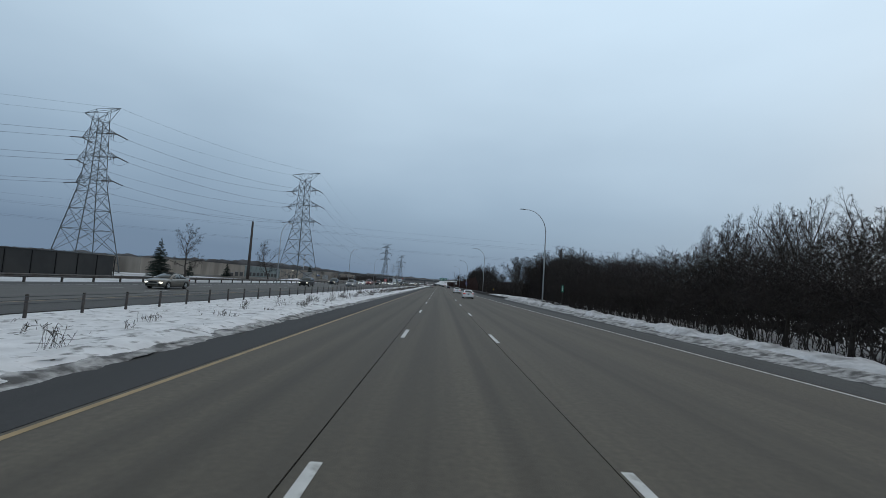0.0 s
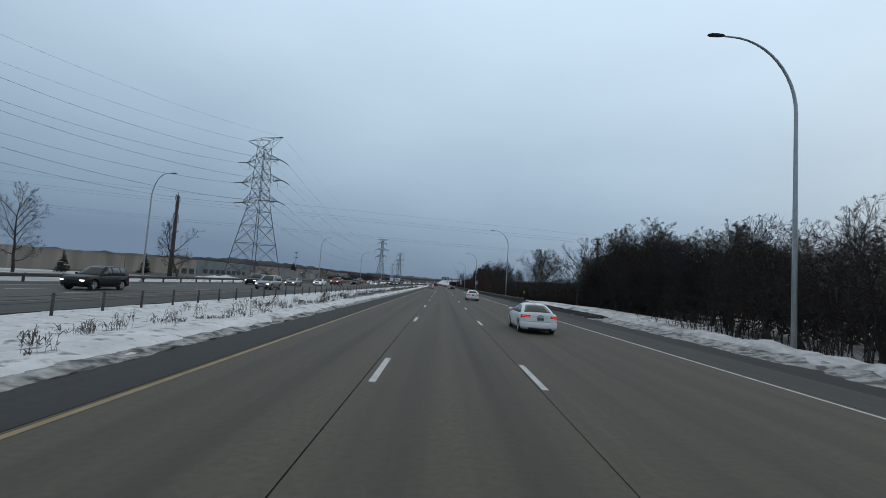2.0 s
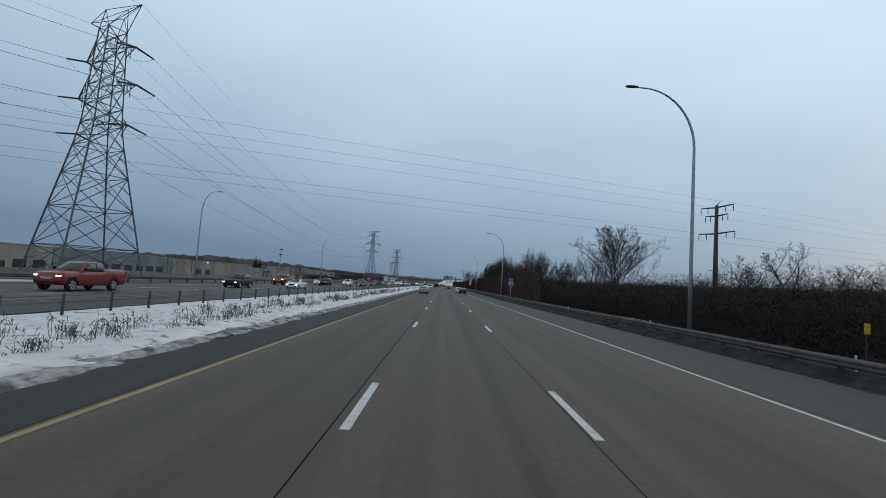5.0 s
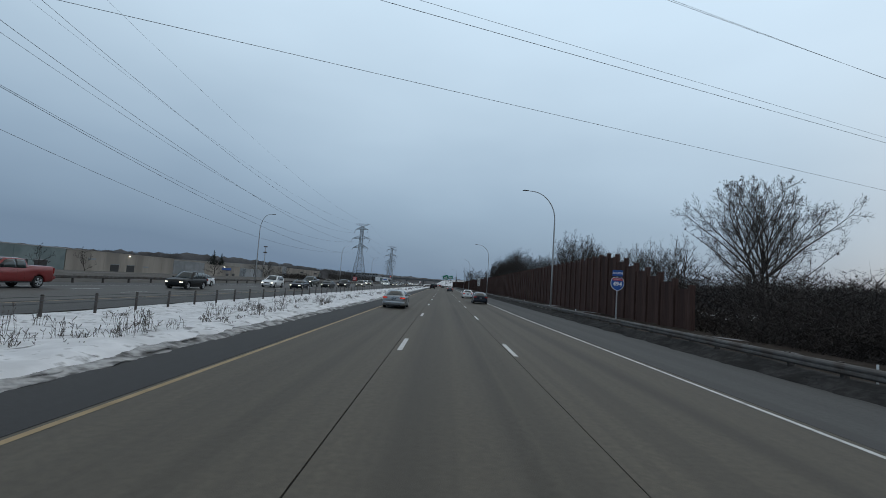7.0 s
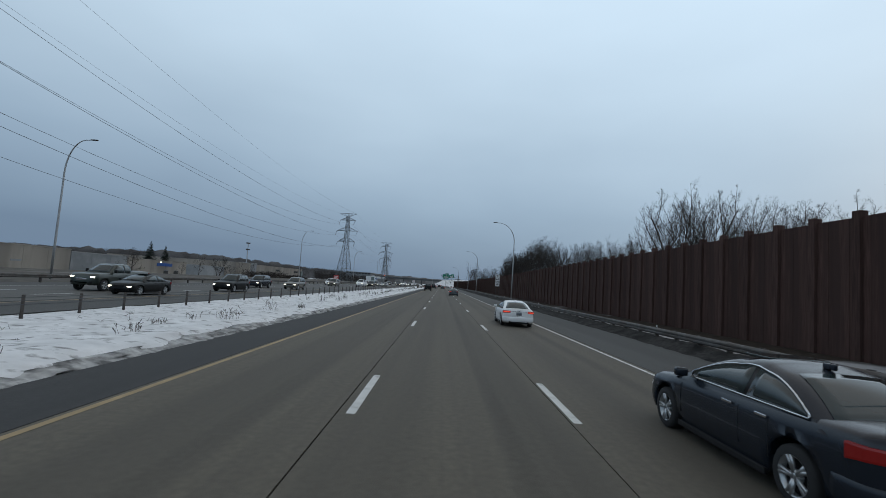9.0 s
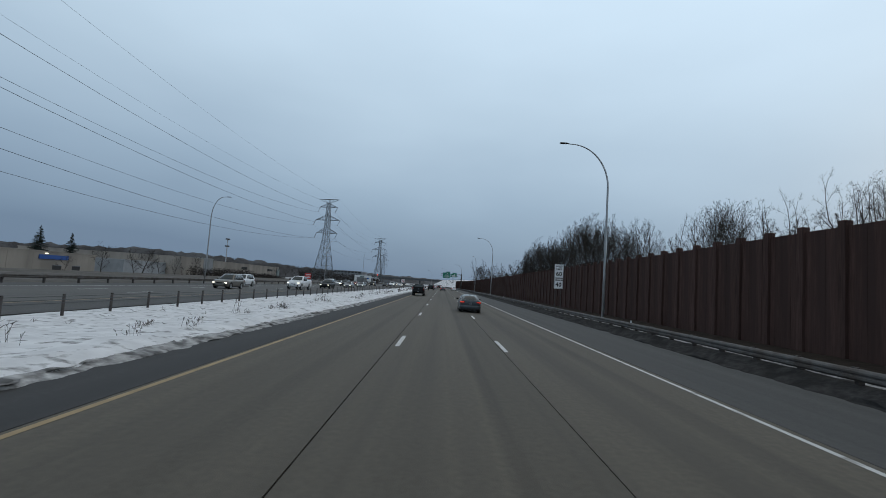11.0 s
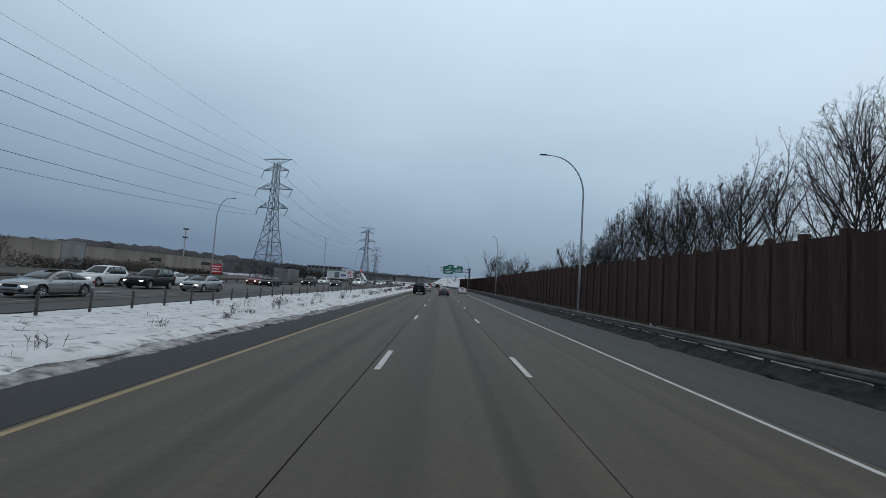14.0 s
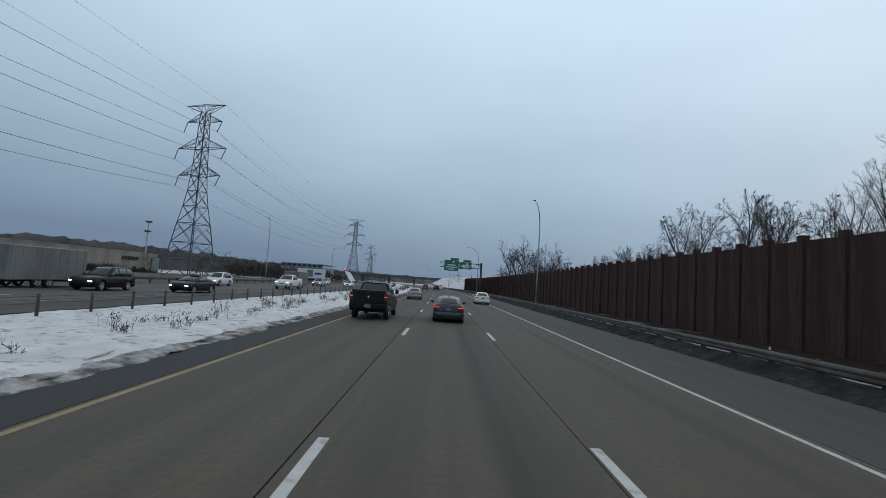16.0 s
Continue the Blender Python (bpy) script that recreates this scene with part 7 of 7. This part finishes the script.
L1, L2, L3 = -21.6, -25.6, -29.2
for kind, mat, x, y, label in (
    ("sedan", BRONZE_PAINT, L2, 41.5, "silver-beige sedan oncoming with head lamps lit"),
    ("suv", BLACK_PAINT, L2, 86, "black sport utility vehicle oncoming with head lamps lit"),
    ("suv", SILVER_PAINT, L1, 109, "silver sport utility vehicle oncoming with head lamps lit"),
    ("suv", BLUE_BLACK_PAINT, L3, 124, "dark sport utility vehicle oncoming with head lamps lit"),
    ("sedan", SILVER_PAINT, L2, 131, "silver sedan oncoming with head lamps lit"),
    ("sedan", WHITE_PAINT, L2, 148, "white sedan oncoming with head lamps lit"),
    ("pickup", RED_PAINT, L2, 163, "dark red pickup truck oncoming with head lamps lit"),
    ("suv", BLACK_PAINT, L2, 188, "black sport utility vehicle oncoming with head lamps lit"),
    ("sedan", WHITE_PAINT, L1, 198, "white sedan oncoming beside the median"),
    ("pickup", RED_PAINT, L3, 214, "dark red pickup truck oncoming in the outer lane"),
    ("suv", BLACK_PAINT, L2, 230, "black sport utility vehicle oncoming with head lamps lit"),
    ("sedan", WHITE_PAINT, L3, 239, "white sedan oncoming in the outer lane"),
    ("suv", WHITE_PAINT, L2, 253, "white sport utility vehicle oncoming with head lamps lit"),
    ("sedan", BLUE_BLACK_PAINT, L1, 253, "dark blue-grey sedan oncoming beside the median"),
    ("pickup", GREEN_PAINT, L2, 272, "dark green pickup truck oncoming with head lamps lit"),
    ("sedan", BLACK_PAINT, L1, 270, "black sedan oncoming with head lamps lit"),
    ("suv", BLACK_PAINT, L1, 284, "black sport utility vehicle oncoming with head lamps lit"),
    ("suv", BLUE_BLACK_PAINT, L2, 301, "dark sport utility vehicle oncoming with head lamps lit"),
    ("suv", BRONZE_PAINT, L1, 304, "bronze sport utility vehicle oncoming with head lamps lit"),
    ("suv", BRONZE_PAINT, L2, 345, "silver-beige sport utility vehicle oncoming with head lamps lit"),
    ("suv", WHITE_PAINT, L3, 357, "white sport utility vehicle oncoming in the outer lane"),
    ("pickup", WHITE_PAINT, L1, 358.5, "white work pickup truck oncoming with head lamps lit"),
    ("suv", BLACK_PAINT, L1, 376, "black sport utility vehicle oncoming with head lamps lit"),
    ("suv", WHITE_PAINT, L2, 392, "white sport utility vehicle oncoming with head lamps lit"),
    ("sedan", SILVER_PAINT, L1, 396, "silver sedan oncoming beside the median"),
    ("suv", WHITE_PAINT, L3, 410, "white sport utility vehicle oncoming in the outer lane"),
    ("suv", BLACK_PAINT, L2, 411, "black sport utility vehicle oncoming with head lamps lit"),
    ("sedan", WHITE_PAINT, L3, 420, "white sedan oncoming in the outer lane"),
    ("sedan", SILVER_PAINT, L1, 412, "silver sedan oncoming beside the median"),
    ("sedan", RED_PAINT, L3, 443, "dark red sedan oncoming with head lamps lit"),
    ("sedan", BLACK_PAINT, L2, 439, "black sedan oncoming with head lamps lit"),
    ("suv", BLACK_PAINT, L2, 459, "black boxy sport utility vehicle oncoming with head lamps lit"),
    ("sedan", BLACK_PAINT, L1, 464, "black sedan oncoming beside the median"),
    ("suv", WHITE_PAINT, L3, 484, "white sport utility vehicle oncoming in the outer lane"),
    ("pickup", WHITE_PAINT, L1, 488, "white pickup truck oncoming with head lamps lit"),
    ("suv", SILVER_PAINT, L2, 520, "silver sport utility vehicle oncoming with head lamps lit"),
    ("sedan", WHITE_PAINT, L1, 532, "white sedan oncoming with head lamps lit"),
    ("suv", WHITE_PAINT, L3, 541, "white sport utility vehicle oncoming with head lamps lit"),
    ("sedan", BLACK_PAINT, L2, 553, "black sedan oncoming with head lamps lit"),
    ("suv", BLACK_PAINT, L1, 566, "black sport utility vehicle oncoming with head lamps lit"),
    ("sedan", SILVER_PAINT, L3, 574, "silver sedan oncoming with head lamps lit"),
    ("suv", BRONZE_PAINT, L1, 592, "bronze sport utility vehicle oncoming with head lamps lit"),
    ("sedan", WHITE_PAINT, L2, 604, "white sedan oncoming with head lamps lit"),
    ("suv", WHITE_PAINT, L1, 622, "white sport utility vehicle oncoming with head lamps lit"),
    ("suv", BLACK_PAINT, L2, 640, "black sport utility vehicle oncoming with head lamps lit"),
    ("sedan", SILVER_PAINT, L3, 655, "silver sedan oncoming with head lamps lit"),
    ("sedan", BLACK_PAINT, L1, 668, "black sedan oncoming with head lamps lit"),
    ("suv", WHITE_PAINT, L2, 684, "white sport utility vehicle oncoming with head lamps lit"),
    ("sedan", SILVER_PAINT, L3, 700, "silver sedan oncoming with head lamps lit"),
    ("suv", BLACK_PAINT, L1, 712, "black sport utility vehicle oncoming with head lamps lit"),
    ("sedan", WHITE_PAINT, L2, 728, "white sedan oncoming with head lamps lit"),
    ("suv", SILVER_PAINT, L3, 745, "silver sport utility vehicle oncoming with head lamps lit"),
    ("sedan", BLACK_PAINT, L1, 758, "black sedan oncoming with head lamps lit"),
    ("suv", WHITE_PAINT, L2, 780, "white sport utility vehicle oncoming with head lamps lit"),
):
    vehicle(kind, mat, x, y, -1, label)


# box trailer in the outer lane
def box_trailer(x, y, label, mat, long=8.2, high=2.9):
    ob = thing("box_trailer", label, "trailer", at=Matrix.Translation((x, y, 0)))
    part("box", rounded(-1.25, 1.25, 0, long, 0.55, 0.55 + high, 0.05), mat, ob)
    part("roof_rail", rounded(-1.28, 1.28, -0.02, long + 0.02, 0.53 + high, 0.6 + high, 0.02), GALVANISED, ob)
    part("chassis", block(-0.9, 0.9, 0.1, long + 1.4, 0.42, 0.55), BLACK_TRIM, ob)
    for k in range(9):
        part("side_rib", block(1.25, 1.275, 0.3 + k * (long - 0.6) / 8, 0.36 + k * (long - 0.6) / 8, 0.6, 0.5 + high), GREY_WALL, ob)
    tyre, rim, disc = wheel_parts(0.40, 0.26)
    for side in (-1, 1):
        for yy in (long * 0.38, long * 0.38 + 0.95):
            wheel = new("wheel")
            wheel.parent = ob
            wheel.matrix_basis = Matrix.Translation((side * 1.05, yy, 0.40))
            shared("tyre", tyre, wheel)
            shared("rim", rim, wheel)
    return ob


TRAILER_GREY = material("grey_trailer_skin", (0.20, 0.20, 0.20), 0.55, vary=0.1, scale=1.0, second=(0.14, 0.14, 0.145), second_scale=0.5)
box_trailer(L3 - 0.2, 455.3, "grey box trailer with a pale roof edge in the outer lane", TRAILER_GREY, 6.6, 2.25)
box_trailer(L2, 503, "dark grey box trailer behind a pickup far along the oncoming lanes", TRAILER_GREY, 5.5, 2.0)
